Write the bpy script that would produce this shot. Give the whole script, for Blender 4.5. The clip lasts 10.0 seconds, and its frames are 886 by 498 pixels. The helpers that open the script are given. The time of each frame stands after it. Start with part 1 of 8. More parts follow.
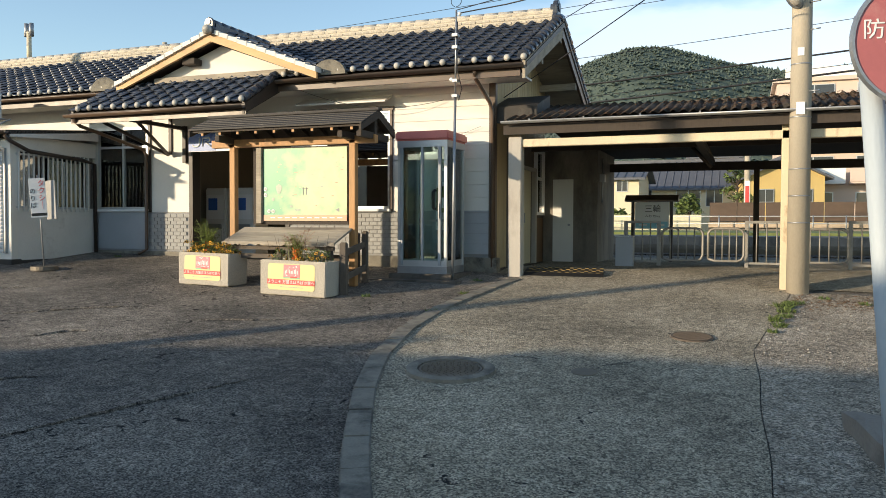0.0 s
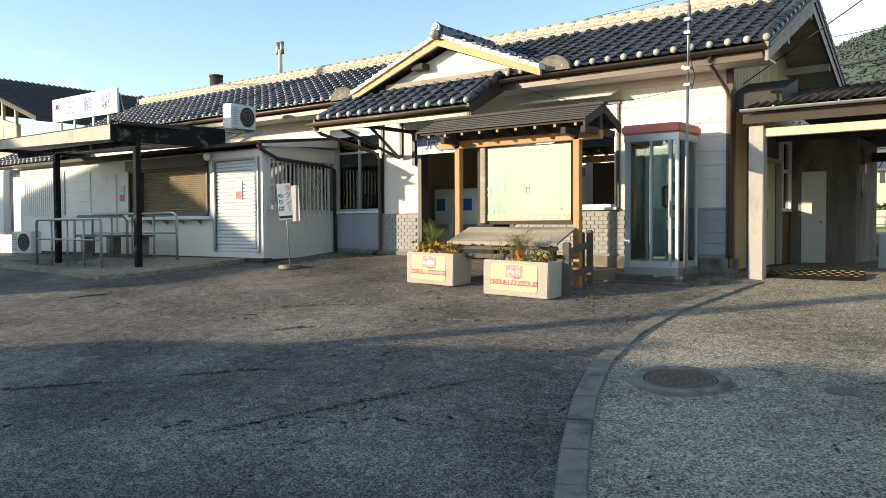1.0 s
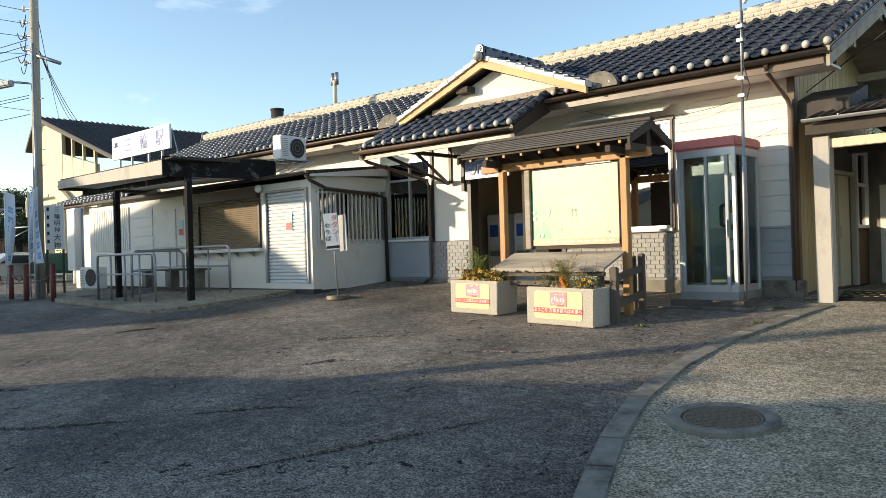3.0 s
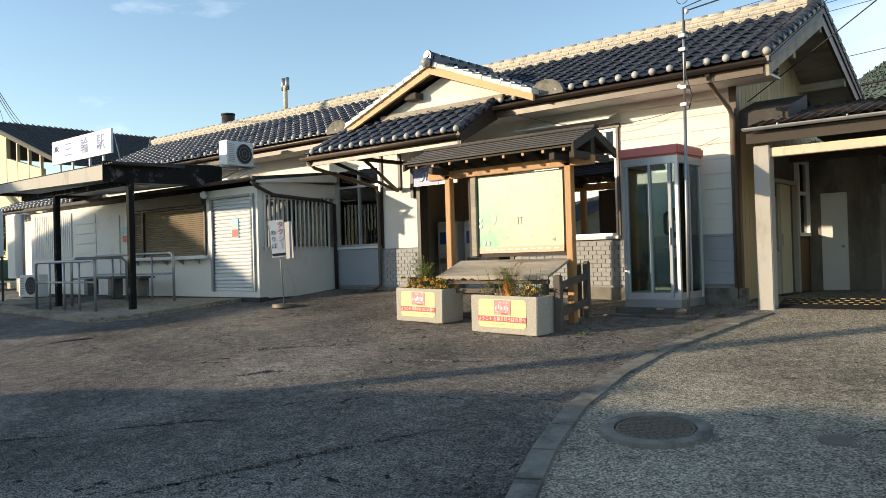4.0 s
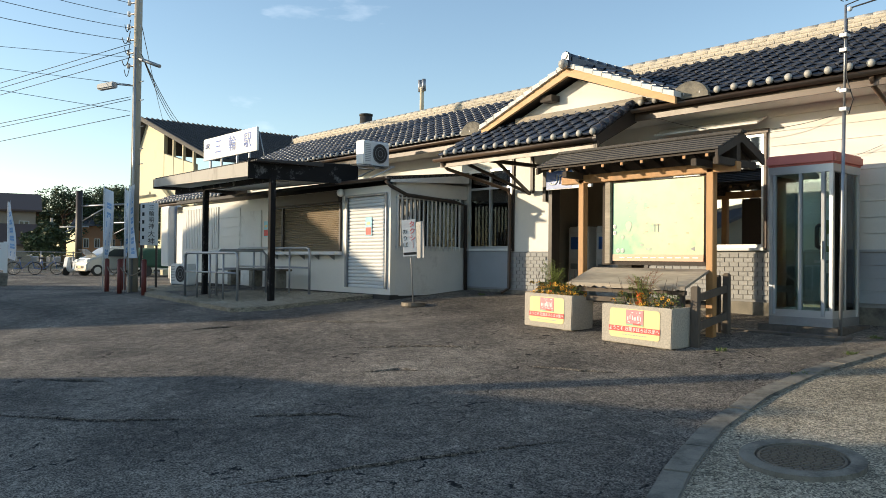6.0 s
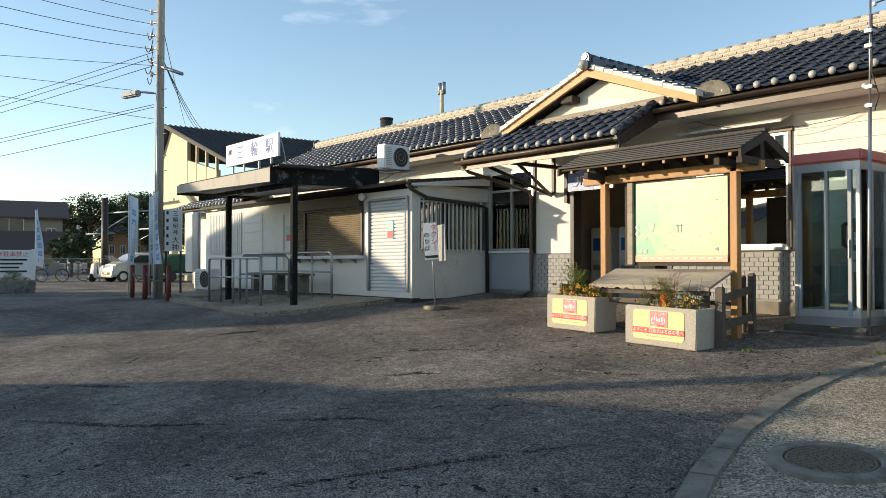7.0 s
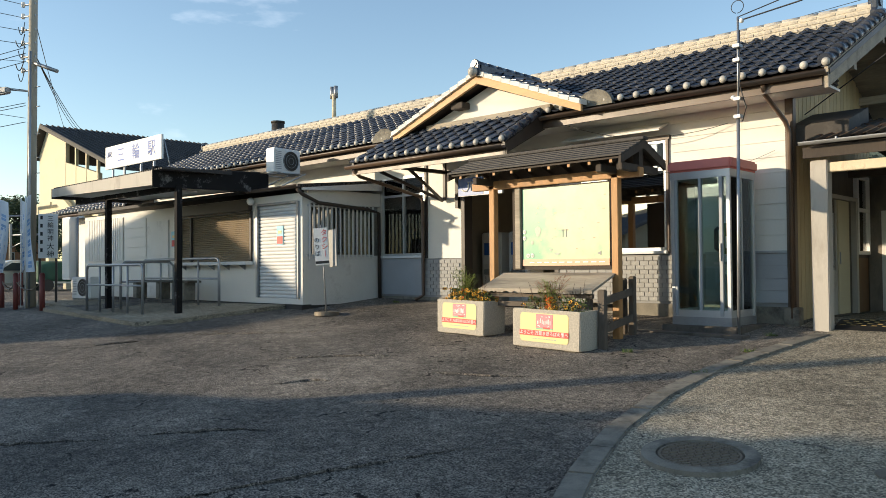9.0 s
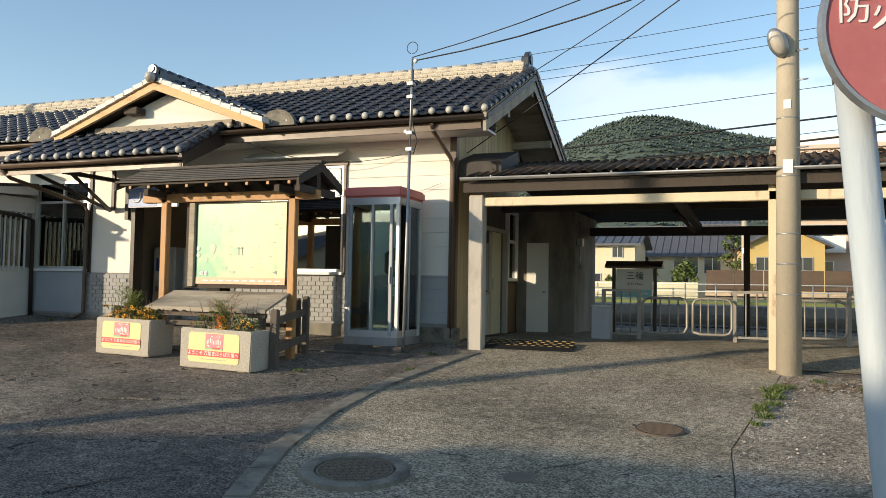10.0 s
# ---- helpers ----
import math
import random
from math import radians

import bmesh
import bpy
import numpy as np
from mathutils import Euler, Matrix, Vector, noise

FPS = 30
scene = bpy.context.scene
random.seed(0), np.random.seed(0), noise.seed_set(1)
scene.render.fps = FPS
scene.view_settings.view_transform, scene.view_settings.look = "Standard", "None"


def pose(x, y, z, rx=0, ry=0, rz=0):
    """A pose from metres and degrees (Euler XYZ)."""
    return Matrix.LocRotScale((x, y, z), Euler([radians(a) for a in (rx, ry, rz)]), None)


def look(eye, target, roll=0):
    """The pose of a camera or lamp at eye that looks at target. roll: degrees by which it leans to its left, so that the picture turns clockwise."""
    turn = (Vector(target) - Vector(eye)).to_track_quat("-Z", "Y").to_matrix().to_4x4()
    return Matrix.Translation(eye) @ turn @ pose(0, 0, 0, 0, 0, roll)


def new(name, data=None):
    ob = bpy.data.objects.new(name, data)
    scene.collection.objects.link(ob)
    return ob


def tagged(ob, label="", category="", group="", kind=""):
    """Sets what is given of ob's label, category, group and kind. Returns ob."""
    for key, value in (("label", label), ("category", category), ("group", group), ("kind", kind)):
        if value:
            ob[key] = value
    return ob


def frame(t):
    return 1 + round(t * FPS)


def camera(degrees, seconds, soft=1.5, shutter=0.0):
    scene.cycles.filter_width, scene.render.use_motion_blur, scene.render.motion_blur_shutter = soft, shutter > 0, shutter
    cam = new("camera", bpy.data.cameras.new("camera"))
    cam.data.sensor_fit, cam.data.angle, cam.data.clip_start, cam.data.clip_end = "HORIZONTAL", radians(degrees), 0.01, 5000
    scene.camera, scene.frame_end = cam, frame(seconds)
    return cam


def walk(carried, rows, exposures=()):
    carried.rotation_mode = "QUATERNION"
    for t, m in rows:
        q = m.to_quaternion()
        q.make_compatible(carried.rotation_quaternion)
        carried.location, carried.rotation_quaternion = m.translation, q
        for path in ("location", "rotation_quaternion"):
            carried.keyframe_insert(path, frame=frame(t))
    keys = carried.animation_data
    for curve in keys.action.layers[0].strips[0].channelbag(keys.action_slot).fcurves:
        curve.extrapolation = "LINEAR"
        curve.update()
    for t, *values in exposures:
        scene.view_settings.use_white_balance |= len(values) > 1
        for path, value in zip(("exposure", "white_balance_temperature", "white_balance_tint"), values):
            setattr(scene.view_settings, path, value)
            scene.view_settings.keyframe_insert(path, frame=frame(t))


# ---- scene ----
cam = camera(58.33, 10.0, soft=0.75)
PATH = [
    (0, pose(-0.159, -1.352, 1.456, 88.205, -0.213, 20.910)),
    (0.5, pose(-0.167, -1.239, 1.455, 85.757, -0.435, 23.694)),
    (1, pose(-0.233, -1.036, 1.459, 88.158, 0.310, 37.322)),
    (1.5, pose(-0.325, -0.884, 1.456, 87.552, 4.895, 47.973)),
    (2, pose(-0.340, -0.702, 1.444, 87.409, 3.407, 54.747)),
    (2.5, pose(-0.193, -0.469, 1.453, 88.418, 1.472, 48.427)),
    (3, pose(-0.103, -0.301, 1.454, 90.182, 1.670, 42.947)),
    (4.5, pose(0.000, 0.002, 1.469, 90.536, 1.602, 39.897)),
    (5, pose(-0.071, -0.041, 1.478, 90.454, -0.474, 42.908)),
    (5.5, pose(-0.106, -0.001, 1.482, 90.471, -1.307, 47.276)),
    (7, pose(-0.108, 0.015, 1.490, 90.982, 0.017, 50.895)),
    (7.5, pose(-0.124, 0.022, 1.495, 90.802, -0.367, 51.659)),
    (8, pose(-0.101, 0.023, 1.502, 90.937, -0.377, 51.092)),
    (8.5, pose(-0.081, 0.044, 1.504, 91.325, -0.181, 48.414)),
    (9, pose(-0.062, 0.128, 1.487, 91.331, 0.441, 43.504)),
    (9.5, pose(0.014, 0.141, 1.502, 91.539, -1.002, 30.888)),
    (10, pose(0.080, 0.168, 1.503, 92.794, -1.013, 21.059)),
]
walk(cam, PATH, [(0.0, 0.64), (1.0, 0.98), (2.0, 1.04), (3.0, 0.86), (4.5, 0.68), (7.5, 0.64), (9.5, 0.60), (10.0, 0.56)])

# ---- light ----
SUN_EL = 11.5
SUN_DIR = Vector((0.66, 0.75, -math.tan(radians(SUN_EL)))).normalized()
world = bpy.data.worlds.new("sky")
scene.world = world
world.use_nodes = True
wt = world.node_tree
wbg = wt.nodes["Background"]
sky = wt.nodes.new("ShaderNodeTexSky")
sky.sky_type = "NISHITA"
sky.sun_disc = False
sky.sun_elevation = radians(SUN_EL)
sky.sun_rotation = radians(221.3)
sky.altitude = 80
sky.air_density = 1.0
sky.dust_density = 0.35
sky.ozone_density = 1.5
wcoord = wt.nodes.new("ShaderNodeTexCoord")
wmap = wt.nodes.new("ShaderNodeMapping")
wmap.inputs["Scale"].default_value = (1.0, 1.0, 3.2)
wmap.inputs["Location"].default_value = (1.7, 0.6, 0.35)
wnoise = wt.nodes.new("ShaderNodeTexNoise")
wnoise.inputs["Scale"].default_value = 2.3
wnoise.inputs["Detail"].default_value = 7
wnoise.inputs["Roughness"].default_value = 0.55
wramp = wt.nodes.new("ShaderNodeValToRGB")
wramp.color_ramp.elements[0].position = 0.60
wramp.color_ramp.elements[1].position = 0.82
wramp.color_ramp.elements[1].color = (0.75, 0.75, 0.75, 1)
wmix = wt.nodes.new("ShaderNodeMixRGB")
wmix.inputs[2].default_value = (7.0, 7.3, 7.8, 1)
wt.links.new(wcoord.outputs["Generated"], wmap.inputs["Vector"])
wt.links.new(wmap.outputs["Vector"], wnoise.inputs["Vector"])
wt.links.new(wnoise.outputs["Fac"], wramp.inputs["Fac"])
wt.links.new(wramp.outputs["Color"], wmix.inputs["Fac"])
wt.links.new(sky.outputs["Color"], wmix.inputs[1])
# a low bank of pale cloud over the eastern hill
bnoise = wt.nodes.new("ShaderNodeTexNoise")
bnoise.inputs["Scale"].default_value, bnoise.inputs["Detail"].default_value = 5.0, 7
wt.links.new(wmap.outputs["Vector"], bnoise.inputs["Vector"])
wsep = wt.nodes.new("ShaderNodeSeparateXYZ")
wt.links.new(wcoord.outputs["Generated"], wsep.inputs[0])
brise = wt.nodes.new("ShaderNodeMath")
brise.operation = "MULTIPLY_ADD"
brise.inputs[1].default_value = 0.16
wt.links.new(bnoise.outputs["Fac"], brise.inputs[0])
neg = wt.nodes.new("ShaderNodeMath")
neg.operation = "MULTIPLY"
neg.inputs[1].default_value = -1.0
wt.links.new(wsep.outputs["Z"], neg.inputs[0])
wt.links.new(neg.outputs[0], brise.inputs[2])
masks = []
for src, lo, hi in ((brise.outputs[0], -0.185, -0.150), (wsep.outputs["X"], -0.34, -0.16), (wsep.outputs["Y"], 0.3, 0.7)):
    mr = wt.nodes.new("ShaderNodeMapRange")
    mr.interpolation_type = "SMOOTHSTEP"
    mr.inputs[1].default_value, mr.inputs[2].default_value = lo, hi
    wt.links.new(src, mr.inputs[0])
    masks.append(mr.outputs[0])
bm1, bm2 = wt.nodes.new("ShaderNodeMath"), wt.nodes.new("ShaderNodeMath")
bm1.operation = bm2.operation = "MULTIPLY"
wt.links.new(masks[0], bm1.inputs[0])
wt.links.new(masks[1], bm1.inputs[1])
wt.links.new(bm1.outputs[0], bm2.inputs[0])
wt.links.new(masks[2], bm2.inputs[1])
bfac = wt.nodes.new("ShaderNodeMath")
bfac.operation = "MULTIPLY"
bfac.inputs[1].default_value = 0.38
wt.links.new(bm2.outputs[0], bfac.inputs[0])
wbank = wt.nodes.new("ShaderNodeMixRGB")
wbank.inputs[2].default_value = (5.6, 5.6, 5.9, 1)
wt.links.new(bfac.outputs[0], wbank.inputs["Fac"])
wt.links.new(wmix.outputs["Color"], wbank.inputs[1])
wt.links.new(wbank.outputs["Color"], wbg.inputs["Color"])
wbg.inputs["Strength"].default_value = 0.165

sun_data = bpy.data.lights.new("sun", "SUN")
sun_data.energy = 3.5
sun_data.angle = radians(0.6)
sun_data.color = (1.0, 0.82, 0.58)
sun_ob = new("sun", sun_data)
sun_ob.matrix_world = look((0, 0, 40), Vector((0, 0, 40)) + SUN_DIR)


# ---- materials ----
def mat(name, color, rough=0.6, metal=0.0, vary=0.25, scale=6.0, fine=60.0, bump=0.15, dirt=None, dirt_at=0.6, spec=0.5, island=0.0, obj=0.0, stretch=(1, 1, 1), rvary=0.15):
    """Two scales of noise over a base colour, patches of dirt, fine relief."""
    m = bpy.data.materials.new(name)
    m.use_nodes = True
    nt = m.node_tree
    b = nt.nodes["Principled BSDF"]
    N, L = nt.nodes.new, nt.links.new
    tc = N("ShaderNodeTexCoord")
    mp = N("ShaderNodeMapping")
    mp.inputs["Scale"].default_value = stretch
    L(tc.outputs["Object"], mp.inputs["Vector"])
    n1, n2 = N("ShaderNodeTexNoise"), N("ShaderNodeTexNoise")
    n1.inputs["Scale"].default_value, n1.inputs["Detail"].default_value = scale, 5
    n2.inputs["Scale"].default_value, n2.inputs["Detail"].default_value = fine, 3
    for n in (n1, n2):
        L(mp.outputs["Vector"], n.inputs["Vector"])
    hs = N("ShaderNodeHueSaturation")
    hs.inputs["Color"].default_value = (*color, 1)
    ma = N("ShaderNodeMath")
    ma.operation = "MULTIPLY_ADD"
    mb = N("ShaderNodeMath")
    mb.operation = "MULTIPLY_ADD"
    L(n1.outputs["Fac"], ma.inputs[0])
    ma.inputs[1].default_value = vary * 2.2
    ma.inputs[2].default_value = 1.0 - vary * 1.1
    L(n2.outputs["Fac"], mb.inputs[0])
    mb.inputs[1].default_value = vary * 1.4
    L(ma.outputs[0], mb.inputs[2])
    off = N("ShaderNodeMath")
    off.operation = "SUBTRACT"
    off.inputs[1].default_value = vary * 0.7
    L(mb.outputs[0], off.inputs[0])
    last = off
    for amount, node, socket in ((island, "ShaderNodeNewGeometry", "Random Per Island"), (obj, "ShaderNodeObjectInfo", "Random")):
        if amount:
            src = N(node)
            mm = N("ShaderNodeMath")
            mm.operation = "MULTIPLY_ADD"
            mm.inputs[1].default_value = amount
            mm.inputs[2].default_value = 1 - amount / 2
            L(src.outputs[socket], mm.inputs[0])
            mu = N("ShaderNodeMath")
            mu.operation = "MULTIPLY"
            L(mm.outputs[0], mu.inputs[0])
            L(last.outputs[0], mu.inputs[1])
            last = mu
    L(last.outputs[0], hs.inputs["Value"])
    out = hs.outputs["Color"]
    if dirt:
        n3 = N("ShaderNodeTexNoise")
        n3.inputs["Scale"].default_value, n3.inputs["Detail"].default_value, n3.inputs["Roughness"].default_value = scale * 0.7, 9, 0.7
        L(mp.outputs["Vector"], n3.inputs["Vector"])
        rp = N("ShaderNodeValToRGB")
        rp.color_ramp.elements[0].position = dirt_at - 0.04
        rp.color_ramp.elements[1].position = dirt_at + 0.14
        L(n3.outputs["Fac"], rp.inputs["Fac"])
        mx = N("ShaderNodeMixRGB")
        mx.inputs[2].default_value = (*dirt, 1)
        L(rp.outputs["Color"], mx.inputs["Fac"])
        L(out, mx.inputs[1])
        out = mx.outputs["Color"]
    L(out, b.inputs["Base Color"])
    b.inputs["Metallic"].default_value = metal
    b.inputs["Specular IOR Level"].default_value = spec
    rm = N("ShaderNodeMath")
    rm.operation = "MULTIPLY_ADD"
    rm.inputs[1].default_value = rvary
    rm.inputs[2].default_value = max(0.02, rough - rvary / 2)
    L(n1.outputs["Fac"], rm.inputs[0])
    L(rm.outputs[0], b.inputs["Roughness"])
    if bump:
        bp = N("ShaderNodeBump")
        bp.inputs["Strength"].default_value = bump
        bp.inputs["Distance"].default_value = 0.01
        L(n2.outputs["Fac"], bp.inputs["Height"])
        L(bp.outputs["Normal"], b.inputs["Normal"])
    return m


def glass_mat(name, tint, rough=0.02, least=0.03):
    """A thin pane: mostly see-through, mirror-like at grazing angles."""
    m = bpy.data.materials.new(name)
    m.use_nodes = True
    nt = m.node_tree
    nt.nodes.remove(nt.nodes["Principled BSDF"])
    tr = nt.nodes.new("ShaderNodeBsdfTransparent")
    tr.inputs["Color"].default_value = (*tint, 1)
    gl = nt.nodes.new("ShaderNodeBsdfGlossy")
    gl.inputs["Roughness"].default_value = rough
    fr = nt.nodes.new("ShaderNodeFresnel")
    fr.inputs["IOR"].default_value = 1.55
    mx = nt.nodes.new("ShaderNodeMixShader")
    fa = nt.nodes.new("ShaderNodeMath")
    fa.operation = "MULTIPLY_ADD"
    fa.inputs[1].default_value = 1.3
    fa.inputs[2].default_value = least
    nt.links.new(fr.outputs[0], fa.inputs[0])
    nt.links.new(fa.outputs[0], mx.inputs["Fac"])
    nt.links.new(tr.outputs[0], mx.inputs[1])
    nt.links.new(gl.outputs[0], mx.inputs[2])
    nt.links.new(mx.outputs[0], nt.nodes["Material Output"].inputs["Surface"])
    return m


def ground_mat(name, base, dark, light, grain=220.0, crack=0.0, tint=None, stones=0.5, bump=0.6):
    """Asphalt, worn concrete or gravel: bound stones, patches, stains and hairline cracks."""
    m = bpy.data.materials.new(name)
    m.use_nodes = True
    nt = m.node_tree
    b = nt.nodes["Principled BSDF"]
    N, L = nt.nodes.new, nt.links.new
    tc = N("ShaderNodeTexCoord")
    big, mid = N("ShaderNodeTexNoise"), N("ShaderNodeTexNoise")
    big.inputs["Scale"].default_value, big.inputs["Detail"].default_value = 0.55, 6
    mid.inputs["Scale"].default_value, mid.inputs["Detail"].default_value, mid.inputs["Roughness"].default_value = 7.0, 8, 0.7
    vor = N("ShaderNodeTexVoronoi")
    vor.inputs["Scale"].default_value = grain
    for n in (big, mid, vor):
        L(tc.outputs["Object"], n.inputs["Vector"])
    rp = N("ShaderNodeValToRGB")
    e = rp.color_ramp.elements
    e[0].position, e[0].color = 0.38, (*dark, 1)
    e[1].position, e[1].color = 0.64, (*light, 1)
    c = rp.color_ramp.elements.new(0.5)
    c.color = (*base, 1)
    add = N("ShaderNodeMath")
    add.operation = "MULTIPLY_ADD"
    add.inputs[1].default_value = 0.5
    half = N("ShaderNodeMath")
    half.operation = "MULTIPLY"
    half.inputs[1].default_value = 0.5
    L(mid.outputs["Fac"], half.inputs[0])
    L(big.outputs["Fac"], add.inputs[0])
    L(half.outputs[0], add.inputs[2])
    L(add.outputs[0], rp.inputs["Fac"])
    # single stones, each with its own brightness
    sep = N("ShaderNodeSeparateColor")
    L(vor.outputs["Color"], sep.inputs["Color"])
    st = N("ShaderNodeMath")
    st.operation = "MULTIPLY_ADD"
    st.inputs[1].default_value = stones * 2
    st.inputs[2].default_value = 1 - stones
    L(sep.outputs["Red"], st.inputs[0])
    pw = N("ShaderNodeMath")
    pw.operation = "POWER"
    pw.inputs[1].default_value = 1.6
    L(st.outputs[0], pw.inputs[0])
    hs = N("ShaderNodeHueSaturation")
    L(rp.outputs["Color"], hs.inputs["Color"])
    L(pw.outputs[0], hs.inputs["Value"])
    out = hs.outputs["Color"]
    if crack:
        ve = N("ShaderNodeTexVoronoi")
        ve.feature = "DISTANCE_TO_EDGE"
        ve.inputs["Scale"].default_value = 0.42
        wob = N("ShaderNodeTexNoise")
        wob.inputs["Scale"].default_value, wob.inputs["Detail"].default_value = 1.6, 8
        L(tc.outputs["Object"], wob.inputs["Vector"])
        mixv = N("ShaderNodeMixRGB")
        mixv.blend_type = "LINEAR_LIGHT"
        mixv.inputs["Fac"].default_value = 0.55
        L(tc.outputs["Object"], mixv.inputs[1])
        L(wob.outputs["Color"], mixv.inputs[2])
        L(mixv.outputs["Color"], ve.inputs["Vector"])
        cr = N("ShaderNodeValToRGB")
        cr.color_ramp.elements[0].position, cr.color_ramp.elements[0].color = 0.004, (1, 1, 1, 1)
        cr.color_ramp.elements[1].position, cr.color_ramp.elements[1].color = 0.012, (0, 0, 0, 1)
        L(ve.outputs["Distance"], cr.inputs["Fac"])
        brk = N("ShaderNodeMath")
        brk.operation = "GREATER_THAN"
        brk.inputs[1].default_value = 1 - crack
        L(mid.outputs["Fac"], brk.inputs[0])
        both = N("ShaderNodeMath")
        both.operation = "MULTIPLY"
        L(cr.outputs["Color"], both.inputs[0])
        L(brk.outputs[0], both.inputs[1])
        mk = N("ShaderNodeMixRGB")
        mk.inputs[2].default_value = (0.012, 0.011, 0.010, 1)
        L(both.outputs[0], mk.inputs["Fac"])
        L(out, mk.inputs[1])
        out = mk.outputs["Color"]
    L(out, b.inputs["Base Color"])
    b.inputs["Roughness"].default_value = 0.88
    b.inputs["Specular IOR Level"].default_value = 0.3
    bp = N("ShaderNodeBump")
    bp.inputs["Strength"].default_value = bump
    bp.inputs["Distance"].default_value = 0.020
    hm = N("ShaderNodeMath")
    hm.operation = "ADD"
    L(vor.outputs["Distance"], hm.inputs[0])
    L(mid.outputs["Fac"], hm.inputs[1])
    L(hm.outputs[0], bp.inputs["Height"])
    L(bp.outputs["Normal"], b.inputs["Normal"])
    return m


ASPHALT = ground_mat("asphalt", (0.190, 0.170, 0.145), (0.092, 0.084, 0.074), (0.34, 0.30, 0.25), 90, crack=0.46, stones=0.62, bump=1.0)
CONCRETE = ground_mat("worn_concrete", (0.30, 0.26, 0.19), (0.155, 0.135, 0.10), (0.43, 0.375, 0.285), 80, crack=0.42, stones=0.55)
GRAVEL = ground_mat("gravel", (0.36, 0.31, 0.24), (0.18, 0.155, 0.12), (0.56, 0.50, 0.41), 70, stones=0.5, bump=1.0)
CURB = mat("curb_concrete", (0.225, 0.205, 0.165), 0.9, vary=0.4, scale=5, fine=90, bump=0.5, dirt=(0.085, 0.078, 0.065), dirt_at=0.52)
WHITE = mat("white_paint", (0.73, 0.71, 0.65), 0.55, vary=0.05, scale=1.6, fine=30, bump=0.05, dirt=(0.62, 0.60, 0.55), dirt_at=0.66)
WHITE_OLD = mat("old_white_paint", (0.72, 0.71, 0.67), 0.6, vary=0.10, scale=2.0, fine=40, bump=0.1, dirt=(0.48, 0.46, 0.42), dirt_at=0.60)
PLASTER = mat("white_plaster", (0.74, 0.72, 0.67), 0.75, vary=0.06, scale=1.2, fine=80, bump=0.08)
GREY_SIDING = mat("grey_siding", (0.36, 0.38, 0.40), 0.5, vary=0.10, scale=3, fine=50, bump=0.06)
GREY_BRICK = mat("grey_brick_tile", (0.34, 0.34, 0.33), 0.7, vary=0.12, scale=5, fine=90, bump=0.2, obj=0.10)
MORTAR = mat("mortar", (0.285, 0.285, 0.28), 0.9, vary=0.15, scale=8, fine=90)
TILE = mat("glazed_roof_tile", (0.052, 0.060, 0.080), 0.27, vary=0.30, scale=9, fine=60, bump=0.06, island=0.5, dirt=(0.10, 0.10, 0.10), dirt_at=0.66, rvary=0.2)
TILE_PIECE = mat("glazed_tile", (0.052, 0.060, 0.080), 0.27, vary=0.30, scale=9, fine=60, bump=0.06, obj=0.5, dirt=(0.10, 0.10, 0.10), dirt_at=0.66, rvary=0.2)
TILE_CAP = mat("pale_tile_end", (0.42, 0.40, 0.36), 0.45, vary=0.3, scale=14, fine=60, obj=0.25)
RIDGE = mat("ridge_mortar", (0.54, 0.48, 0.38), 0.7, vary=0.22, scale=5, fine=50, bump=0.3, dirt=(0.24, 0.22, 0.19), dirt_at=0.55)
BROWN = mat("brown_gutter", (0.105, 0.068, 0.045), 0.4, vary=0.2, scale=5, fine=60, bump=0.05)
BROWN_DK = mat("dark_brown_paint", (0.045, 0.034, 0.027), 0.5, vary=0.25, scale=6, fine=60, dirt=(0.12, 0.10, 0.08), dirt_at=0.66)
BLACK_FASCIA = mat("black_fascia", (0.014, 0.013, 0.013), 0.85, spec=0.2, vary=0.4, scale=4, fine=40, bump=0.3, dirt=(0.26, 0.25, 0.24), dirt_at=0.60)
WOOD_NEW = mat("golden_wood", (0.47, 0.25, 0.095), 0.6, vary=0.22, scale=5, fine=30, bump=0.2, dirt=(0.24, 0.13, 0.06), dirt_at=0.58, stretch=(1, 1, 0.15))
WOOD_GOLD = mat("fair_timber", (0.60, 0.37, 0.17), 0.6, vary=0.2, scale=4, fine=30, bump=0.2, dirt=(0.36, 0.21, 0.10), dirt_at=0.62, stretch=(0.2, 1, 1))
WOOD_GREY = mat("weathered_wood", (0.37, 0.32, 0.25), 0.85, vary=0.45, scale=4, fine=40, bump=0.5, dirt=(0.13, 0.11, 0.09), dirt_at=0.55, stretch=(0.15, 1, 1))
# dark wood that also carries the shade under small roofs
WOOD_DARK = mat("dark_shaded_wood", (0.055, 0.042, 0.032), 0.8, vary=0.3, scale=5, fine=40, bump=0.4, stretch=(1, 1, 0.2))
COPPER = mat("dark_roof_sheet", (0.040, 0.035, 0.031), 0.7, metal=0.0, vary=0.3, scale=3, fine=30, bump=0.1, dirt=(0.10, 0.09, 0.08), dirt_at=0.62)
ALU = mat("aluminium", (0.56, 0.57, 0.57), 0.38, metal=0.6, vary=0.08, scale=4, fine=60, bump=0.03)
STEEL = mat("galvanised_steel", (0.36, 0.37, 0.38), 0.45, metal=0.7, vary=0.2, scale=8, fine=60, bump=0.08)
RED_CAP = mat("faded_red_plastic", (0.58, 0.17, 0.14), 0.5, vary=0.08, scale=3, fine=40, bump=0.03)
BOOTH_GLASS = glass_mat("booth_glass", (0.88, 0.97, 0.96), least=0.03)
WINDOW_GLASS = glass_mat("window_glass", (0.40, 0.42, 0.41), 0.02, 0.42)
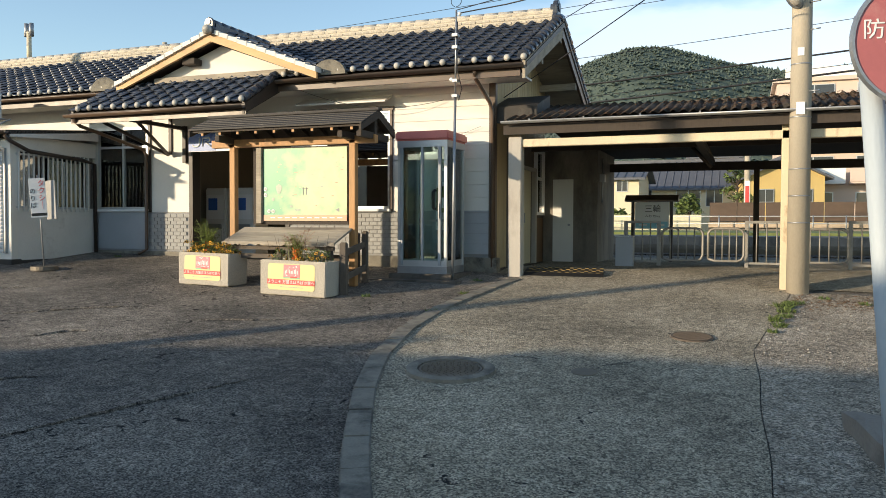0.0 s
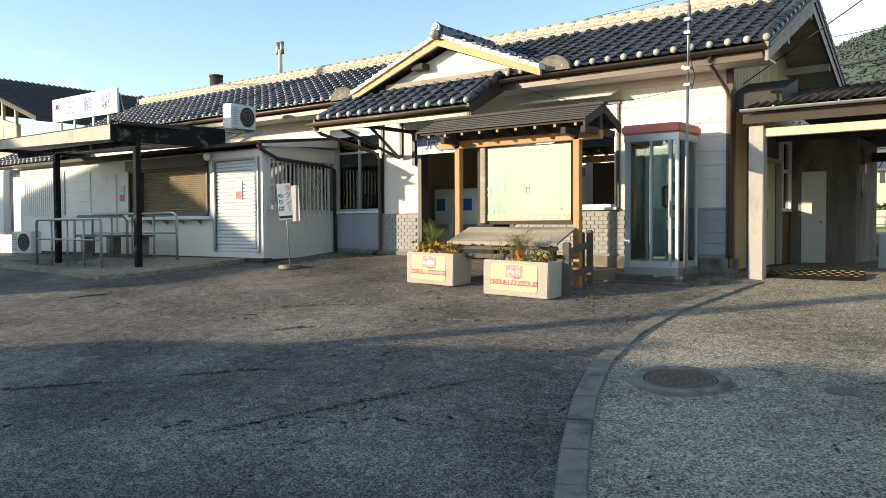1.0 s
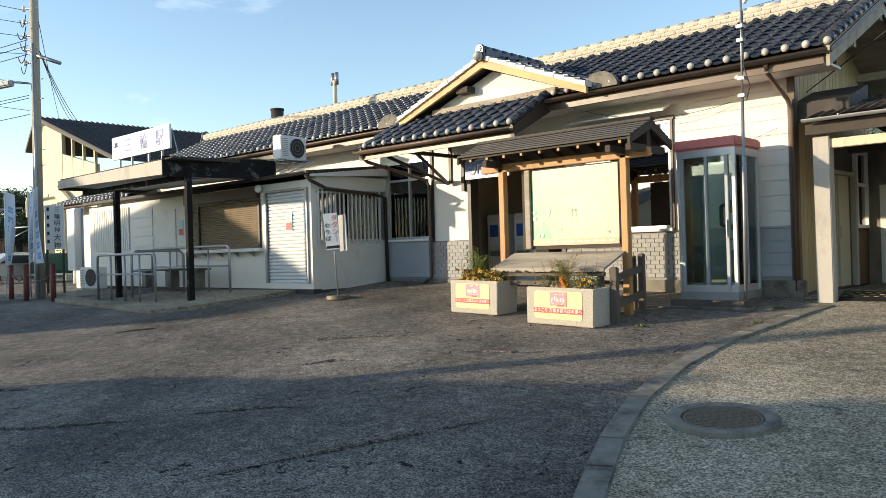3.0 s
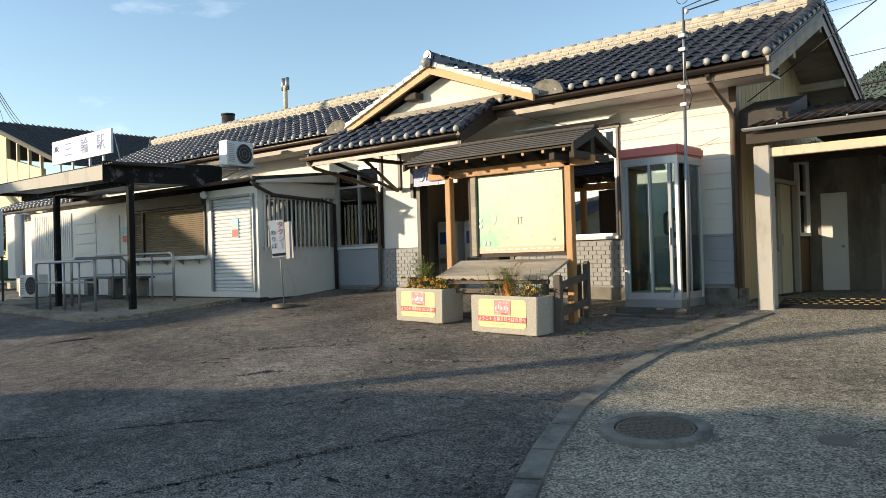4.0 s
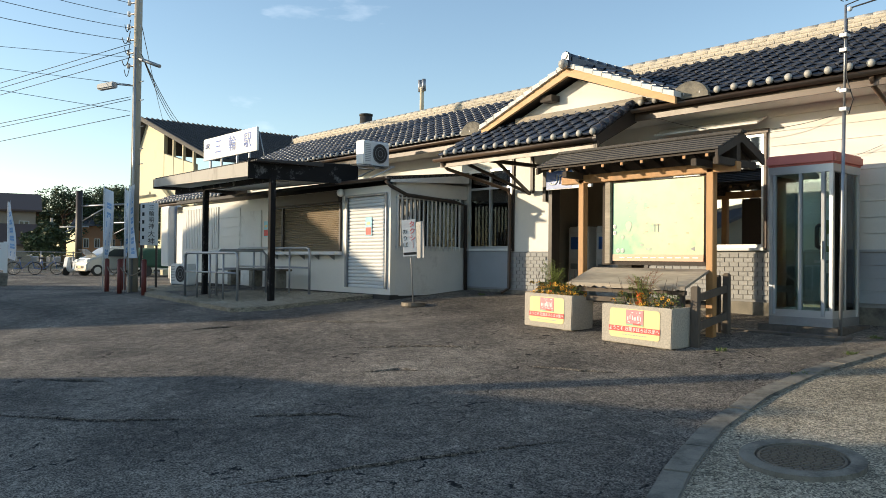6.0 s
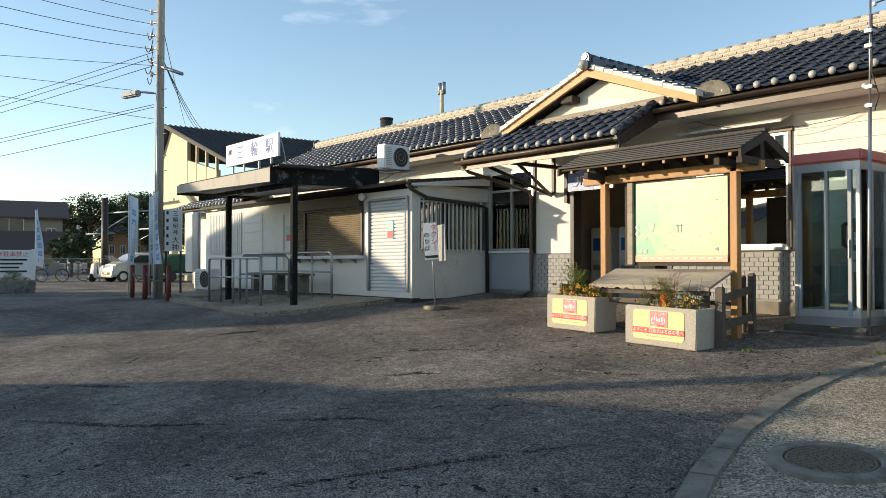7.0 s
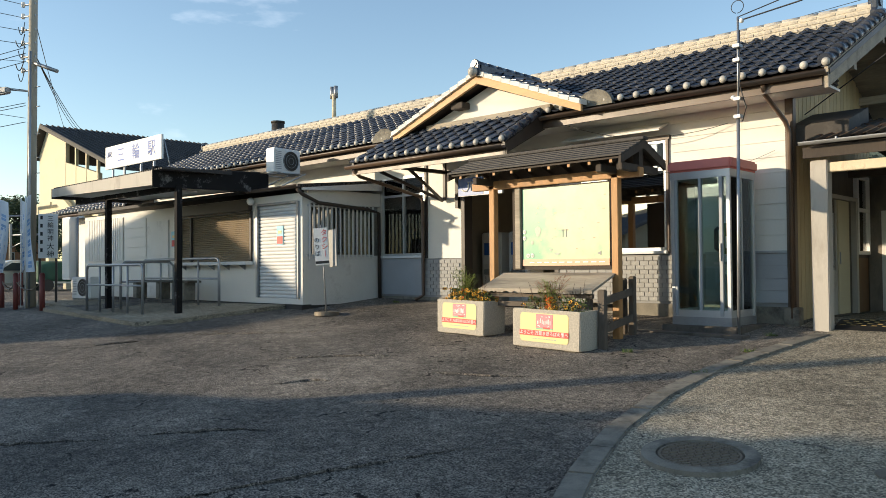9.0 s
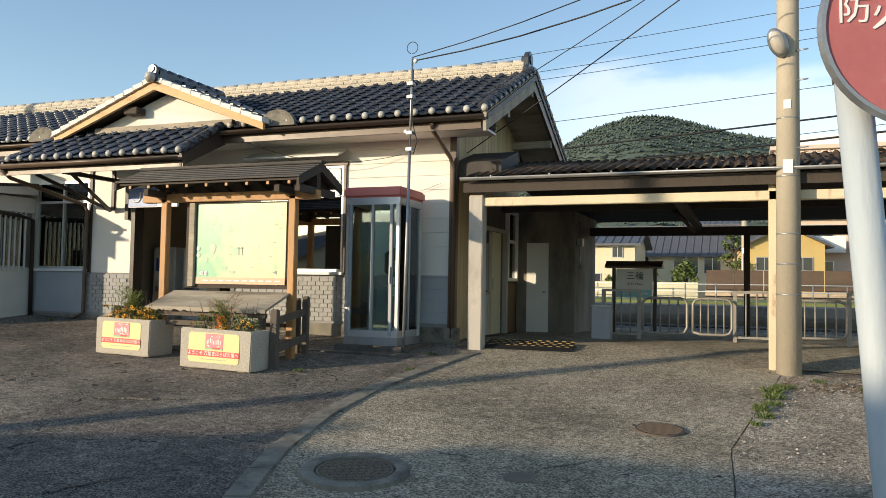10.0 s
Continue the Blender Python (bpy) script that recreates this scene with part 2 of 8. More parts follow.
CLEAR_GLASS = glass_mat("clear_window_glass", (0.72, 0.74, 0.72), 0.02, 0.05)
DARK = mat("dark_interior", (0.05, 0.045, 0.04), 0.8, vary=0.3, scale=2, fine=20)
INNER = mat("interior_wall", (0.30, 0.27, 0.22), 0.8, vary=0.15, scale=2, fine=20)
SHUTTER_W = mat("white_shutter", (0.66, 0.67, 0.66), 0.45, vary=0.06, scale=3, fine=40, bump=0.03)
SHUTTER_B = mat("brown_shutter", (0.26, 0.20, 0.13), 0.45, vary=0.12, scale=3, fine=40, bump=0.03)
PLANTER = mat("exposed_aggregate", (0.47, 0.43, 0.36), 0.85, vary=0.42, scale=45, fine=140, bump=0.7, dirt=(0.30, 0.27, 0.22), dirt_at=0.62)
YELLOW = mat("yellow_panel", (0.76, 0.62, 0.28), 0.5, vary=0.06, scale=4, fine=40, bump=0.02)
PINK = mat("pink_print", (0.70, 0.22, 0.24), 0.5, vary=0.25, scale=18, fine=60, bump=0.0)
REDP = mat("red_print", (0.62, 0.07, 0.06), 0.5, vary=0.08, scale=8, fine=40, bump=0.0)
CONC_POLE = mat("concrete_pole", (0.42, 0.37, 0.29), 0.85, vary=0.16, scale=3, fine=80, bump=0.2, dirt=(0.28, 0.25, 0.20), dirt_at=0.6, stretch=(1, 1, 0.3))
CREAM_STEEL = mat("rusty_cream_paint", (0.68, 0.58, 0.40), 0.6, vary=0.12, scale=5, fine=50, bump=0.15, dirt=(0.26, 0.12, 0.05), dirt_at=0.62, stretch=(1, 1, 0.4))
OLD_CONC = mat("stained_concrete", (0.23, 0.20, 0.165), 0.9, vary=0.28, scale=1.3, fine=60, bump=0.3, dirt=(0.10, 0.088, 0.075), dirt_at=0.50, stretch=(1, 1, 0.45))
RUSTY_ROOF = mat("corrugated_roof", (0.10, 0.085, 0.07), 0.8, vary=0.4, scale=2.5, fine=60, bump=0.5, dirt=(0.17, 0.09, 0.05), dirt_at=0.52)
BLUE = mat("blue_sign", (0.04, 0.13, 0.42), 0.4, vary=0.06, scale=4, fine=40, bump=0.0)
BLUE_TXT = mat("blue_lettering", (0.06, 0.12, 0.42), 0.4, vary=0.05, scale=4, fine=40, bump=0.0)
CYAN = mat("pale_blue_panel", (0.30, 0.62, 0.72), 0.5, vary=0.08, scale=4, fine=30, bump=0.0)
SIGN_W = mat("sign_white", (0.80, 0.80, 0.78), 0.4, vary=0.04, scale=2, fine=30, bump=0.0)
BLACK = mat("black_print", (0.02, 0.02, 0.02), 0.5, vary=0.1, scale=5, fine=40, bump=0.0)
RED_BOLLARD = mat("red_bollard", (0.16, 0.035, 0.025), 0.6, vary=0.25, scale=8, fine=60, dirt=(0.07, 0.04, 0.03), dirt_at=0.6)
WOOD_OLD = mat("old_shaded_timber", (0.125, 0.102, 0.080), 0.88, vary=0.35, scale=6, fine=50, bump=0.5, dirt=(0.08, 0.068, 0.055), dirt_at=0.56, stretch=(1, 1, 0.2))
LEAF_LIGHT = mat("light_leaf_green", (0.22, 0.27, 0.06), 0.6, vary=0.25, scale=9, fine=40, bump=0.0, island=0.6)
LEAF_RED = mat("reddish_leaf", (0.30, 0.13, 0.07), 0.6, vary=0.3, scale=9, fine=40, bump=0.0, island=0.7)
LEAF = mat("leaf_green", (0.11, 0.15, 0.04), 0.6, vary=0.3, scale=9, fine=40, bump=0.0, island=0.7)
PINE = mat("tree_leaves", (0.060, 0.085, 0.036), 0.7, vary=0.35, scale=2, fine=20, bump=0.0, island=0.8)
FLOWER_Y = mat("yellow_petal", (0.80, 0.42, 0.03), 0.6, vary=0.15, scale=20, fine=60, bump=0.0, island=0.4)
FLOWER_O = mat("orange_petal", (0.75, 0.16, 0.02), 0.6, vary=0.15, scale=20, fine=60, bump=0.0, island=0.3)
SOIL = mat("soil", (0.07, 0.05, 0.035), 0.95, vary=0.4, scale=12, fine=60, bump=0.8)
BARK = mat("bark", (0.075, 0.055, 0.04), 0.95, vary=0.3, scale=6, fine=40, bump=0.6)
CABLE = mat("black_cable", (0.02, 0.02, 0.022), 0.6, vary=0.1, bump=0.0)
GREY_POST = mat("faded_shaded_grey", (0.44, 0.41, 0.36), 0.7, vary=0.10, scale=3, fine=50, bump=0.15, dirt=(0.30, 0.27, 0.23), dirt_at=0.58, stretch=(1, 1, 0.3))
CREAM_LEAF = mat("cream_door_paint", (0.55, 0.48, 0.32), 0.5, vary=0.06, scale=3, fine=40, bump=0.03)
BROWN_BOARD = mat("brown_hardboard", (0.20, 0.115, 0.06), 0.7, vary=0.15, scale=4, fine=40, bump=0.1)
IRON_DARK = mat("rusty_shaded_iron", (0.105, 0.082, 0.062), 0.75, metal=0.2, vary=0.3, scale=12, fine=80, bump=0.2)
IRON = mat("cast_iron", (0.17, 0.145, 0.11), 0.6, metal=0.3, vary=0.3, scale=12, fine=80, bump=0.2)

# ---- building helpers ----
def part(name, bm, material, parent=None, label="", smooth=False):
    """One mesh object from a bmesh, under a thing or a part."""
    me = bpy.data.meshes.new(name)
    bm.to_mesh(me)
    bm.free()
    me.materials.append(material)
    if smooth:
        me.shade_smooth()
    ob = new(name, me)
    if parent is not None:
        ob.parent = parent
    if label:
        ob["label"] = label
    return ob


def shared(name, me, parent, m):
    """One more piece on a mesh that alike pieces share."""
    ob = new(name, me)
    ob.parent = parent
    ob.matrix_basis = m
    return ob


def thing(name, m, label, category, group="", kind=""):
    e = new(name)
    e.empty_display_size = 0.2
    e.matrix_basis = m
    return tagged(e, label, category, group, kind)


def box(bm, x0, x1, y0, y1, z0, z1, bev=0.0):
    vs = [bm.verts.new((x, y, z)) for z in (z0, z1) for y in (y0, y1) for x in (x0, x1)]
    fs = [bm.faces.new([vs[i] for i in f]) for f in ((0, 2, 3, 1), (4, 5, 7, 6), (0, 1, 5, 4), (2, 6, 7, 3), (0, 4, 6, 2), (1, 3, 7, 5))]
    if bev:
        es = list({e for f in fs for e in f.edges})
        bmesh.ops.bevel(bm, geom=es, offset=bev, segments=2, affect="EDGES")


def boxes(*bs, bev=0.0):
    bm = bmesh.new()
    for b in bs:
        box(bm, *b, bev=bev)
    return bm


def rod(bm, a, b, r0, r1=None, seg=10, cap=True):
    """A round bar from a to b."""
    a, b = Vector(a), Vector(b)
    r1 = r0 if r1 is None else r1
    q = (b - a).to_track_quat("Z", "Y")
    rings = []
    for p, r in ((a, r0), (b, r1)):
        rings.append([bm.verts.new(p + q @ Vector((r * math.cos(t), r * math.sin(t), 0))) for t in [2 * math.pi * i / seg for i in range(seg)]])
    for i in range(seg):
        j = (i + 1) % seg
        f = bm.faces.new((rings[0][i], rings[0][j], rings[1][j], rings[1][i]))
        f.smooth = True
    if cap:
        bm.faces.new(rings[0][::-1])
        bm.faces.new(rings[1])


def rods(*items, seg=10):
    bm = bmesh.new()
    for it in items:
        rod(bm, *it, seg=seg)
    return bm


def tube(bm, pts, r, seg=8):
    """A round bar bent along points."""
    pts = [Vector(p) for p in pts]
    rings = []
    for i, p in enumerate(pts):
        d = (pts[min(i + 1, len(pts) - 1)] - pts[max(i - 1, 0)]).normalized()
        q = d.to_track_quat("Z", "Y")
        rings.append([bm.verts.new(p + q @ Vector((r * math.cos(t), r * math.sin(t), 0))) for t in [2 * math.pi * k / seg for k in range(seg)]])
    for a, b in zip(rings, rings[1:]):
        off = min(range(seg), key=lambda o: sum((a[k].co - b[(k + o) % seg].co).length for k in range(seg)))
        for k in range(seg):
            f = bm.faces.new((a[k], a[(k + 1) % seg], b[(k + 1 + off) % seg], b[(k + off) % seg]))
            f.smooth = True
    bm.faces.new(rings[0][::-1])
    bm.faces.new(rings[-1])


def prism(bm, outline, depth, m=None):
    """A flat outline in x, z, drawn out along +y by depth."""
    m = m or Matrix()
    a = [bm.verts.new(m @ Vector((x, 0, z))) for x, z in outline]
    b = [bm.verts.new(m @ Vector((x, depth, z))) for x, z in outline]
    bm.faces.new(a)
    bm.faces.new(b[::-1])
    for i in range(len(a)):
        j = (i + 1) % len(a)
        bm.faces.new((a[j], a[i], b[i], b[j]))
    bmesh.ops.recalc_face_normals(bm, faces=bm.faces[:])


def prism_bm(outline, depth, m=None):
    bm = bmesh.new()
    prism(bm, outline, depth, m)
    return bm


def catenary(a, b, sag, n=14):
    a, b = Vector(a), Vector(b)
    return [a.lerp(b, i / n) - Vector((0, 0, sag * 4 * (i / n) * (1 - i / n))) for i in range(n + 1)]


def smoothstep(a, b, x):
    t = min(1.0, max(0.0, (x - a) / (b - a)))
    return t * t * (3 - 2 * t)


def ground_z(x, y):
    """The forecourt climbs towards the building and levels out beyond it."""
    yy = min(max(y, -8.0), 13.2)
    z = -0.5636 - 0.0244 * max(x, -24.0) + 0.0869 * yy
    z = z + (0.50 - z) * smoothstep(-17.0, -26.0, x)
    z = z + (0.62 - z) * smoothstep(12.5, 14.0, y) * smoothstep(-40.0, -20.0, x)
    z = z + (0.30 - z) * smoothstep(4.0, 16.0, x) * (1 - smoothstep(11.0, 13.0, y))
    return z


def lettering(name, body, size, material, parent, m, label="", extrude=0.002, spacing=1.0):
    """Raised letters in the built-in font, their middle at m, read in the local x, z plane from -y."""
    cu = bpy.data.curves.new(name, "FONT")
    cu.body, cu.size, cu.extrude, cu.align_x, cu.align_y = body, size, extrude, "CENTER", "CENTER"
    cu.space_character = spacing
    cu.resolution_u = 2
    tmp = bpy.data.objects.new("tmp", cu)
    scene.collection.objects.link(tmp)
    me = bpy.data.meshes.new_from_object(tmp.evaluated_get(bpy.context.evaluated_depsgraph_get()))
    me.name = name
    bpy.data.objects.remove(tmp)
    bpy.data.curves.remove(cu)
    me.materials.clear()
    me.materials.append(material)
    ob = new(name, me)
    ob.parent = parent
    ob.matrix_basis = m @ pose(0, 0, 0, 90, 0, 0)
    if label:
        ob["label"] = label
    return ob

# ---- ground ----
def sheet(xs, ys, lift):
    """A grid that follows the ground, from lists of x for every y (or one list for all)."""
    bm = bmesh.new()
    rows = [[bm.verts.new((x, y, ground_z(x, y) + lift)) for x in (xs(y) if callable(xs) else xs)] for y in ys]
    for a, b in zip(rows, rows[1:]):
        for i in range(len(a) - 1):
            f = bm.faces.new((a[i], a[i + 1], b[i + 1], b[i]))
            f.smooth = True
    return bm


def spaced(*legs):
    out = []
    for a, b, n in legs:
        out += [a + (b - a) * i / n for i in range(n)]
    return out + [legs[-1][1]]


gx = spaced((-2500, -300, 4), (-300, -60, 8), (-60, -26, 17), (-26, 6, 64), (6, 30, 12), (30, 300, 6), (300, 2500, 4))
gy = spaced((-2500, -300, 4), (-300, -40, 8), (-40, -8, 8), (-8, 15, 46), (15, 60, 15), (60, 300, 6), (300, 2500, 4))
tagged(part("ground", sheet(gx, gy, 0.0), ASPHALT), "worn grey asphalt forecourt with fine cracks and loose grit", "ground", kind="structure")

CURB_LINE = [(-0.6, -0.6), (-1.35, 0.9), (-2.0, 2.1), (-2.52, 2.99), (-2.88, 3.72), (-3.41, 4.9), (-3.83, 6.1), (-4.07, 7.4), (-4.15, 8.8), (-4.02, 10.0), (-3.93, 11.0), (-3.85, 11.5)]


def curb_x(y):
    for (xa, ya), (xb, yb) in zip(CURB_LINE, CURB_LINE[1:]):
        if ya <= y <= yb:
            return xa + (xb - xa) * (y - ya) / (yb - ya)
    return CURB_LINE[0][0] if y < CURB_LINE[0][1] else CURB_LINE[-1][0]


def edge_x(y):
    """Where the concrete apron ends against the gravel."""
    if y >= 7.8:
        return -0.06 + (y - 7.78) * 0.141
    return -0.06 + (7.8 - y) * 0.02 + 0.012 * math.sin(y * 3.1)


ays = spaced((-0.6, 12.1, 64))
tagged(part("pavement", sheet(lambda y: [curb_x(y) + 0.1 + (edge_x(y) - curb_x(y) - 0.1) * i / 14 for i in range(15)], ays, 0.014), CONCRETE),
       "worn concrete apron, sunlit and stained, before the passage", "pavement", kind="structure")
tagged(part("gravel_strip", sheet(lambda y: [edge_x(y) + 0.01 + (7.0 - edge_x(y)) * i / 12 for i in range(13)], spaced((-0.6, 11.7, 50)), 0.010), GRAVEL),
       "brownish grey gravel beside the concrete apron", "gravel", kind="structure")

# curb stones, each about 0.6 m long, following the bend
curb = thing("curb", pose(0, 0, 0), "curved row of worn concrete curb stones", "curb", kind="structure")
pts, run = [], 0.0
for k in range(240):
    y = -0.6 + 12.1 * k / 239
    pts.append((curb_x(y), y))
acc, last = 0.0, 0
for k in range(1, len(pts)):
    acc += math.dist(pts[k], pts[k - 1])
    if acc > 0.6 or k == len(pts) - 1:
        (xa, ya), (xb, yb) = pts[last], pts[k]
        d = Vector((xb - xa, yb - ya, 0))
        n = Vector((d.y, -d.x, 0)).normalized()
        d.normalize()
        bm = bmesh.new()
        a, b = Vector((xa, ya, 0)) + d * 0.004, Vector((xb, yb, 0)) - d * 0.004
        w, rise = 0.21, 0.035 + random.uniform(-0.006, 0.008)
        vs = []
        for dz in (-0.12, rise):
            for q in (a, b, b + n * w, a + n * w):
                vs.append(bm.verts.new((q.x, q.y, ground_z(q.x, q.y) + dz)))
        for f in ((3, 2, 1, 0), (4, 5, 6, 7), (0, 1, 5, 4), (1, 2, 6, 5), (2, 3, 7, 6), (3, 0, 4, 7)):
            bm.faces.new([vs[i] for i in f])
        bmesh.ops.bevel(bm, geom=bm.edges[:], offset=0.012, segments=2, affect="EDGES")
        part("curb_stone", bm, CURB, curb)
        acc, last = 0.0, k


def on_ground(x, y, rz=0.0, dz=0.0):
    """A pose that lies on the slope of the ground."""
    gxs = (ground_z(x + 0.3, y) - ground_z(x - 0.3, y)) / 0.6
    gys = (ground_z(x, y + 0.3) - ground_z(x, y - 0.3)) / 0.6
    q = Vector((0, 0, 1)).rotation_difference(Vector((-gxs, -gys, 1)).normalized())
    return Matrix.Translation((x, y, ground_z(x, y) + dz)) @ q.to_matrix().to_4x4() @ pose(0, 0, 0, 0, 0, rz)


def disc(bm, r0, r1, z0, z1, seg=40):
    """A ring (or a full disc with r0 = 0) between two heights."""
    ring = lambda r, z: [bm.verts.new((r * math.cos(2 * math.pi * i / seg), r * math.sin(2 * math.pi * i / seg), z)) for i in range(seg)]
    o0, o1 = ring(r1, z0), ring(r1 - 0.006, z1)
    if r0:
        i1, i0 = ring(r0, z1), ring(r0, z0)
    for i in range(seg):
        j = (i + 1) % seg
        bm.faces.new((o0[i], o0[j], o1[j], o1[i]))
        if r0:
            bm.faces.new((o1[i], o1[j], i1[j], i1[i]))
            bm.faces.new((i1[i], i1[j], i0[j], i0[i]))
    if not r0:
        bm.faces.new(o1)


def manhole():
    t = thing("manhole_cover", on_ground(-2.83, 5.86, 20, 0.014), "round cast-iron manhole cover in a raised concrete ring", "manhole cover")
    bm = bmesh.new()
    disc(bm, 0.325, 0.44, -0.02, 0.035)
    part("concrete_ring", bm, CURB, t, "rough concrete ring")
    bm = bmesh.new()
    disc(bm, 0.0, 0.322, -0.02, 0.022)
    # lid darker than its ribs, painting the shade between them
    part("lid", bm, IRON_DARK, t, "cast-iron lid")
    bm = bmesh.new()
    disc(bm, 0.288, 0.31, 0.018, 0.029)
    for i in range(-7, 8):
        c = i * 0.038
        h = math.sqrt(max(0.0, 0.283 ** 2 - c * c))
        n = max(1, int(2 * h / 0.06))
        for k in range(n):
            a = -h + 2 * h * k / n + (0.012 if i % 2 else 0)
            box(bm, a, min(a + 2 * h / n - 0.014, h), c - 0.011, c + 0.011, 0.018, 0.029)
    part("raised_ribs", bm, IRON, t)


manhole()
dr = thing("drain_cover", on_ground(-0.72, 8.1, 0, 0.012), "small round dark iron drain cover in the concrete", "drain cover")
bm = bmesh.new()
disc(bm, 0.0, 0.24, -0.02, 0.020)
part("lid", bm, IRON_DARK, dr)
for i in range(-5, 6):
    h = math.sqrt(0.21 ** 2 - (i * 0.038) ** 2) if abs(i * 0.038) < 0.21 else 0.03
    part("rib", boxes((-h, h, i * 0.038 - 0.008, i * 0.038 + 0.008, 0.014, 0.026)), IRON_DARK, dr)
dr = thing("valve_cover", on_ground(-1.6, 6.25, 0, 0.012), "small dark round valve cover sunk in the concrete", "valve cover")
bm = bmesh.new()
disc(bm, 0.0, 0.13, -0.02, 0.010, 24)
part("lid", bm, IRON, dr)

# ---- station building ----
FY = 12.21                 # front wall
EY, EZ = 11.35, 4.15       # eave line of the tiles
RY, RZ = 14.18, 5.46       # ridge line of the tiles
XR, XL = -3.56, -24.6      # roof ends
WX = -4.43                 # end wall
station = thing("station_building", pose(0, 0, 0), "long low white railway station with a dark glazed tile roof", "station building")


def tile_mesh(w, length, lift):
    """One pantile: a shallow trough with a roll at its right, a thick front lip."""
    bm = bmesh.new()
    prof = []
    for i in range(8):
        u = i / 7
        z = -0.022 * math.sin(math.pi * min(1.0, u / 0.68)) if u < 0.68 else 0.045 * math.sin(math.pi * (u - 0.68) / 0.36)
        prof.append((u * w * 1.02, z + 0.02))
    f_top = [bm.verts.new((x, 0.0, z + lift)) for x, z in prof]
    f_bot = [bm.verts.new((x, 0.006, z + lift - 0.028)) for x, z in prof]
    b_top = [bm.verts.new((x, length, z)) for x, z in prof]
    for i in range(7):
        f = bm.faces.new((f_top[i], f_top[i + 1], b_top[i + 1], b_top[i]))
        f.smooth = True
        bm.faces.new((f_bot[i], f_bot[i + 1], f_top[i + 1], f_top[i]))
    me = bpy.data.meshes.new("tile")
    bm.to_mesh(me)
    bm.free()
    return me


def tiled_slope(parent, x0, x1, ey, ez, ry, rz, pitch=0.285, single=None, hip=None, sx=1):
    """Rows of tiles from eave to ridge. Tiles with x in the range single are pieces of their own, the rest one mesh."""
    run = math.hypot(ry - ey, rz - ez)
    ang = math.atan2(rz - ez, ry - ey)
    rows = max(2, round(run / 0.262))
    step = run / rows
    cols = round((x1 - x0) / pitch)
    w = (x1 - x0) / cols
    me = tile_mesh(w, step * 1.12, 0.036)
    me.materials.append(TILE_PIECE)
    src = [v.co.copy() for v in me.vertices]
    pol = [tuple(p.vertices) for p in me.polygons]
    verts, faces = [], []
    for r in range(rows):
        for c in range(cols):
            x = x0 + c * w
            if hip and not hip(x + w / 2, r / rows):
                continue
            m = Matrix.Translation((x, ey + math.cos(ang) * step * r, ez + math.sin(ang) * step * r)) @ Matrix.Rotation(ang, 4, "X")
            m = m @ pose(random.uniform(-0.003, 0.003), random.uniform(-0.004, 0.004), random.uniform(-0.003, 0.003), random.uniform(-0.5, 0.5), random.uniform(-0.6, 0.6), random.uniform(-0.5, 0.5))
            if single and single[0] <= x < single[1]:
                shared("tile", me, parent, m)
            else:
                o = len(verts)
                verts += [m @ v for v in src]
                faces += [tuple(i + o for i in p) for p in pol]
    if faces:
        me2 = bpy.data.meshes.new("tile_field")
        me2.from_pydata(verts, [], faces)
        me2.materials.append(TILE)
        me2.shade_smooth()
        ob = new("tile_field", me2)
        ob.parent = parent
        tagged(ob, "rows of dark glazed pantiles", kind="stuff")
    return w, cols


def eave_caps(parent, x0, w, cols, ey, ez, keep=None, r=0.058):
    bm = bmesh.new()
    bmesh.ops.create_uvsphere(bm, u_segments=12, v_segments=7, radius=r)
    bmesh.ops.scale(bm, vec=(1, 0.75, 1), verts=bm.verts[:])
    me = bpy.data.meshes.new("eave_cap")
    bm.to_mesh(me)
    bm.free()
    me.materials.append(TILE_CAP)
    me.shade_smooth()
    for c in range(cols):
        x = x0 + (c + 0.85) * w
        if keep is None or keep(x):
            shared("eave_cap", me, parent, pose(x, ey - 0.02, ez + 0.055))


def ridge_stack(name, parent, a, b, h=0.27, w=0.15):
    """Courses of flat ridge tiles bedded in mortar, with a rounded top course."""
    a, b = Vector(a), Vector(b)
    d = b - a
    n = max(1, int(d.length / 0.30))
    base = part(name, boxes((0, d.length, -w + 0.02, w - 0.02, -0.12, h * 0.9)), RIDGE, parent, "pale mortared ridge of stacked flat tiles")
    base.matrix_basis = Matrix.LocRotScale(a, d.to_track_quat("X", "Z"), None)
    one = d.length / n
    mes = []
    for k in range(3):
        z0 = h * (0.08 + 0.28 * k)
        bm = boxes((0.006, one - 0.006, -w + 0.006 * k, w - 0.006 * k, z0, z0 + 0.05), bev=0.006)
        me = bpy.data.meshes.new("ridge_tile")
        bm.to_mesh(me)
        bm.free()
        me.materials.append(RIDGE)
        mes.append(me)
    bm = bmesh.new()
    rod(bm, (0.0, 0, h * 0.92), (one - 0.01, 0, h * 0.92), 0.075, 0.07, 12)
    top = bpy.data.meshes.new("ridge_cap")
    bm.to_mesh(top)
    bm.free()
    top.materials.append(TILE_CAP)
    for i in range(n):
        for k in range(3):
            shared("ridge_tile", mes[k], base, pose(one * i + (0.5 * one if k == 1 and i < n - 1 else 0), 0, 0))
        shared("ridge_cap", top, base, pose(one * i, 0, 0))
    return base


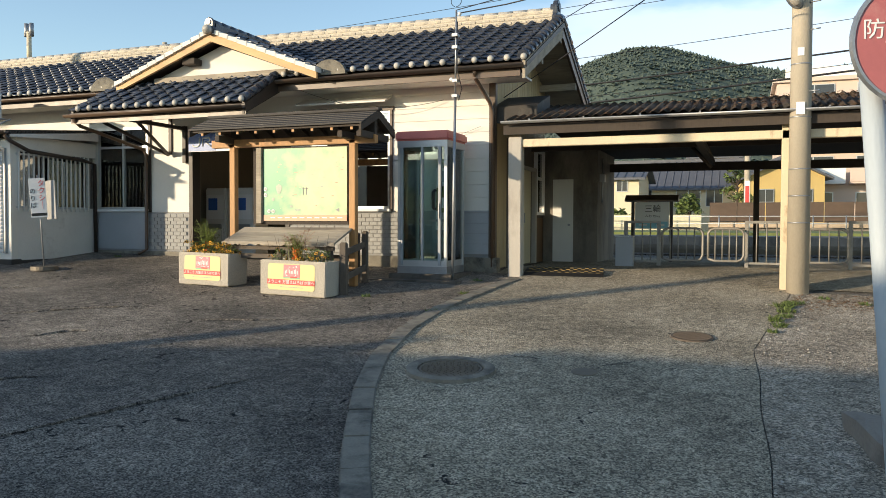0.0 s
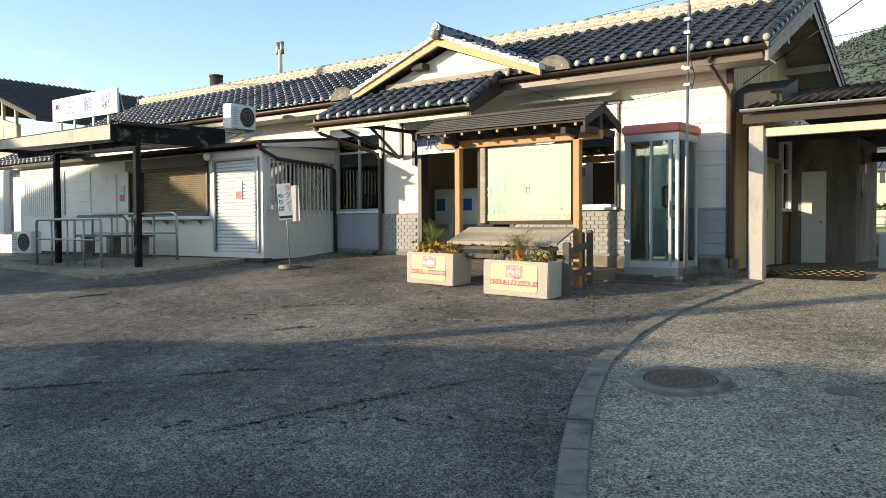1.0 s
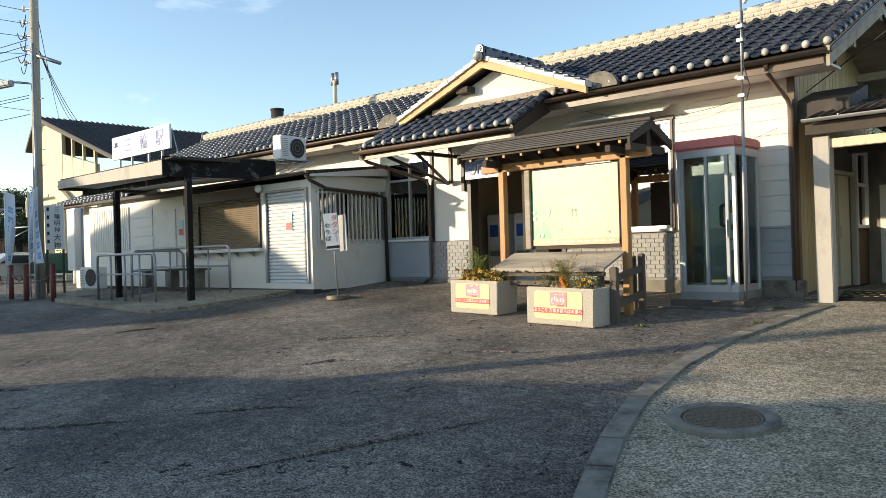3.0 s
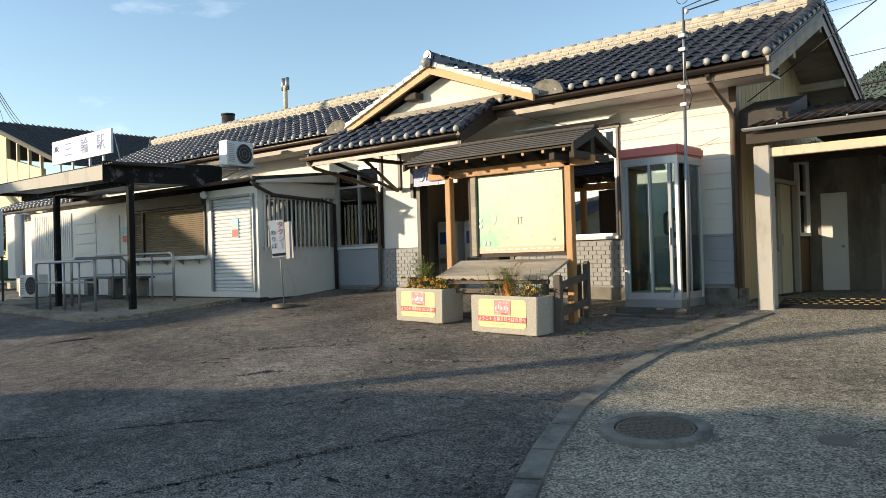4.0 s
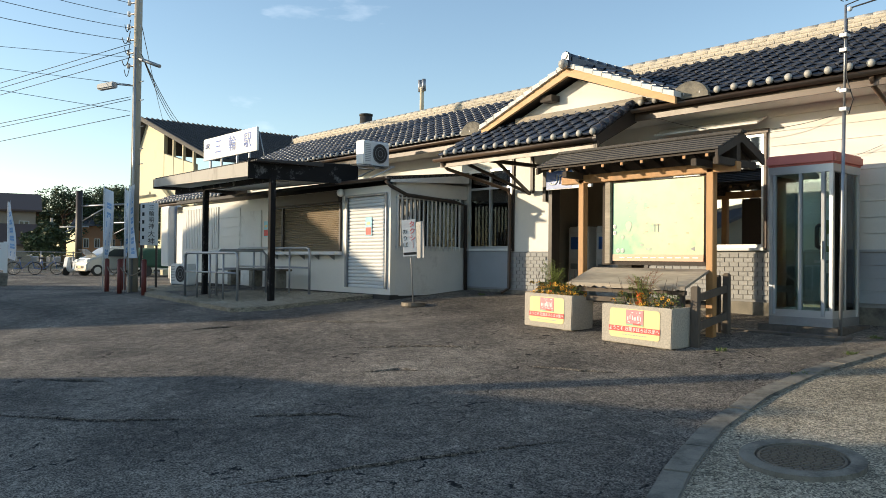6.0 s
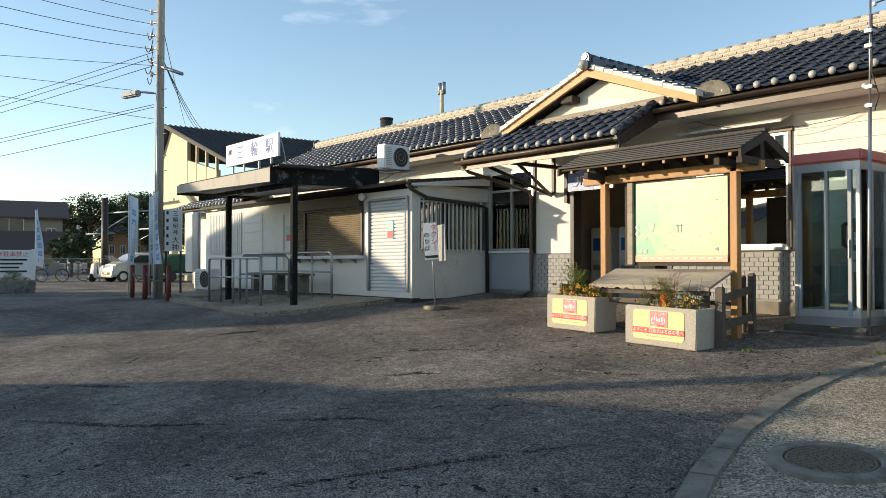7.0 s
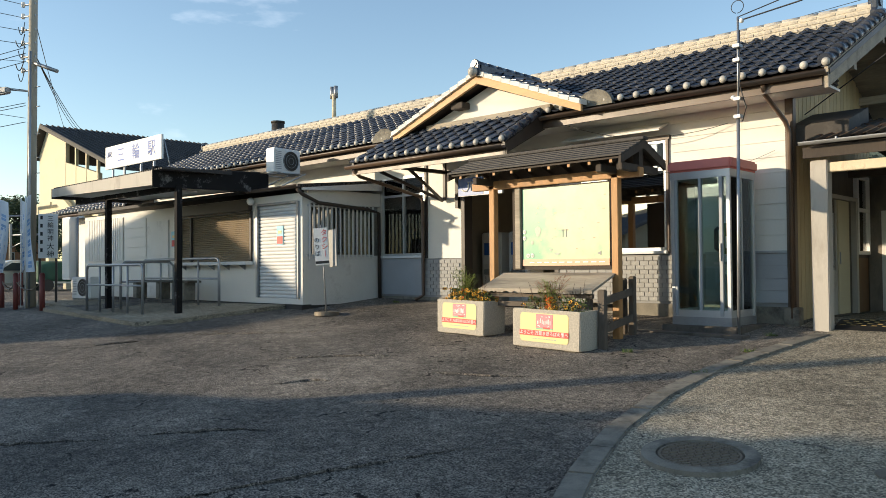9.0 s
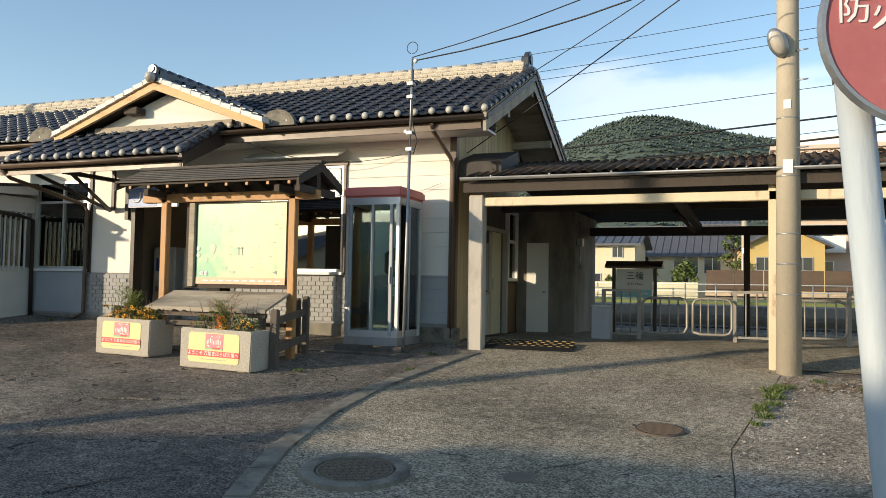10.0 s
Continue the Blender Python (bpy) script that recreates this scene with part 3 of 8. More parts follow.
def ridge_end(parent, x, y, z, rz, s=1.0):
    """The dark curled ornament that closes a ridge."""
    out = [(-0.20, -0.12), (0.20, -0.12), (0.23, 0.06), (0.16, 0.10), (0.17, 0.26), (0.10, 0.36), (0.0, 0.40), (-0.10, 0.36), (-0.17, 0.26), (-0.16, 0.10), (-0.23, 0.06)]
    bm = prism_bm([(a * s, b * s) for a, b in out], 0.10 * s)
    bmesh.ops.bevel(bm, geom=bm.edges[:], offset=0.015, segments=1, affect="EDGES")
    rod(bm, (0, -0.02, 0.24 * s), (0, 0.16 * s, 0.24 * s), 0.085 * s, 0.085 * s, 14)
    ob = part("ridge_ornament", bm, TILE_PIECE, parent, "dark curled ridge-end tile")
    ob.matrix_basis = pose(x, y, z, 0, 0, rz)


def gutter(parent, x0, x1, y, z, r=0.062, material=None, name="gutter"):
    """A half-round trough."""
    bm = bmesh.new()
    n = 8
    arcs = []
    for x in (x0, x1):
        o = [bm.verts.new((x, y - r * math.cos(math.pi * i / n), z - r * math.sin(math.pi * i / n))) for i in range(n + 1)]
        q = [bm.verts.new((x, y - (r - 0.006) * math.cos(math.pi * i / n), z - (r - 0.006) * math.sin(math.pi * i / n))) for i in range(n + 1)]
        arcs.append((o, q))
    (oa, qa), (ob_, qb) = arcs
    for i in range(n):
        bm.faces.new((oa[i], oa[i + 1], ob_[i + 1], ob_[i])).smooth = True
        bm.faces.new((qb[i], qb[i + 1], qa[i + 1], qa[i])).smooth = True
    for o, q in arcs:
        bm.faces.new([*o, *q[::-1]])
    bm.faces.new((oa[0], ob_[0], qb[0], qa[0]))
    bm.faces.new((oa[n], qa[n], qb[n], ob_[n]))
    bmesh.ops.recalc_face_normals(bm, faces=bm.faces[:])
    return part(name, bm, material or BROWN, parent)


roof = part("roof", prism_bm([(EY + 0.02, EZ - 0.03), (RY, RZ - 0.03), (2 * RY - EY + 0.0, EZ - 0.03), (2 * RY - EY, EZ - 0.11), (RY, RZ - 0.13), (EY + 0.02, EZ - 0.11)], XR - XL,
                            Matrix.Translation((XL, 0, 0)) @ Matrix(((0, 1, 0, 0), (1, 0, 0, 0), (0, 0, 1, 0), (0, 0, 0, 1)))), BROWN_DK, station, "roof with dark glazed pantiles and brown eaves")
PX0, PX1 = -12.25, -8.3     # porch
w_main, c_main = tiled_slope(roof, XL, XR, EY, EZ, RY, RZ, single=(-10.6, -3.8))
eave_caps(roof, XL, w_main, c_main, EY, EZ, keep=lambda x: not (PX0 + 0.3 < x < PX1 - 0.1))
ridge_stack("ridge", roof, (XL + 0.05, RY, RZ - 0.04), (XR - 0.12, RY, RZ - 0.04))
ridge_end(roof, XR - 0.10, RY, RZ + 0.02, 90, 1.0)
ridge_end(roof, XL, RY, RZ + 0.0, -90, 0.9)
gutter(station, XL, XR - 0.02, EY - 0.05, EZ - 0.06)
part("fascia", boxes((XL, XR - 0.12, EY + 0.05, EY + 0.10, EZ - 0.24, EZ - 0.10)), BROWN, station)
part("soffit", boxes((XL, XR - 0.14, EY + 0.10, FY + 0.02, EZ - 0.20, EZ - 0.165)), WHITE_OLD, station)

# rake boards of the right-hand gable, the projecting purlins and the roll of tiles along the edge
for sgn in (-1, 1):
    run = RY - EY
    out = [(0, 0.02), (-run * -sgn, -(RZ - EZ) + 0.02), (-run * -sgn, -(RZ - EZ) - 0.26), (0, -0.30)]
    bm = prism_bm(out, 0.05, Matrix.Translation((XR - 0.02, RY, RZ - 0.03)) @ Matrix(((0, -1, 0, 0), (1, 0, 0, 0), (0, 0, 1, 0), (0, 0, 0, 1))))
    part("rake_board", bm, WOOD_GREY if sgn < 0 else BROWN, roof, "weathered grey board along the gable")
    for i in range(11):
        bm = bmesh.new()
        a = Vector((XR - 0.07, RY + sgn * run * (i + 0.02) / 11, RZ - (RZ - EZ) * i / 11 + 0.05))
        b = Vector((XR - 0.07, RY + sgn * run * (i + 1) / 11, RZ - (RZ - EZ) * (i + 1) / 11 + 0.08))
        rod(bm, a, b, 0.085, 0.095, 10)
        part("verge_tile", bm, TILE_PIECE, roof)
for y, z in ((RY, RZ - 0.36), (RY + 1.5, RZ - 1.05), (RY - 1.5, RZ - 1.05), (RY + 2.6, RZ - 1.55)):
    part("purlin", boxes((WX, XR - 0.06, y - 0.06, y + 0.06, z - 0.07, z + 0.07)), WOOD_GREY, roof)

for sgn in (-1, 1):
    run = RY - EY
    out = [(sgn * 0.03, -0.14), (sgn * (run - 0.1), -(RZ - EZ) - 0.10), (sgn * (run - 0.1), -(RZ - EZ) - 0.13), (sgn * 0.03, -0.17)]
    part("gable_soffit", prism_bm(out, XR - 0.08 - WX, Matrix.Translation((XR - 0.075, RY, RZ)) @ Matrix(((0, -1, 0, 0), (1, 0, 0, 0), (0, 0, 1, 0), (0, 0, 0, 1)))), WOOD_GREY, roof, "grey boards under the gable overhang")

# ---- walls ----
WTOP = 4.0
BASE = 0.60


def wall_with_openings(name, x0, x1, y0, y1, z0, z1, openings, material, parent, label=""):
    """A wall along x with rectangular holes (xa, xb, za, zb) through it."""
    xs = sorted({x0, x1, *[v for o in openings for v in o[:2]]})
    zs = sorted({z0, z1, *[v for o in openings for v in o[2:]]})
    bm = bmesh.new()
    for xa, xb in zip(xs, xs[1:]):
        for za, zb in zip(zs, zs[1:]):
            cx, cz = (xa + xb) / 2, (za + zb) / 2
            if any(o[0] < cx < o[1] and o[2] < cz < o[3] for o in openings):
                continue
            box(bm, xa, xb, y0, y1, za, zb)
    bmesh.ops.remove_doubles(bm, verts=bm.verts[:], dist=0.0005)
    dup = {}
    for f in bm.faces:
        dup.setdefault(tuple(round(c, 3) for c in f.calc_center_median()), []).append(f)
    bmesh.ops.delete(bm, geom=[f for fs in dup.values() if len(fs) > 1 for f in fs], context="FACES_ONLY")
    return part(name, bm, material, parent, label)


WIN_R = (-8.15, -6.40, 1.74, 3.58)
ENTR = (-10.95, -8.55, 0.66, 3.05)
WIN_L = (-13.40, -12.05, 1.75, 3.50)
front = wall_with_openings("front_wall", XL + 0.4, WX, FY, FY + 0.16, 1.68, WTOP, [WIN_R, (ENTR[0], ENTR[1], 1.68, ENTR[3]), WIN_L], WHITE, station, "white-painted board siding")
low = wall_with_openings("lower_wall", XL + 0.4, WX, FY - 0.02, FY + 0.16, 0.86, 1.672, [(ENTR[0], ENTR[1], 0.86, 1.672)], MORTAR, station)
part("footing", boxes((XL + 0.4, ENTR[0], FY - 0.05, FY + 0.2, 0.1, 0.86), (ENTR[1], WX + 0.02, FY - 0.05, FY + 0.2, 0.1, 0.86)), CURB, station, "bare concrete footing")
# white lap boards on the upper wall, grey ones below right, grey brick tiles below elsewhere
for x0, x1 in ((WIN_R[1] + 0.09, WX + 0.005),):
    z = 1.70
    while z < WTOP - 0.05:
        h = min(0.235, WTOP - z)
        bm = bmesh.new()
        prism(bm, [(FY + 0.01, z), (FY - 0.020, z), (FY - 0.008, z + h - 0.004), (FY + 0.01, z + h - 0.004)], x1 - x0, Matrix.Translation((x0, 0, 0)) @ Matrix(((0, 1, 0, 0), (1, 0, 0, 0), (0, 0, 1, 0), (0, 0, 0, 1))))
        part("siding_board", bm, WHITE, front)
        z += 0.235
z = 0.92
while z < 1.66:
    bm = bmesh.new()
    prism(bm, [(FY, z), (FY - 0.045, z), (FY - 0.032, z + 0.181), (FY, z + 0.181)], 1.30, Matrix.Translation((WX + 0.002 - 1.30, 0, 0)) @ Matrix(((0, 1, 0, 0), (1, 0, 0, 0), (0, 0, 1, 0), (0, 0, 0, 1))))
    part("grey_board", bm, GREY_SIDING, low)
    z += 0.185
part("drip_rail", boxes((WX - 1.30, WX + 0.004, FY - 0.05, FY - 0.02, 1.665, 1.70)), GREY_SIDING, front)


def brick_band(x0, x1, z0, z1, y, parent, bw=0.165, bh=0.075):
    bm = boxes((0.004, bw - 0.005, -0.022, 0, 0.004, bh - 0.005), bev=0.003)
    me = bpy.data.meshes.new("brick_tile")
    bm.to_mesh(me)
    bm.free()
    me.materials.append(GREY_BRICK)
    rows = int((z1 - z0) / bh)
    for r in range(rows):
        x = x0 + (bw / 2 if r % 2 else 0)
        while x < x1 - bw * 0.6:
            shared("brick_tile", me, parent, pose(x, y + random.uniform(-0.002, 0.002), z0 + r * bh))
            x += bw


brick_band(WIN_R[0] - 0.4, WX - 1.34, 0.90, 1.68, FY - 0.02, low)
brick_band(-12.02, ENTR[0] - 0.02, 0.90, 1.68, FY - 0.02, low)
part("side_boarding", boxes((-13.44, -12.06, FY - 0.045, FY - 0.02, 0.90, 1.74)), GREY_SIDING, station, "grey boarding under the window")

# end wall with upright boards, corner post, louvre
endw = part("end_wall", boxes((WX - 0.16, WX, FY + 0.16, 15.25, BASE, WTOP), (WX - 0.16, WX, 15.25, 15.93, BASE, 1.68), (WX - 0.16, WX, 15.25, 15.93, 3.05, WTOP), (WX - 0.16, WX, 15.93, 2 * RY - FY, BASE, WTOP)), WOOD_OLD, station, "end wall of tan upright boards")
TAN = mat("tan_board", (0.50, 0.38, 0.21), 0.7, vary=0.18, scale=4, fine=50, bump=0.2, stretch=(1, 1, 0.2), obj=0.2)
y = FY + 0.02
i = 0
while y < 2 * RY - FY - 0.1:
    ztop = RZ - 0.16 - abs(y + 0.09 - RY) * (RZ - EZ) / (RY - EY)
    part("upright_board", boxes((WX + 0.004, WX + 0.022, y + 0.004, y + 0.176, 3.1 if y > FY + 0.9 else BASE, ztop), bev=0.004), TAN, endw)
    y += 0.18
part("gable_infill", prism_bm([(FY, WTOP), (2 * RY - FY, WTOP), (RY, RZ - 0.12)], 0.14, Matrix.Translation((WX - 0.003, 0, 0)) @ Matrix(((0, -1, 0, 0), (1, 0, 0, 0), (0, 0, 1, 0), (0, 0, 0, 1)))), WOOD_GREY, station)
lv = bmesh.new()
ring = [(0.20 * math.sin(2 * math.pi * k / 28), 0.36 * math.cos(2 * math.pi * k / 28)) for k in range(28)]
prism(lv, ring, 0.03, Matrix.Translation((WX + 0.055, RY, 4.72)) @ Matrix(((0, -1, 0, 0), (1, 0, 0, 0), (0, 0, 1, 0), (0, 0, 0, 1))))
louvre = part("louvre", lv, DARK, station, "dark oval gable louvre")
for k in range(9):
    zz = 4.72 - 0.30 + k * 0.075
    hw = 0.19 * math.sqrt(max(0.0, 1 - ((zz - 4.72) / 0.35) ** 2))
    part("slat", boxes((WX + 0.05, WX + 0.075, RY - hw, RY + hw, zz - 0.012, zz + 0.012)), BROWN_DK, louvre)
part("corner_post", boxes((WX - 0.02, WX + 0.10, FY - 0.07, FY + 0.06, 0.45, 4.0), bev=0.01), BROWN, station, "brown corner post")
part("post_foot", boxes((WX - 0.06, WX + 0.16, FY - 0.13, FY + 0.06, 0.2, 0.86), bev=0.01), CURB, station, "concrete post foot")
bm = bmesh.new()
tube(bm, [(WX - 0.02, EY - 0.02, EZ - 0.12), (WX - 0.05, EY + 0.1, EZ - 0.22), (WX + 0.02, FY - 0.16, EZ - 0.55), (WX + 0.06, FY - 0.10, EZ - 0.72), (WX + 0.06, FY - 0.10, 0.7)], 0.035)
part("downpipe", bm, BROWN, station, "brown rain pipe")
# rear and far walls close the rooms
part("rear_wall", boxes((XL + 0.4, WX - 0.16, 2 * RY - FY - 0.16, 2 * RY - FY, 0.3, WTOP)), INNER, station)
part("far_end_wall", boxes((XL + 0.3, XL + 0.4, FY, 2 * RY - FY, 0.3, WTOP)), WHITE_OLD, station)
part("room_ceiling", boxes((XL + 0.45, WX - 0.17, FY + 0.17, 2 * RY - FY - 0.17, 3.62, 3.66)), INNER, station)
part("room_floor", boxes((XL + 0.45, WX - 0.17, FY + 0.02, 2 * RY - FY - 0.17, 0.60, 0.70)), CURB, station, "grey concrete floor of the waiting room")
part("partition", boxes((-8.45, -8.38, FY + 0.17, 2 * RY - FY - 0.17, 0.70, 3.62)), INNER, station)
part("partition", boxes((-11.9, -11.83, FY + 0.17, 2 * RY - FY - 0.17, 0.70, 3.62)), INNER, station)


def window(name, x0, x1, z0, z1, y, panes, transom=None, sill=True, frame_mat=None, d=0.05, label="", glass=None):
    """An aluminium window: outer frame, sash bars, a pane in each field."""
    fm = frame_mat or ALU
    w = part(name, boxes((x0, x1, y, y + 0.09, z0, z0 + d), (x0, x1, y, y + 0.09, z1 - d, z1), (x0, x0 + d, y + 0.002, y + 0.088, z0 + d, z1 - d), (x1 - d, x1, y + 0.002, y + 0.088, z0 + d, z1 - d)), fm, station, label)
    tops = [(z0 + d, transom - d / 2), (transom + d / 2, z1 - d)] if transom else [(z0 + d, z1 - d)]
    if transom:
        part("transom", boxes((x0 + d, x1 - d, y + 0.004, y + 0.086, transom - d / 2, transom + d / 2)), fm, w)
    for za, zb in tops:
        for k in range(panes):
            xa = x0 + d + (x1 - x0 - 2 * d) * k / panes
            xb = x0 + d + (x1 - x0 - 2 * d) * (k + 1) / panes
            yy = y + 0.02 + 0.03 * (k % 2)
            if k:
                part("sash_bar", boxes((xa - 0.02, xa + 0.02, y + 0.006, y + 0.084, za, zb)), fm, w)
            g = part("pane", boxes((xa, xb, yy, yy + 0.006, za, zb)), glass or WINDOW_GLASS, w)
            g.visible_shadow = False
    if sill:
        part("sill", boxes((x0 - 0.03, x1 + 0.03, y - 0.09, y + 0.05, z0 - 0.05, z0 - 0.002), bev=0.006), SIGN_W, w)
    return w


window("window", *WIN_R[:2], *WIN_R[2:], FY - 0.01, 1, 3.10, label="tall window with a white sill and dark glass")
window("window", *WIN_L[:2], *WIN_L[2:], FY - 0.01, 2, 3.08, label="sliding window with a transom and dark glass", glass=CLEAR_GLASS)
part("window_trim", boxes((WIN_R[0] - 0.08, WIN_R[1] + 0.08, FY - 0.05, FY + 0.0, WIN_R[3], WIN_R[3] + 0.07), (WIN_R[1] + 0.004, WIN_R[1] + 0.05, FY - 0.045, FY - 0.0, WIN_R[2] - 0.04, WIN_R[3])), BROWN, station)
part("window_hood", prism_bm([(FY - 0.34, 3.72), (FY, 3.86), (FY, 3.83), (FY - 0.34, 3.69)], 1.9, Matrix.Translation((WIN_R[0] - 0.1, 0, 0)) @ Matrix(((0, 1, 0, 0), (1, 0, 0, 0), (0, 0, 1, 0), (0, 0, 0, 1)))), WHITE_OLD, station)
for x in (ENTR[0], ENTR[1] - 0.09):
    part("door_jamb", boxes((x, x + 0.09, FY - 0.06, FY + 0.18, 0.66, ENTR[3])), BROWN_DK, station, "dark brown door jamb")
part("door_lintel", boxes((ENTR[0], ENTR[1], FY - 0.06, FY + 0.18, ENTR[3], ENTR[3] + 0.14)), BROWN_DK, station)

# ---- porch roof over the entrance ----
YX = Matrix(((0, 1, 0, 0), (1, 0, 0, 0), (0, 0, 1, 0), (0, 0, 0, 1)))
PEY, PEZ = 10.30, 3.56
porch = part("porch_roof", prism_bm([(PEY + 0.02, PEZ - 0.03), (11.5, 4.23), (11.5, 4.15), (PEY + 0.02, PEZ - 0.10)], PX1 - PX0, Matrix.Translation((PX0, 0, 0)) @ YX), BROWN_DK, station, "tiled porch roof with a small gable")
wp_, cp_ = tiled_slope(porch, PX0, PX1, PEY, PEZ, 11.46, 4.21, single=(PX0 - 1, PX1 + 1))
eave_caps(porch, PX0, wp_, cp_, PEY, PEZ)
gutter(station, PX0 - 0.05, PX1 + 0.02, PEY - 0.05, PEZ - 0.06)
part("fascia", boxes((PX0, PX1, PEY + 0.05, PEY + 0.09, PEZ - 0.22, PEZ - 0.09)), BROWN, station)
for x in (PX0 + 0.02, PX1 - 0.07):
    part("porch_rake", prism_bm([(PEY + 0.04, PEZ - 0.20), (PEY + 0.04, PEZ + 0.02), (11.46, 4.23), (11.46, 3.9)], 0.05, Matrix.Translation((x, 0, 0)) @ YX), BROWN_DK, porch)
for i in range(5):
    bm = bmesh.new()
    f0, f1 = i / 5, (i + 1) / 5
    rod(bm, (PX1 - 0.03, PEY + 1.16 * f0, PEZ + 0.65 * f0 + 0.07), (PX1 - 0.03, PEY + 1.16 * f1, PEZ + 0.65 * f1 + 0.05), 0.075, 0.07, 10)
    part("verge_tile", bm, TILE_PIECE, porch)

GCX, GHW, GZ0, GZ1, GY = -9.61, 2.26, 4.20, 5.07, 11.12
gable = part("porch_gable", prism_bm([(GCX - GHW + 0.5, GZ0 + 0.02), (GCX + GHW - 0.5, GZ0 + 0.02), (GCX, GZ1 - 0.22)], 0.1, Matrix.Translation((0, GY + 0.33, 0))), PLASTER, station, "white plastered gable with golden barge boards")
for s in (-1, 1):
    # barge board, its dark soffit and the tiled slope above it
    out = [(GCX, GZ1 - 0.02), (GCX + s * GHW, GZ0 - 0.02), (GCX + s * GHW, GZ0 - 0.16), (GCX, GZ1 - 0.20)]
    part("barge_board", prism_bm(out, 0.06, Matrix.Translation((0, GY, 0))), WOOD_GOLD, gable, "fair timber barge board")
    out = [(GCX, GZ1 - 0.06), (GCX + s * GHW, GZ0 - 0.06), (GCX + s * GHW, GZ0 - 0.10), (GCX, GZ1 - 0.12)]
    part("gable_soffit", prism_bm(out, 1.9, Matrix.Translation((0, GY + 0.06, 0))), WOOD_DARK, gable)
    n = 11
    for i in range(n):
        xa, xb = GCX + s * GHW * i / n, GCX + s * GHW * (i + 1.05) / n
        za, zb = GZ1 - (GZ1 - GZ0) * i / n, GZ1 - (GZ1 - GZ0) * (i + 1.05) / n
        part("edge_tile", prism_bm([(xa, za + 0.02), (xb, zb + 0.05), (xb, zb - 0.04), (xa, za - 0.05)], 0.24, Matrix.Translation((0, GY - 0.05, 0))), PLASTER, gable)
    bm = bmesh.new()
    run = 2.0
    for i in range(9):
        xa, xb = GCX + s * GHW * i / 9, GCX + s * GHW * (i + 1.03) / 9
        za, zb = GZ1 - (GZ1 - GZ0) * i / 9, GZ1 - (GZ1 - GZ0) * (i + 1.03) / 9
        for k in range(8):
            ya = GY + 0.2 + 0.28 * k
            prism(bm, [(xa, za + 0.03), (xb, zb + 0.075), (xb, zb - 0.03), (xa, za - 0.03)], 0.22, Matrix.Translation((0, ya, 0)))
            rod(bm, (xa, ya + 0.25, za + 0.05), (xb, ya + 0.25, zb + 0.08), 0.05, 0.05, 8, cap=False)
    tagged(part("gable_tiles", bm, TILE, gable, "dark glazed pantiles"), kind="stuff")
ridge_g = part("gable_ridge", boxes((GCX - 0.11, GCX + 0.11, GY + 0.02, 13.0, GZ1 - 0.02, GZ1 + 0.13)), TILE_PIECE, gable, "dark tiled ridge of the porch gable")
for i in range(7):
    bm = bmesh.new()
    rod(bm, (GCX, GY + 0.02 + 0.27 * i, GZ1 + 0.14), (GCX, GY + 0.28 + 0.27 * i, GZ1 + 0.14), 0.085, 0.08, 12)
    part("ridge_cap", bm, TILE_PIECE, ridge_g)
ridge_end(gable, GCX, GY - 0.06, GZ1 - 0.0, 0, 0.62)
bm = bmesh.new()
bmesh.ops.create_uvsphere(bm, u_segments=14, v_segments=8, radius=0.095)
o = part("ridge_knob", bm, TILE_CAP, gable, smooth=True)
o.location = (GCX, GY - 0.10, GZ1 + 0.0)
part("gable_tie", boxes((GCX - 1.5, GCX + 1.5, GY + 0.20, GY + 0.30, GZ0 + 0.0, GZ0 + 0.10)), WOOD_GREY, gable)
part("gable_strut", boxes((GCX - 0.75, GCX - 0.45, GY + 0.1, GY + 0.33, GZ0 + 0.30, GZ0 + 0.42), bev=0.01), WOOD_DARK, gable)
for x in (-12.35, -7.2):
    bm = prism_bm([(0.34 * math.cos(math.pi * k / 12), 0.27 * math.sin(math.pi * k / 12)) for k in range(13)], 0.10, Matrix.Translation((x, EY - 0.06, EZ - 0.02)))
    part("valley_shield", bm, CURB, roof, "pale half-round tile at the eave")

# timber brackets under the porch eave
for x in (-11.05,):
    bm = boxes((x - 0.04, x + 0.04, FY - 0.09, FY - 0.02, 2.70, 3.46), (x - 0.04, x + 0.04, PEY + 0.3, FY - 0.02, 3.37, 3.44))
    part("bracket", bm, BROWN_DK, station)
for x in (-11.85, -11.05):
    bm = bmesh.new()
    rod(bm, (x, PEY + 0.45, 3.41), (-11.45, FY - 0.08, 2.88), 0.035, 0.035, 6)
    part("brace", bm, BROWN_DK, station)
for x in (-12.0, -11.45):
    part("wall_batten", boxes((x - 0.035, x + 0.035, FY - 0.035, FY, 1.69 if x < -11.9 else 2.9, 3.95)), BROWN_DK, station)
bm = bmesh.new()
tube(bm, [(PX0 + 0.1, PEY, PEZ - 0.14), (PX0 + 0.12, PEY + 0.15, PEZ - 0.25), (-12.05, FY - 0.14, 3.0), (-12.02, FY - 0.10, 2.9), (-12.02, FY - 0.10, 0.9), (-12.12, FY - 0.25, 0.80)], 0.036)
part("downpipe", bm, BROWN, station, "brown rain pipe")

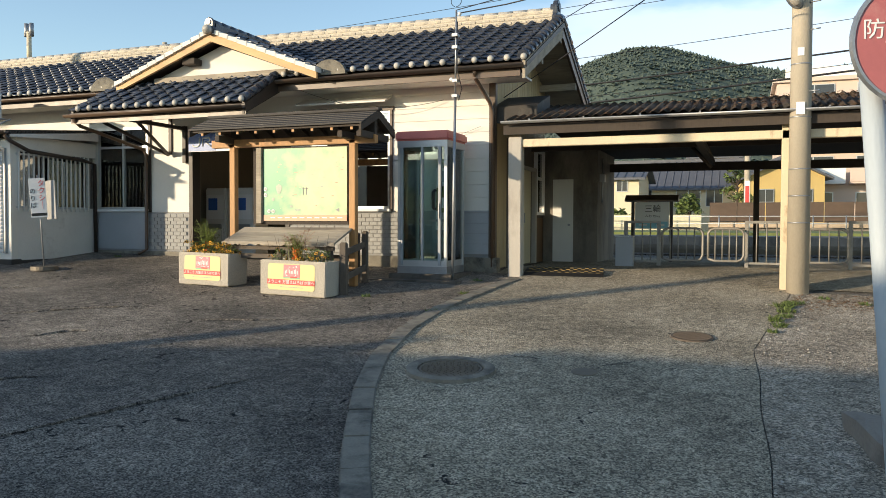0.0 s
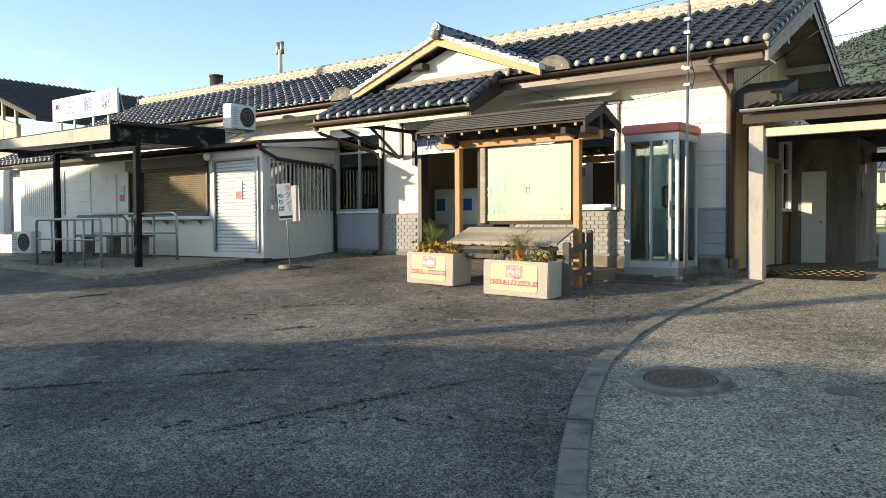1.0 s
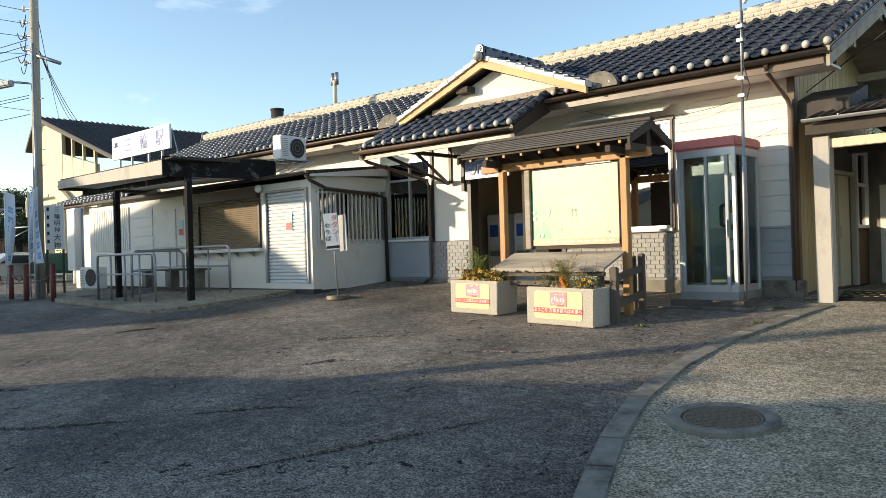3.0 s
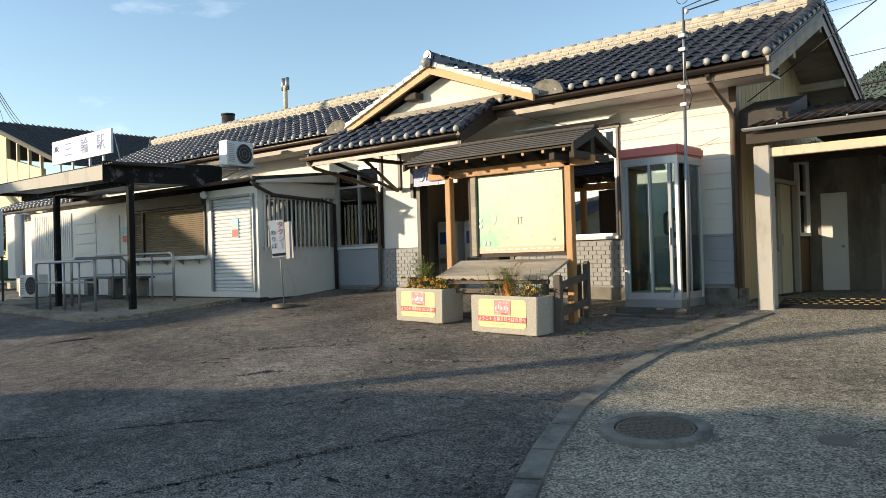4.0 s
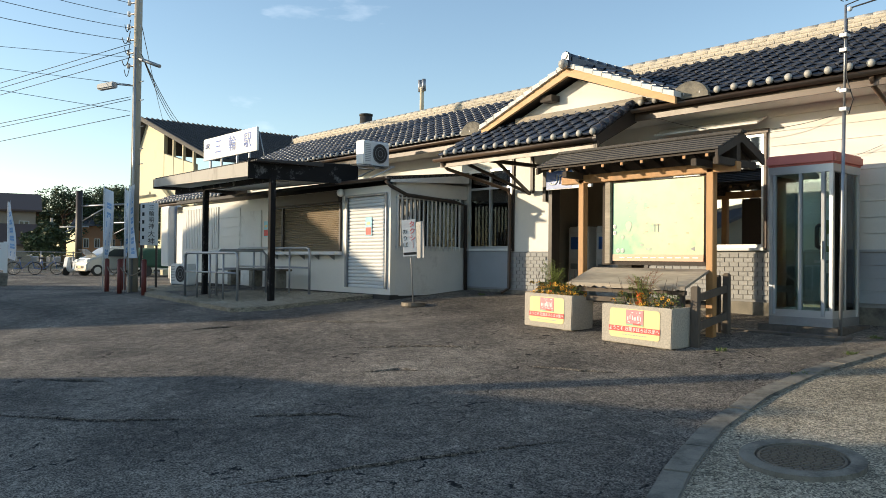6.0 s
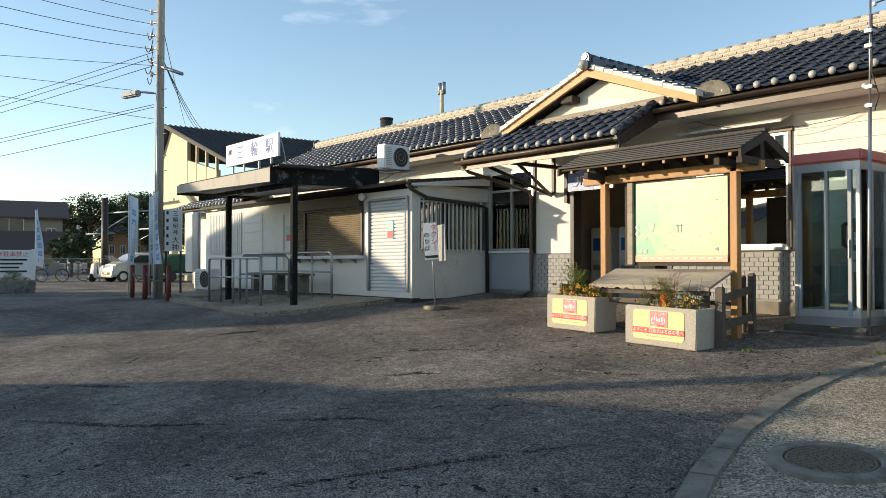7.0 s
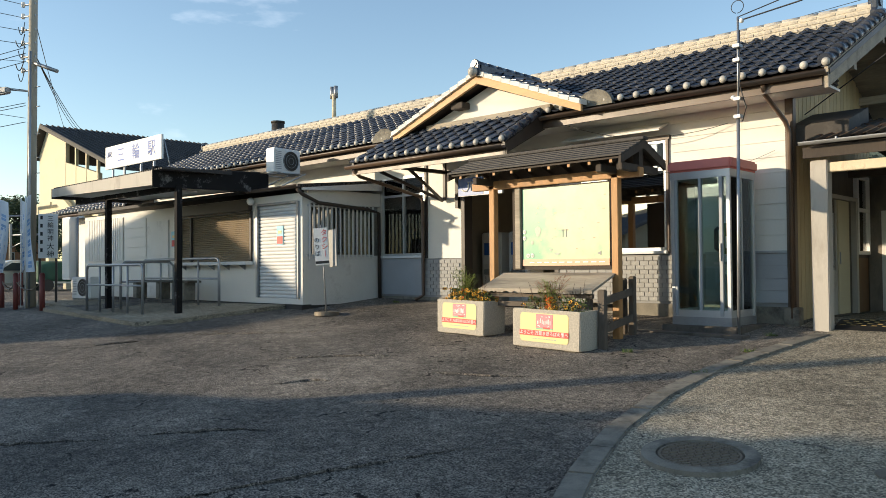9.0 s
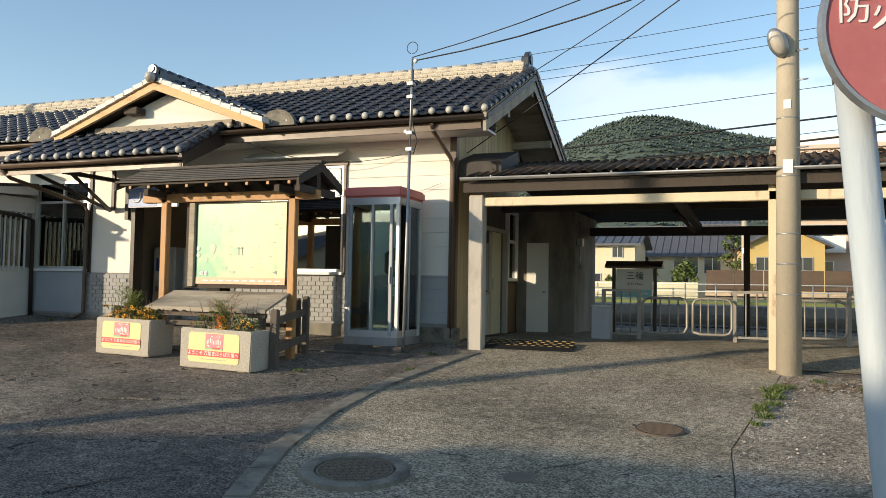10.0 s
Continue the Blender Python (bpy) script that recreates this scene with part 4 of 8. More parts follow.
jr = thing("hanging_sign", pose(-9.93, 11.55, 2.86), "blue and white hanging sign under the porch", "sign")
part("panel", boxes((-0.55, 0.55, 0, 0.05, 0, 0.36), bev=0.006), SIGN_W, jr)
part("blue_field", boxes((-0.54, 0.10, -0.006, 0, 0.01, 0.35)), BLUE, jr)
bm = bmesh.new()
tube(bm, [(-0.44, -0.010, 0.13), (-0.40, -0.010, 0.10), (-0.31, -0.010, 0.10), (-0.27, -0.010, 0.14), (-0.27, -0.010, 0.27)], 0.017, 6)
tube(bm, [(-0.20, -0.010, 0.10), (-0.20, -0.010, 0.26), (-0.04, -0.010, 0.26), (-0.02, -0.010, 0.22), (-0.06, -0.010, 0.18), (-0.14, -0.010, 0.18), (0.0, -0.010, 0.10)], 0.017, 6)
part("white_emblem", bm, SIGN_W, jr)
part("bar", boxes((0.2, 0.46, -0.004, 0, 0.2, 0.25), (0.2, 0.40, -0.004, 0, 0.1, 0.14)), BLACK, jr)
for x in (-0.4, 0.4):
    part("hanger", rods(((x, 0.02, 0.36), (x, 0.02, 0.50), 0.012)), STEEL, jr)

# the waiting room, seen dimly
for x in (-11.38, -10.62):
    tm = thing("ticket_machine", pose(x, 13.6, 0.70), "pale grey ticket machine in the dim waiting room", "ticket machine", "ticket machines")
    part("body", boxes((-0.28, 0.28, 0, 0.55, 0, 1.55), bev=0.03), WHITE_OLD, tm)
    part("panel", boxes((-0.23, 0.23, -0.012, 0.0, 0.85, 1.40), bev=0.006), SIGN_W, tm)
    part("screen", boxes((-0.18, 0.06, -0.02, -0.012, 1.05, 1.32)), BLUE, tm)
    part("tray", boxes((-0.17, 0.17, -0.05, 0.0, 0.62, 0.74), bev=0.01), STEEL, tm)
bench = thing("bench", pose(-9.1, 15.4, 0.70), "plain bench against the waiting room wall", "bench")
part("seat", boxes((-0.6, 0.6, 0, 0.4, 0.40, 0.45), bev=0.01), WOOD_GREY, bench)
for x in (-0.5, 0.5):
    part("leg", boxes((x - 0.03, x + 0.03, 0.05, 0.35, 0, 0.40)), STEEL, bench)
post = thing("poster", pose(-9.2, 2 * RY - FY - 0.2, 1.3), "pale notice on the waiting room wall", "poster")
part("sheet", boxes((-0.35, 0.35, 0, 0.01, 0, 0.9)), SIGN_W, post)

# ---- shop and shed in front of the long wing ----
SY, SX1, SX0, SZT = 10.03, -13.46, -24.3, 3.06
shop = thing("taxi_office", pose(0, 0, 0), "low white flat-roofed annex with shutters", "annex")
DOOR = (-15.05, -13.62, 0.86, 2.86)
SHUT = (-18.45, -15.36, 1.66, 2.74)
wall_with_openings("front_wall", SX0, SX1, SY, SY + 0.14, 0.45, SZT, [DOOR, SHUT], WHITE, shop, "white-painted front wall")
part("side_wall", boxes((SX1 - 0.14, SX1, SY + 0.14, FY - 0.02, 0.5, 1.76), (SX1 - 0.14, SX1, SY + 0.14, SY + 0.22, 1.76, 2.86), (SX1 - 0.14, SX1, SY + 0.14, FY - 0.02, 2.86, 3.16)), WHITE_OLD, shop, "off-white side wall")
part("rear_infill", boxes((SX0, SX1 - 0.14, FY - 0.12, FY - 0.04, 0.4, 3.1)), INNER, shop)
part("flat_roof", prism_bm([(SY - 0.20, 3.22), (FY - 0.06, 3.46), (FY - 0.06, 3.40), (SY - 0.20, 3.14)], SX1 + 0.12 - SX0, Matrix.Translation((SX0, 0, 0)) @ YX), COPPER, shop, "low grey sheet-metal roof")
part("roof_edge", prism_bm([(SY - 0.1, 3.10), (SY - 0.1, 3.20), (FY - 0.06, 3.45), (FY - 0.06, 3.22)], 0.03, Matrix.Translation((SX1 + 0.09, 0, 0)) @ YX), WHITE_OLD, shop)
gutter(shop, -15.15, SX1 + 0.18, SY - 0.24, 3.20)
bm = bmesh.new()
tube(bm, [(SX1 + 0.12, SY - 0.22, 3.12), (SX1 + 0.12, SY - 0.1, 3.02), (SX1 + 0.10, SY + 0.35, 2.86), (SX1 + 0.09, FY - 0.45, 2.78), (SX1 + 0.06, FY - 0.12, 2.72), (SX1 + 0.06, FY - 0.10, 0.75)], 0.04)
part("downpipe", bm, BROWN_DK, shop, "dark rain pipe slung along the side wall")
part("footing", boxes((SX0, SX1 + 0.03, SY - 0.03, SY + 0.2, 0.1, 0.74), (SX1 - 0.14, SX1 + 0.03, SY + 0.2, FY - 0.05, 0.1, 0.72)), DARK, shop, "dark footing strip")
# grille of upright bars before the side opening
for k in range(16):
    y = SY + 0.16 + k * 0.117
    part("bar", boxes((SX1 + 0.02, SX1 + 0.045, y - 0.013, y + 0.013, 1.68, 2.86)), WHITE_OLD, shop)
for z in (1.76, 2.80):
    part("grille_rail", boxes((SX1 + 0.0, SX1 + 0.02, SY + 0.12, FY - 0.28, z - 0.02, z + 0.02)), ALU, shop)
gpane = part("pane", boxes((SX1 - 0.10, SX1 - 0.094, SY + 0.22, FY - 0.02, 1.76, 2.86)), WINDOW_GLASS, shop, "dusty pane behind the grille")
bl = part("blind", boxes((SX1 - 0.20, SX1 - 0.18, SY + 0.16, FY - 0.14, 1.7, 2.9)), WHITE_OLD, shop)


def roller(name, x0, x1, z0, z1, y, material, parent, pitch, label):
    """A roller shutter: slats with a rounded face between two channels."""
    sh = part(name, boxes((x0 - 0.06, x0, y - 0.05, y + 0.10, z0, z1 + 0.04), (x1, x1 + 0.06, y - 0.05, y + 0.10, z0, z1 + 0.04), (x0, x1, y - 0.04, y + 0.10, z1, z1 + 0.05)), BROWN_DK if material is SHUTTER_B else STEEL, parent, label)
    bm = bmesh.new()
    prism(bm, [(y + 0.03, 0.002), (y + 0.012, 0.012), (y + 0.008, pitch * 0.5), (y + 0.014, pitch - 0.012), (y + 0.03, pitch - 0.003)], x1 - x0 - 0.004, Matrix.Translation((x0 + 0.002, 0, 0)) @ YX)
    me = bpy.data.meshes.new("slat")
    bm.to_mesh(me)
    bm.free()
    me.materials.append(material)
    n = int((z1 - z0) / pitch)
    for k in range(n):
        shared("slat", me, sh, pose(0, 0, z0 + (z1 - z0) * k / n))
    part("backing", boxes((x0, x1, y + 0.034, y + 0.05, z0, z1)), material, sh)
    return sh


roller("roller_door", *DOOR[:2], DOOR[2], DOOR[3], SY, SHUTTER_W, shop, 0.075, "white roller-shutter door with faded stickers")
roller("roller_shutter", *SHUT[:2], SHUT[2], SHUT[3], SY, SHUTTER_B, shop, 0.045, "brown roller shutter over the counter")
part("shutter_box", boxes((SHUT[0] - 0.06, SHUT[1] + 0.06, SY - 0.12, SY, SHUT[3] + 0.05, SHUT[3] + 0.30), bev=0.008), BROWN_DK, shop)
part("mullion", boxes((-18.0, -17.93, SY - 0.04, SY + 0.06, SHUT[2], SHUT[3])), BROWN_DK, shop)
part("counter", boxes((SHUT[0] - 0.12, SHUT[1] + 0.1, SY - 0.22, SY, SHUT[2] - 0.08, SHUT[2] - 0.01), bev=0.008), SIGN_W, shop, "narrow white counter shelf")
for k in range(5):
    x = SHUT[0] + 0.2 + k * 0.66
    part("counter_bracket", prism_bm([(SY - 0.18, SHUT[2] - 0.08), (SY, SHUT[2] - 0.08), (SY, SHUT[2] - 0.2)], 0.02, Matrix.Translation((x, 0, 0)) @ YX), STEEL, shop)
for x, z, c in ((-14.25, 2.2, "sticker"), (-18.85, 2.25, "notice")):
    st = part(c, boxes((x - 0.12, x + 0.12, SY - 0.014 if c == "notice" else SY - 0.006, SY - 0.003 if c == "notice" else SY + 0.006, z - 0.2, z + 0.2)), CYAN, shop, "faded poster in green and red")
    part("print", boxes((x - 0.1, x + 0.1, SY - 0.018 if c == "notice" else SY - 0.010, SY - 0.015 if c == "notice" else SY - 0.007, z - 0.18, z - 0.02)), REDP, st)
    part("print", boxes((x - 0.07, x + 0.06, SY - 0.018 if c == "notice" else SY - 0.010, SY - 0.015 if c == "notice" else SY - 0.007, z + 0.04, z + 0.10)), YELLOW, st)
bm = bmesh.new()
bmesh.ops.create_uvsphere(bm, u_segments=12, v_segments=8, radius=0.09)
lamp = part("wall_lamp", bm, SIGN_W, shop, "round white wall lamp", True)
lamp.location = (-15.22, SY - 0.10, 2.98)
# left part: ribbed upright sheet, white boards, small door
for k in range(20):
    x = -24.0 + k * 0.117
    part("ribbed_strip", boxes((x, x + 0.08, SY - 0.035, SY - 0.003, 1.75, 2.95)), WHITE_OLD, shop)
for k in range(8):
    z = 0.80 + k * 0.26
    part("board", prism_bm([(SY, z), (SY - 0.022, z), (SY - 0.008, z + 0.25), (SY, z + 0.25)], 1.25, Matrix.Translation((-21.6, 0, 0)) @ YX), WHITE, shop)
part("side_door", boxes((-20.25, -19.1, SY - 0.03, SY, 0.78, 2.75), bev=0.006), WHITE_OLD, shop, "plain white side door")

# low tiled wing beyond the annex
wing = part("wing_roof", prism_bm([(11.3, 3.42), (13.6, 4.5), (15.9, 3.42), (15.9, 3.34), (13.6, 4.4), (11.3, 3.34)], 6.6, Matrix.Translation((-31.0, 0, 0)) @ YX), BROWN_DK, station)
def wing_hip(x, f):
    return x > -31.0 + f * 3.4
ww, wc = tiled_slope(wing, -31.0, -24.4, 11.3, 3.48, 13.6, 4.55, hip=wing_hip)
eave_caps(wing, -31.0, ww, wc, 11.3, 3.48)
gutter(station, -31.0, -24.4, 11.25, 3.42)
part("wing_wall", boxes((-30.2, -24.2, 12.0, 15.2, 0.3, 3.4)), WHITE_OLD, station)
wb = thing("wall_cabinet", pose(-25.0, 9.75, 1.2), "tall white meter box on the annex wall", "cabinet")
part("body", boxes((-0.30, 0.30, 0, 0.27, 0, 1.9), bev=0.015), SIGN_W, wb)
part("door", boxes((-0.27, 0.27, -0.012, 0.0, 0.05, 1.85), bev=0.004), WHITE_OLD, wb)
part("pipe", rods(((0.35, 0.2, -0.6), (0.35, 0.2, 1.9), 0.03)), STEEL, wb)

# ---- canopy with the station's name ----
cano = thing("canopy", pose(0, 0, 0), "flat canopy on black steel posts with a black peeling fascia", "canopy")
CX0, CX1, CY0 = -20.6, -15.36, 7.75
part("deck", prism_bm([(CX0, 3.34), (CX1, 3.24), (CX1, 3.29), (CX0, 3.39)], SY - CY0 - 0.02, Matrix.Translation((0, CY0, 0))), WHITE, cano, "white-painted underside")
part("deck_corner", prism_bm([(0, 0.0), (0, 2.24), (0.44, 2.24)], 0.04, Matrix.Translation((CX1 - 0.005, CY0, 3.285)) @ pose(0, 0, 0, -90, 0, 0)), WHITE, cano)
part("front_fascia", prism_bm([(CX0, 3.30), (CX1, 3.20), (CX1, 3.50), (CX0, 3.50)], 0.04, Matrix.Translation((0, CY0 - 0.04, 0))), GREY_POST, cano, "weathered grey fascia board")
sf = part("side_fascia", boxes((0, 0.04, 0, SY + 0.2 - CY0, 3.16, 3.58)), BLACK_FASCIA, cano, "black fascia with peeling paint")
sf.matrix_basis = pose(CX1, CY0 - 0.04, 0, 0, 0, -11.5)
part("end_fascia", boxes((CX0 - 0.04, CX0, CY0 - 0.04, SY, 3.26, 3.5)), BROWN_DK, cano)
for k in range(56):
    x = CX0 + 0.05 + k * 0.1
    part("rib", prism_bm([(CY0 - 0.02, 3.50), (CY0 - 0.02, 3.53), (SY, 3.62), (SY, 3.5)], 0.06, Matrix.Translation((x, 0, 0)) @ YX), COPPER, cano)
part("roof_sheet", prism_bm([(CY0 - 0.01, 3.44), (CY0 - 0.01, 3.505), (SY, 3.60), (SY, 3.44)], CX1 - CX0, Matrix.Translation((CX0, 0, 0)) @ YX), COPPER, cano)
for x, y in ((-15.24, 8.22), (-18.55, 8.22)):
    part("post", boxes((x - 0.06, x + 0.06, y - 0.06, y + 0.06, 0.35, 3.24), bev=0.008), BLACK_FASCIA, cano)
part("crossbeam", boxes((CX0 + 0.3, CX1 - 0.1, 8.16, 8.28, 3.12, 3.23)), BLACK_FASCIA, cano)
part("light_panel", boxes((-17.6, -16.2, 8.6, 9.2, 3.20, 3.235), bev=0.01), SIGN_W, cano)
name = thing("name_board", pose(-17.13, 8.12, 3.49), "white board with the station's name in blue", "sign")
part("board", boxes((-1.36, 1.36, 0, 0.05, 0.33, 0.85), bev=0.006), SIGN_W, name)
for k, ch in enumerate("三輪駅"):
    lettering("character", ch, 0.36, BLUE_TXT, name, pose(-0.55 + 0.74 * k, -0.004, 0.585))
bm = bmesh.new()
tube(bm, [(-1.24, -0.006, 0.63), (-1.21, -0.006, 0.61), (-1.17, -0.006, 0.63), (-1.17, -0.006, 0.72)], 0.009, 5)
tube(bm, [(-1.11, -0.006, 0.61), (-1.11, -0.006, 0.72), (-1.04, -0.006, 0.71), (-1.04, -0.006, 0.67), (-1.10, -0.006, 0.66), (-1.02, -0.006, 0.61)], 0.009, 5)
part("emblem", bm, BLUE_TXT, name)
for x in (-1.1, -0.5, 0.3, 0.9):
    part("support", boxes((x - 0.02, x + 0.02, 0.05, 0.09, -0.08, 0.6)), STEEL, name)
bm = bmesh.new()
rod(bm, (1.45, 0.2, -0.05), (1.36, 0.06, 0.75), 0.012)
part("stay", bm, STEEL, name)
slab = thing("platform_slab", pose(0, 0, 0), "raised concrete slab under the canopy", "slab", kind="structure")
bm = bmesh.new()
pl = [(-19.6, 7.15), (-14.7, 7.05), (-14.3, 7.6), (-14.0, 9.98), (-24.0, 9.98), (-24.0, 8.4), (-20.2, 7.7)]
vt = [bm.verts.new((x, y, ground_z(x, y) + 0.085)) for x, y in pl]
vb = [bm.verts.new((x, y, ground_z(x, y) - 0.3)) for x, y in pl]
bm.faces.new(vt)
for i in range(len(pl)):
    bm.faces.new((vb[i], vb[(i + 1) % len(pl)], vt[(i + 1) % len(pl)], vt[i]))
part("top", bm, CONCRETE, slab)


def guard_rail(name, x0, x1, y, h, posts):
    """A grey steel hoop rail with a middle bar."""
    g0 = ground_z((x0 + x1) / 2, y) + 0.085
    t = thing(name, pose(0, 0, 0), "grey tubular steel guard rail on the slab", "guard rail", "guard rails by the canopy")
    bm = bmesh.new()
    tube(bm, [(x0, y, g0 - 0.05), (x0, y, g0 + h - 0.1), (x0 + 0.03, y, g0 + h - 0.03), (x0 + 0.1, y, g0 + h), (x1 - 0.1, y, g0 + h), (x1 - 0.03, y, g0 + h - 0.03), (x1, y, g0 + h - 0.1), (x1, y, g0 - 0.05)], 0.03)
    part("hoop", bm, STEEL, t)
    part("middle_bar", rods(((x0, y, g0 + h * 0.55), (x1, y, g0 + h * 0.55), 0.022)), STEEL, t)
    for k in range(1, posts):
        x = x0 + (x1 - x0) * k / posts
        part("upright", rods(((x, y, g0 - 0.05), (x, y, g0 + h), 0.022)), STEEL, t)


guard_rail("guard_rail", -18.6, -15.85, 7.75, 0.98, 4)
guard_rail("guard_rail", -18.9, -15.4, 9.25, 0.98, 4)
def side_rail(x, y0, y1):
    g0 = ground_z(x, (y0 + y1) / 2) + 0.085
    t = thing("guard_rail", pose(0, 0, 0), "grey tubular steel guard rail on the slab", "guard rail", "guard rails by the canopy")
    bm = bmesh.new()
    tube(bm, [(x, y0, g0 - 0.05), (x, y0, g0 + 0.88), (x, y0 + 0.1, g0 + 0.98), (x, y1 - 0.1, g0 + 0.98), (x, y1, g0 + 0.88), (x, y1, g0 - 0.05)], 0.03)
    part("hoop", bm, STEEL, t)
    part("middle_bar", rods(((x, y0, g0 + 0.54), (x, y1, g0 + 0.54), 0.022)), STEEL, t)
side_rail(-17.2, 7.9, 9.15)


bn = thing("bench", pose(-18.3, 9.45, ground_z(-18.3, 9.45) + 0.085), "long low bench of dark planks under the canopy", "bench")
part("seat", boxes((-1.5, 1.5, -0.18, 0.18, 0.40, 0.45), bev=0.008), WOOD_OLD, bn)
for x in (-1.2, 0.0, 1.2):
    part("leg", boxes((x - 0.10, x + 0.10, -0.14, 0.14, 0, 0.40), bev=0.01), CURB, bn, "concrete block leg")


def condenser(x, y, z, rz, s=1.0, label="white air-conditioner unit with a round fan grille"):
    t = thing("air_conditioner", pose(x, y, z, 0, 0, rz), label, "air conditioner")
    part("casing", boxes((-0.42 * s, 0.42 * s, -0.15 * s, 0.15 * s, 0.03, 0.62 * s), bev=0.02), SIGN_W, t)
    bm = bmesh.new()
    disc(bm, 0.0, 0.24 * s, 0.0, 0.012, 28)
    g = part("fan_opening", bm, DARK, t)
    g.matrix_basis = pose(0.10 * s, -0.148 * s, 0.33 * s, 90, 0, 0)
    for r in (0.08, 0.16, 0.235):
        bm = bmesh.new()
        tube(bm, [(r * s * math.cos(2 * math.pi * k / 24), 0, r * s * math.sin(2 * math.pi * k / 24)) for k in range(25)], 0.005, 5)
        o = part("grille_ring", bm, STEEL, t)
        o.location = (0.10 * s, -0.168 * s, 0.33 * s)
    for k in range(10):
        part("side_slot", boxes((-0.38 * s, -0.2 * s, -0.156 * s, -0.148 * s, (0.12 + 0.045 * k) * s, (0.135 + 0.045 * k) * s)), STEEL, t)
    for xx in (-0.3, 0.3):
        part("foot", boxes((xx * s - 0.05, xx * s + 0.05, -0.17 * s, 0.17 * s, 0, 0.035)), STEEL, t)
    return t


condenser(-14.72, 10.45, 3.56, 97, 0.92)
br = thing("steel_bracket", pose(-14.55, 10.35, 3.1), "light steel frame carrying the air conditioner on the roof", "bracket")
for dx in (-0.4, 0.35):
    part("arm", rods(((dx, -0.3, 0.16), (dx + 0.1, 0.25, 0.44), 0.016)), ALU, br)
    part("bearer", rods(((dx, -0.28, 0.44), (dx, 0.3, 0.44), 0.016)), ALU, br)
condenser(-22.2, 9.2, ground_z(-22.2, 9.2) + 0.08, 10, 1.0)

# ---- roof details ----
fl_ = thing("flue", pose(-17.73, 14.3, 5.45), "thin rusty flue with a forked cowl on the ridge", "flue")
part("collar", prism_bm([(-0.22, -0.12), (0.22, -0.12), (0.12, 0.16), (-0.12, 0.16)], 0.34, Matrix.Translation((0, -0.17, 0))), STEEL, fl_)
part("pipe", rods(((0, 0, 0.1), (0, 0, 0.98), 0.065, 0.06)), CREAM_STEEL, fl_, "rusty cream pipe")
for s in (-1, 1):
    part("cowl", rods(((0.085 * s, 0, 0.86), (0.085 * s, 0, 1.20), 0.06)), STEEL, fl_)
part("tee", rods(((-0.10, 0, 0.95), (0.10, 0, 0.95), 0.055)), STEEL, fl_)
fl_ = thing("stove_pipe", pose(-23.2, 16.2, 5.2), "short dark stove pipe behind the ridge", "flue")
part("pipe", rods(((0, 0, -0.9), (0, 0, 1.38), 0.23)), COPPER, fl_)
part("rim", rods(((0, 0, 1.36), (0, 0, 1.42), 0.25)), COPPER, fl_)
part("cross_arm", rods(((-1.6, -0.1, 0.75), (0.2, -0.1, 0.75), 0.05)), COPPER, fl_)

# ---- map board under its own roof ----
BG = ground_z(-7.2, 10.05)
nb = thing("map_board", pose(0, 0, 0), "wooden map board under a small dark roof with a slanted shelf", "notice board")
for x in (-8.33, -6.05):
    part("post", boxes((x - 0.055, x + 0.055, 9.99, 10.10, BG - 0.2, 2.80), bev=0.008), WOOD_NEW, nb, "golden-brown wooden post")
part("top_beam", boxes((-8.75, -5.65, 9.99, 10.12, 2.74, 2.87), bev=0.008), WOOD_NEW, nb)
NRY, NRZ, NEZ = 10.08, 3.26, 3.00
N0, N1 = -8.82, -5.62
for s in (-1, 1):
    n = 6
    for k in range(n):
        f0, f1 = k / n, (k + 1.12) / n
        za, zb = NRZ - (NRZ - NEZ) * f0, NRZ - (NRZ - NEZ) * f1
        part("roof_strip", prism_bm([(NRY + s * 0.60 * f0, za), (NRY + s * 0.60 * f1, zb + 0.016), (NRY + s * 0.60 * f1, zb - 0.012), (NRY + s * 0.60 * f0, za - 0.02)], N1 - N0, Matrix.Translation((N0, 0, 0)) @ YX), COPPER, nb)
    part("roof_board", prism_bm([(NRY, NRZ - 0.022), (NRY + s * 0.58, NEZ - 0.03), (NRY + s * 0.58, NEZ - 0.055), (NRY, NRZ - 0.06)], N1 - N0 - 0.06, Matrix.Translation((N0 + 0.03, 0, 0)) @ YX), WOOD_DARK, nb)
    for x in (N0 + 0.0, N1 - 0.04):
        part("barge", prism_bm([(NRY, NRZ - 0.02), (NRY + s * 0.62, NEZ - 0.03), (NRY + s * 0.62, NEZ - 0.13), (NRY, NRZ - 0.13)], 0.04, Matrix.Translation((x, 0, 0)) @ YX), WOOD_DARK, nb)
    # rafters darkened as in shade; golden plates paint their sunlit ends
    for k in range(9):
        x = N0 + 0.22 + k * 0.345
        part("rafter", prism_bm([(NRY, NRZ - 0.06), (NRY + s * 0.55, NEZ - 0.055), (NRY + s * 0.55, NEZ - 0.105), (NRY, NRZ - 0.13)], 0.05, Matrix.Translation((x, 0, 0)) @ YX), WOOD_DARK, nb)
        part("lit_rafter_tip", boxes((x + 0.004, x + 0.046, NRY + s * 0.556 - 0.006, NRY + s * 0.556 + 0.006, NEZ - 0.10, NEZ - 0.06)), WOOD_NEW, nb)
part("ridge_cap", boxes((N0 - 0.03, N1 + 0.03, NRY - 0.07, NRY + 0.07, NRZ - 0.01, NRZ + 0.035), bev=0.008), COPPER, nb)
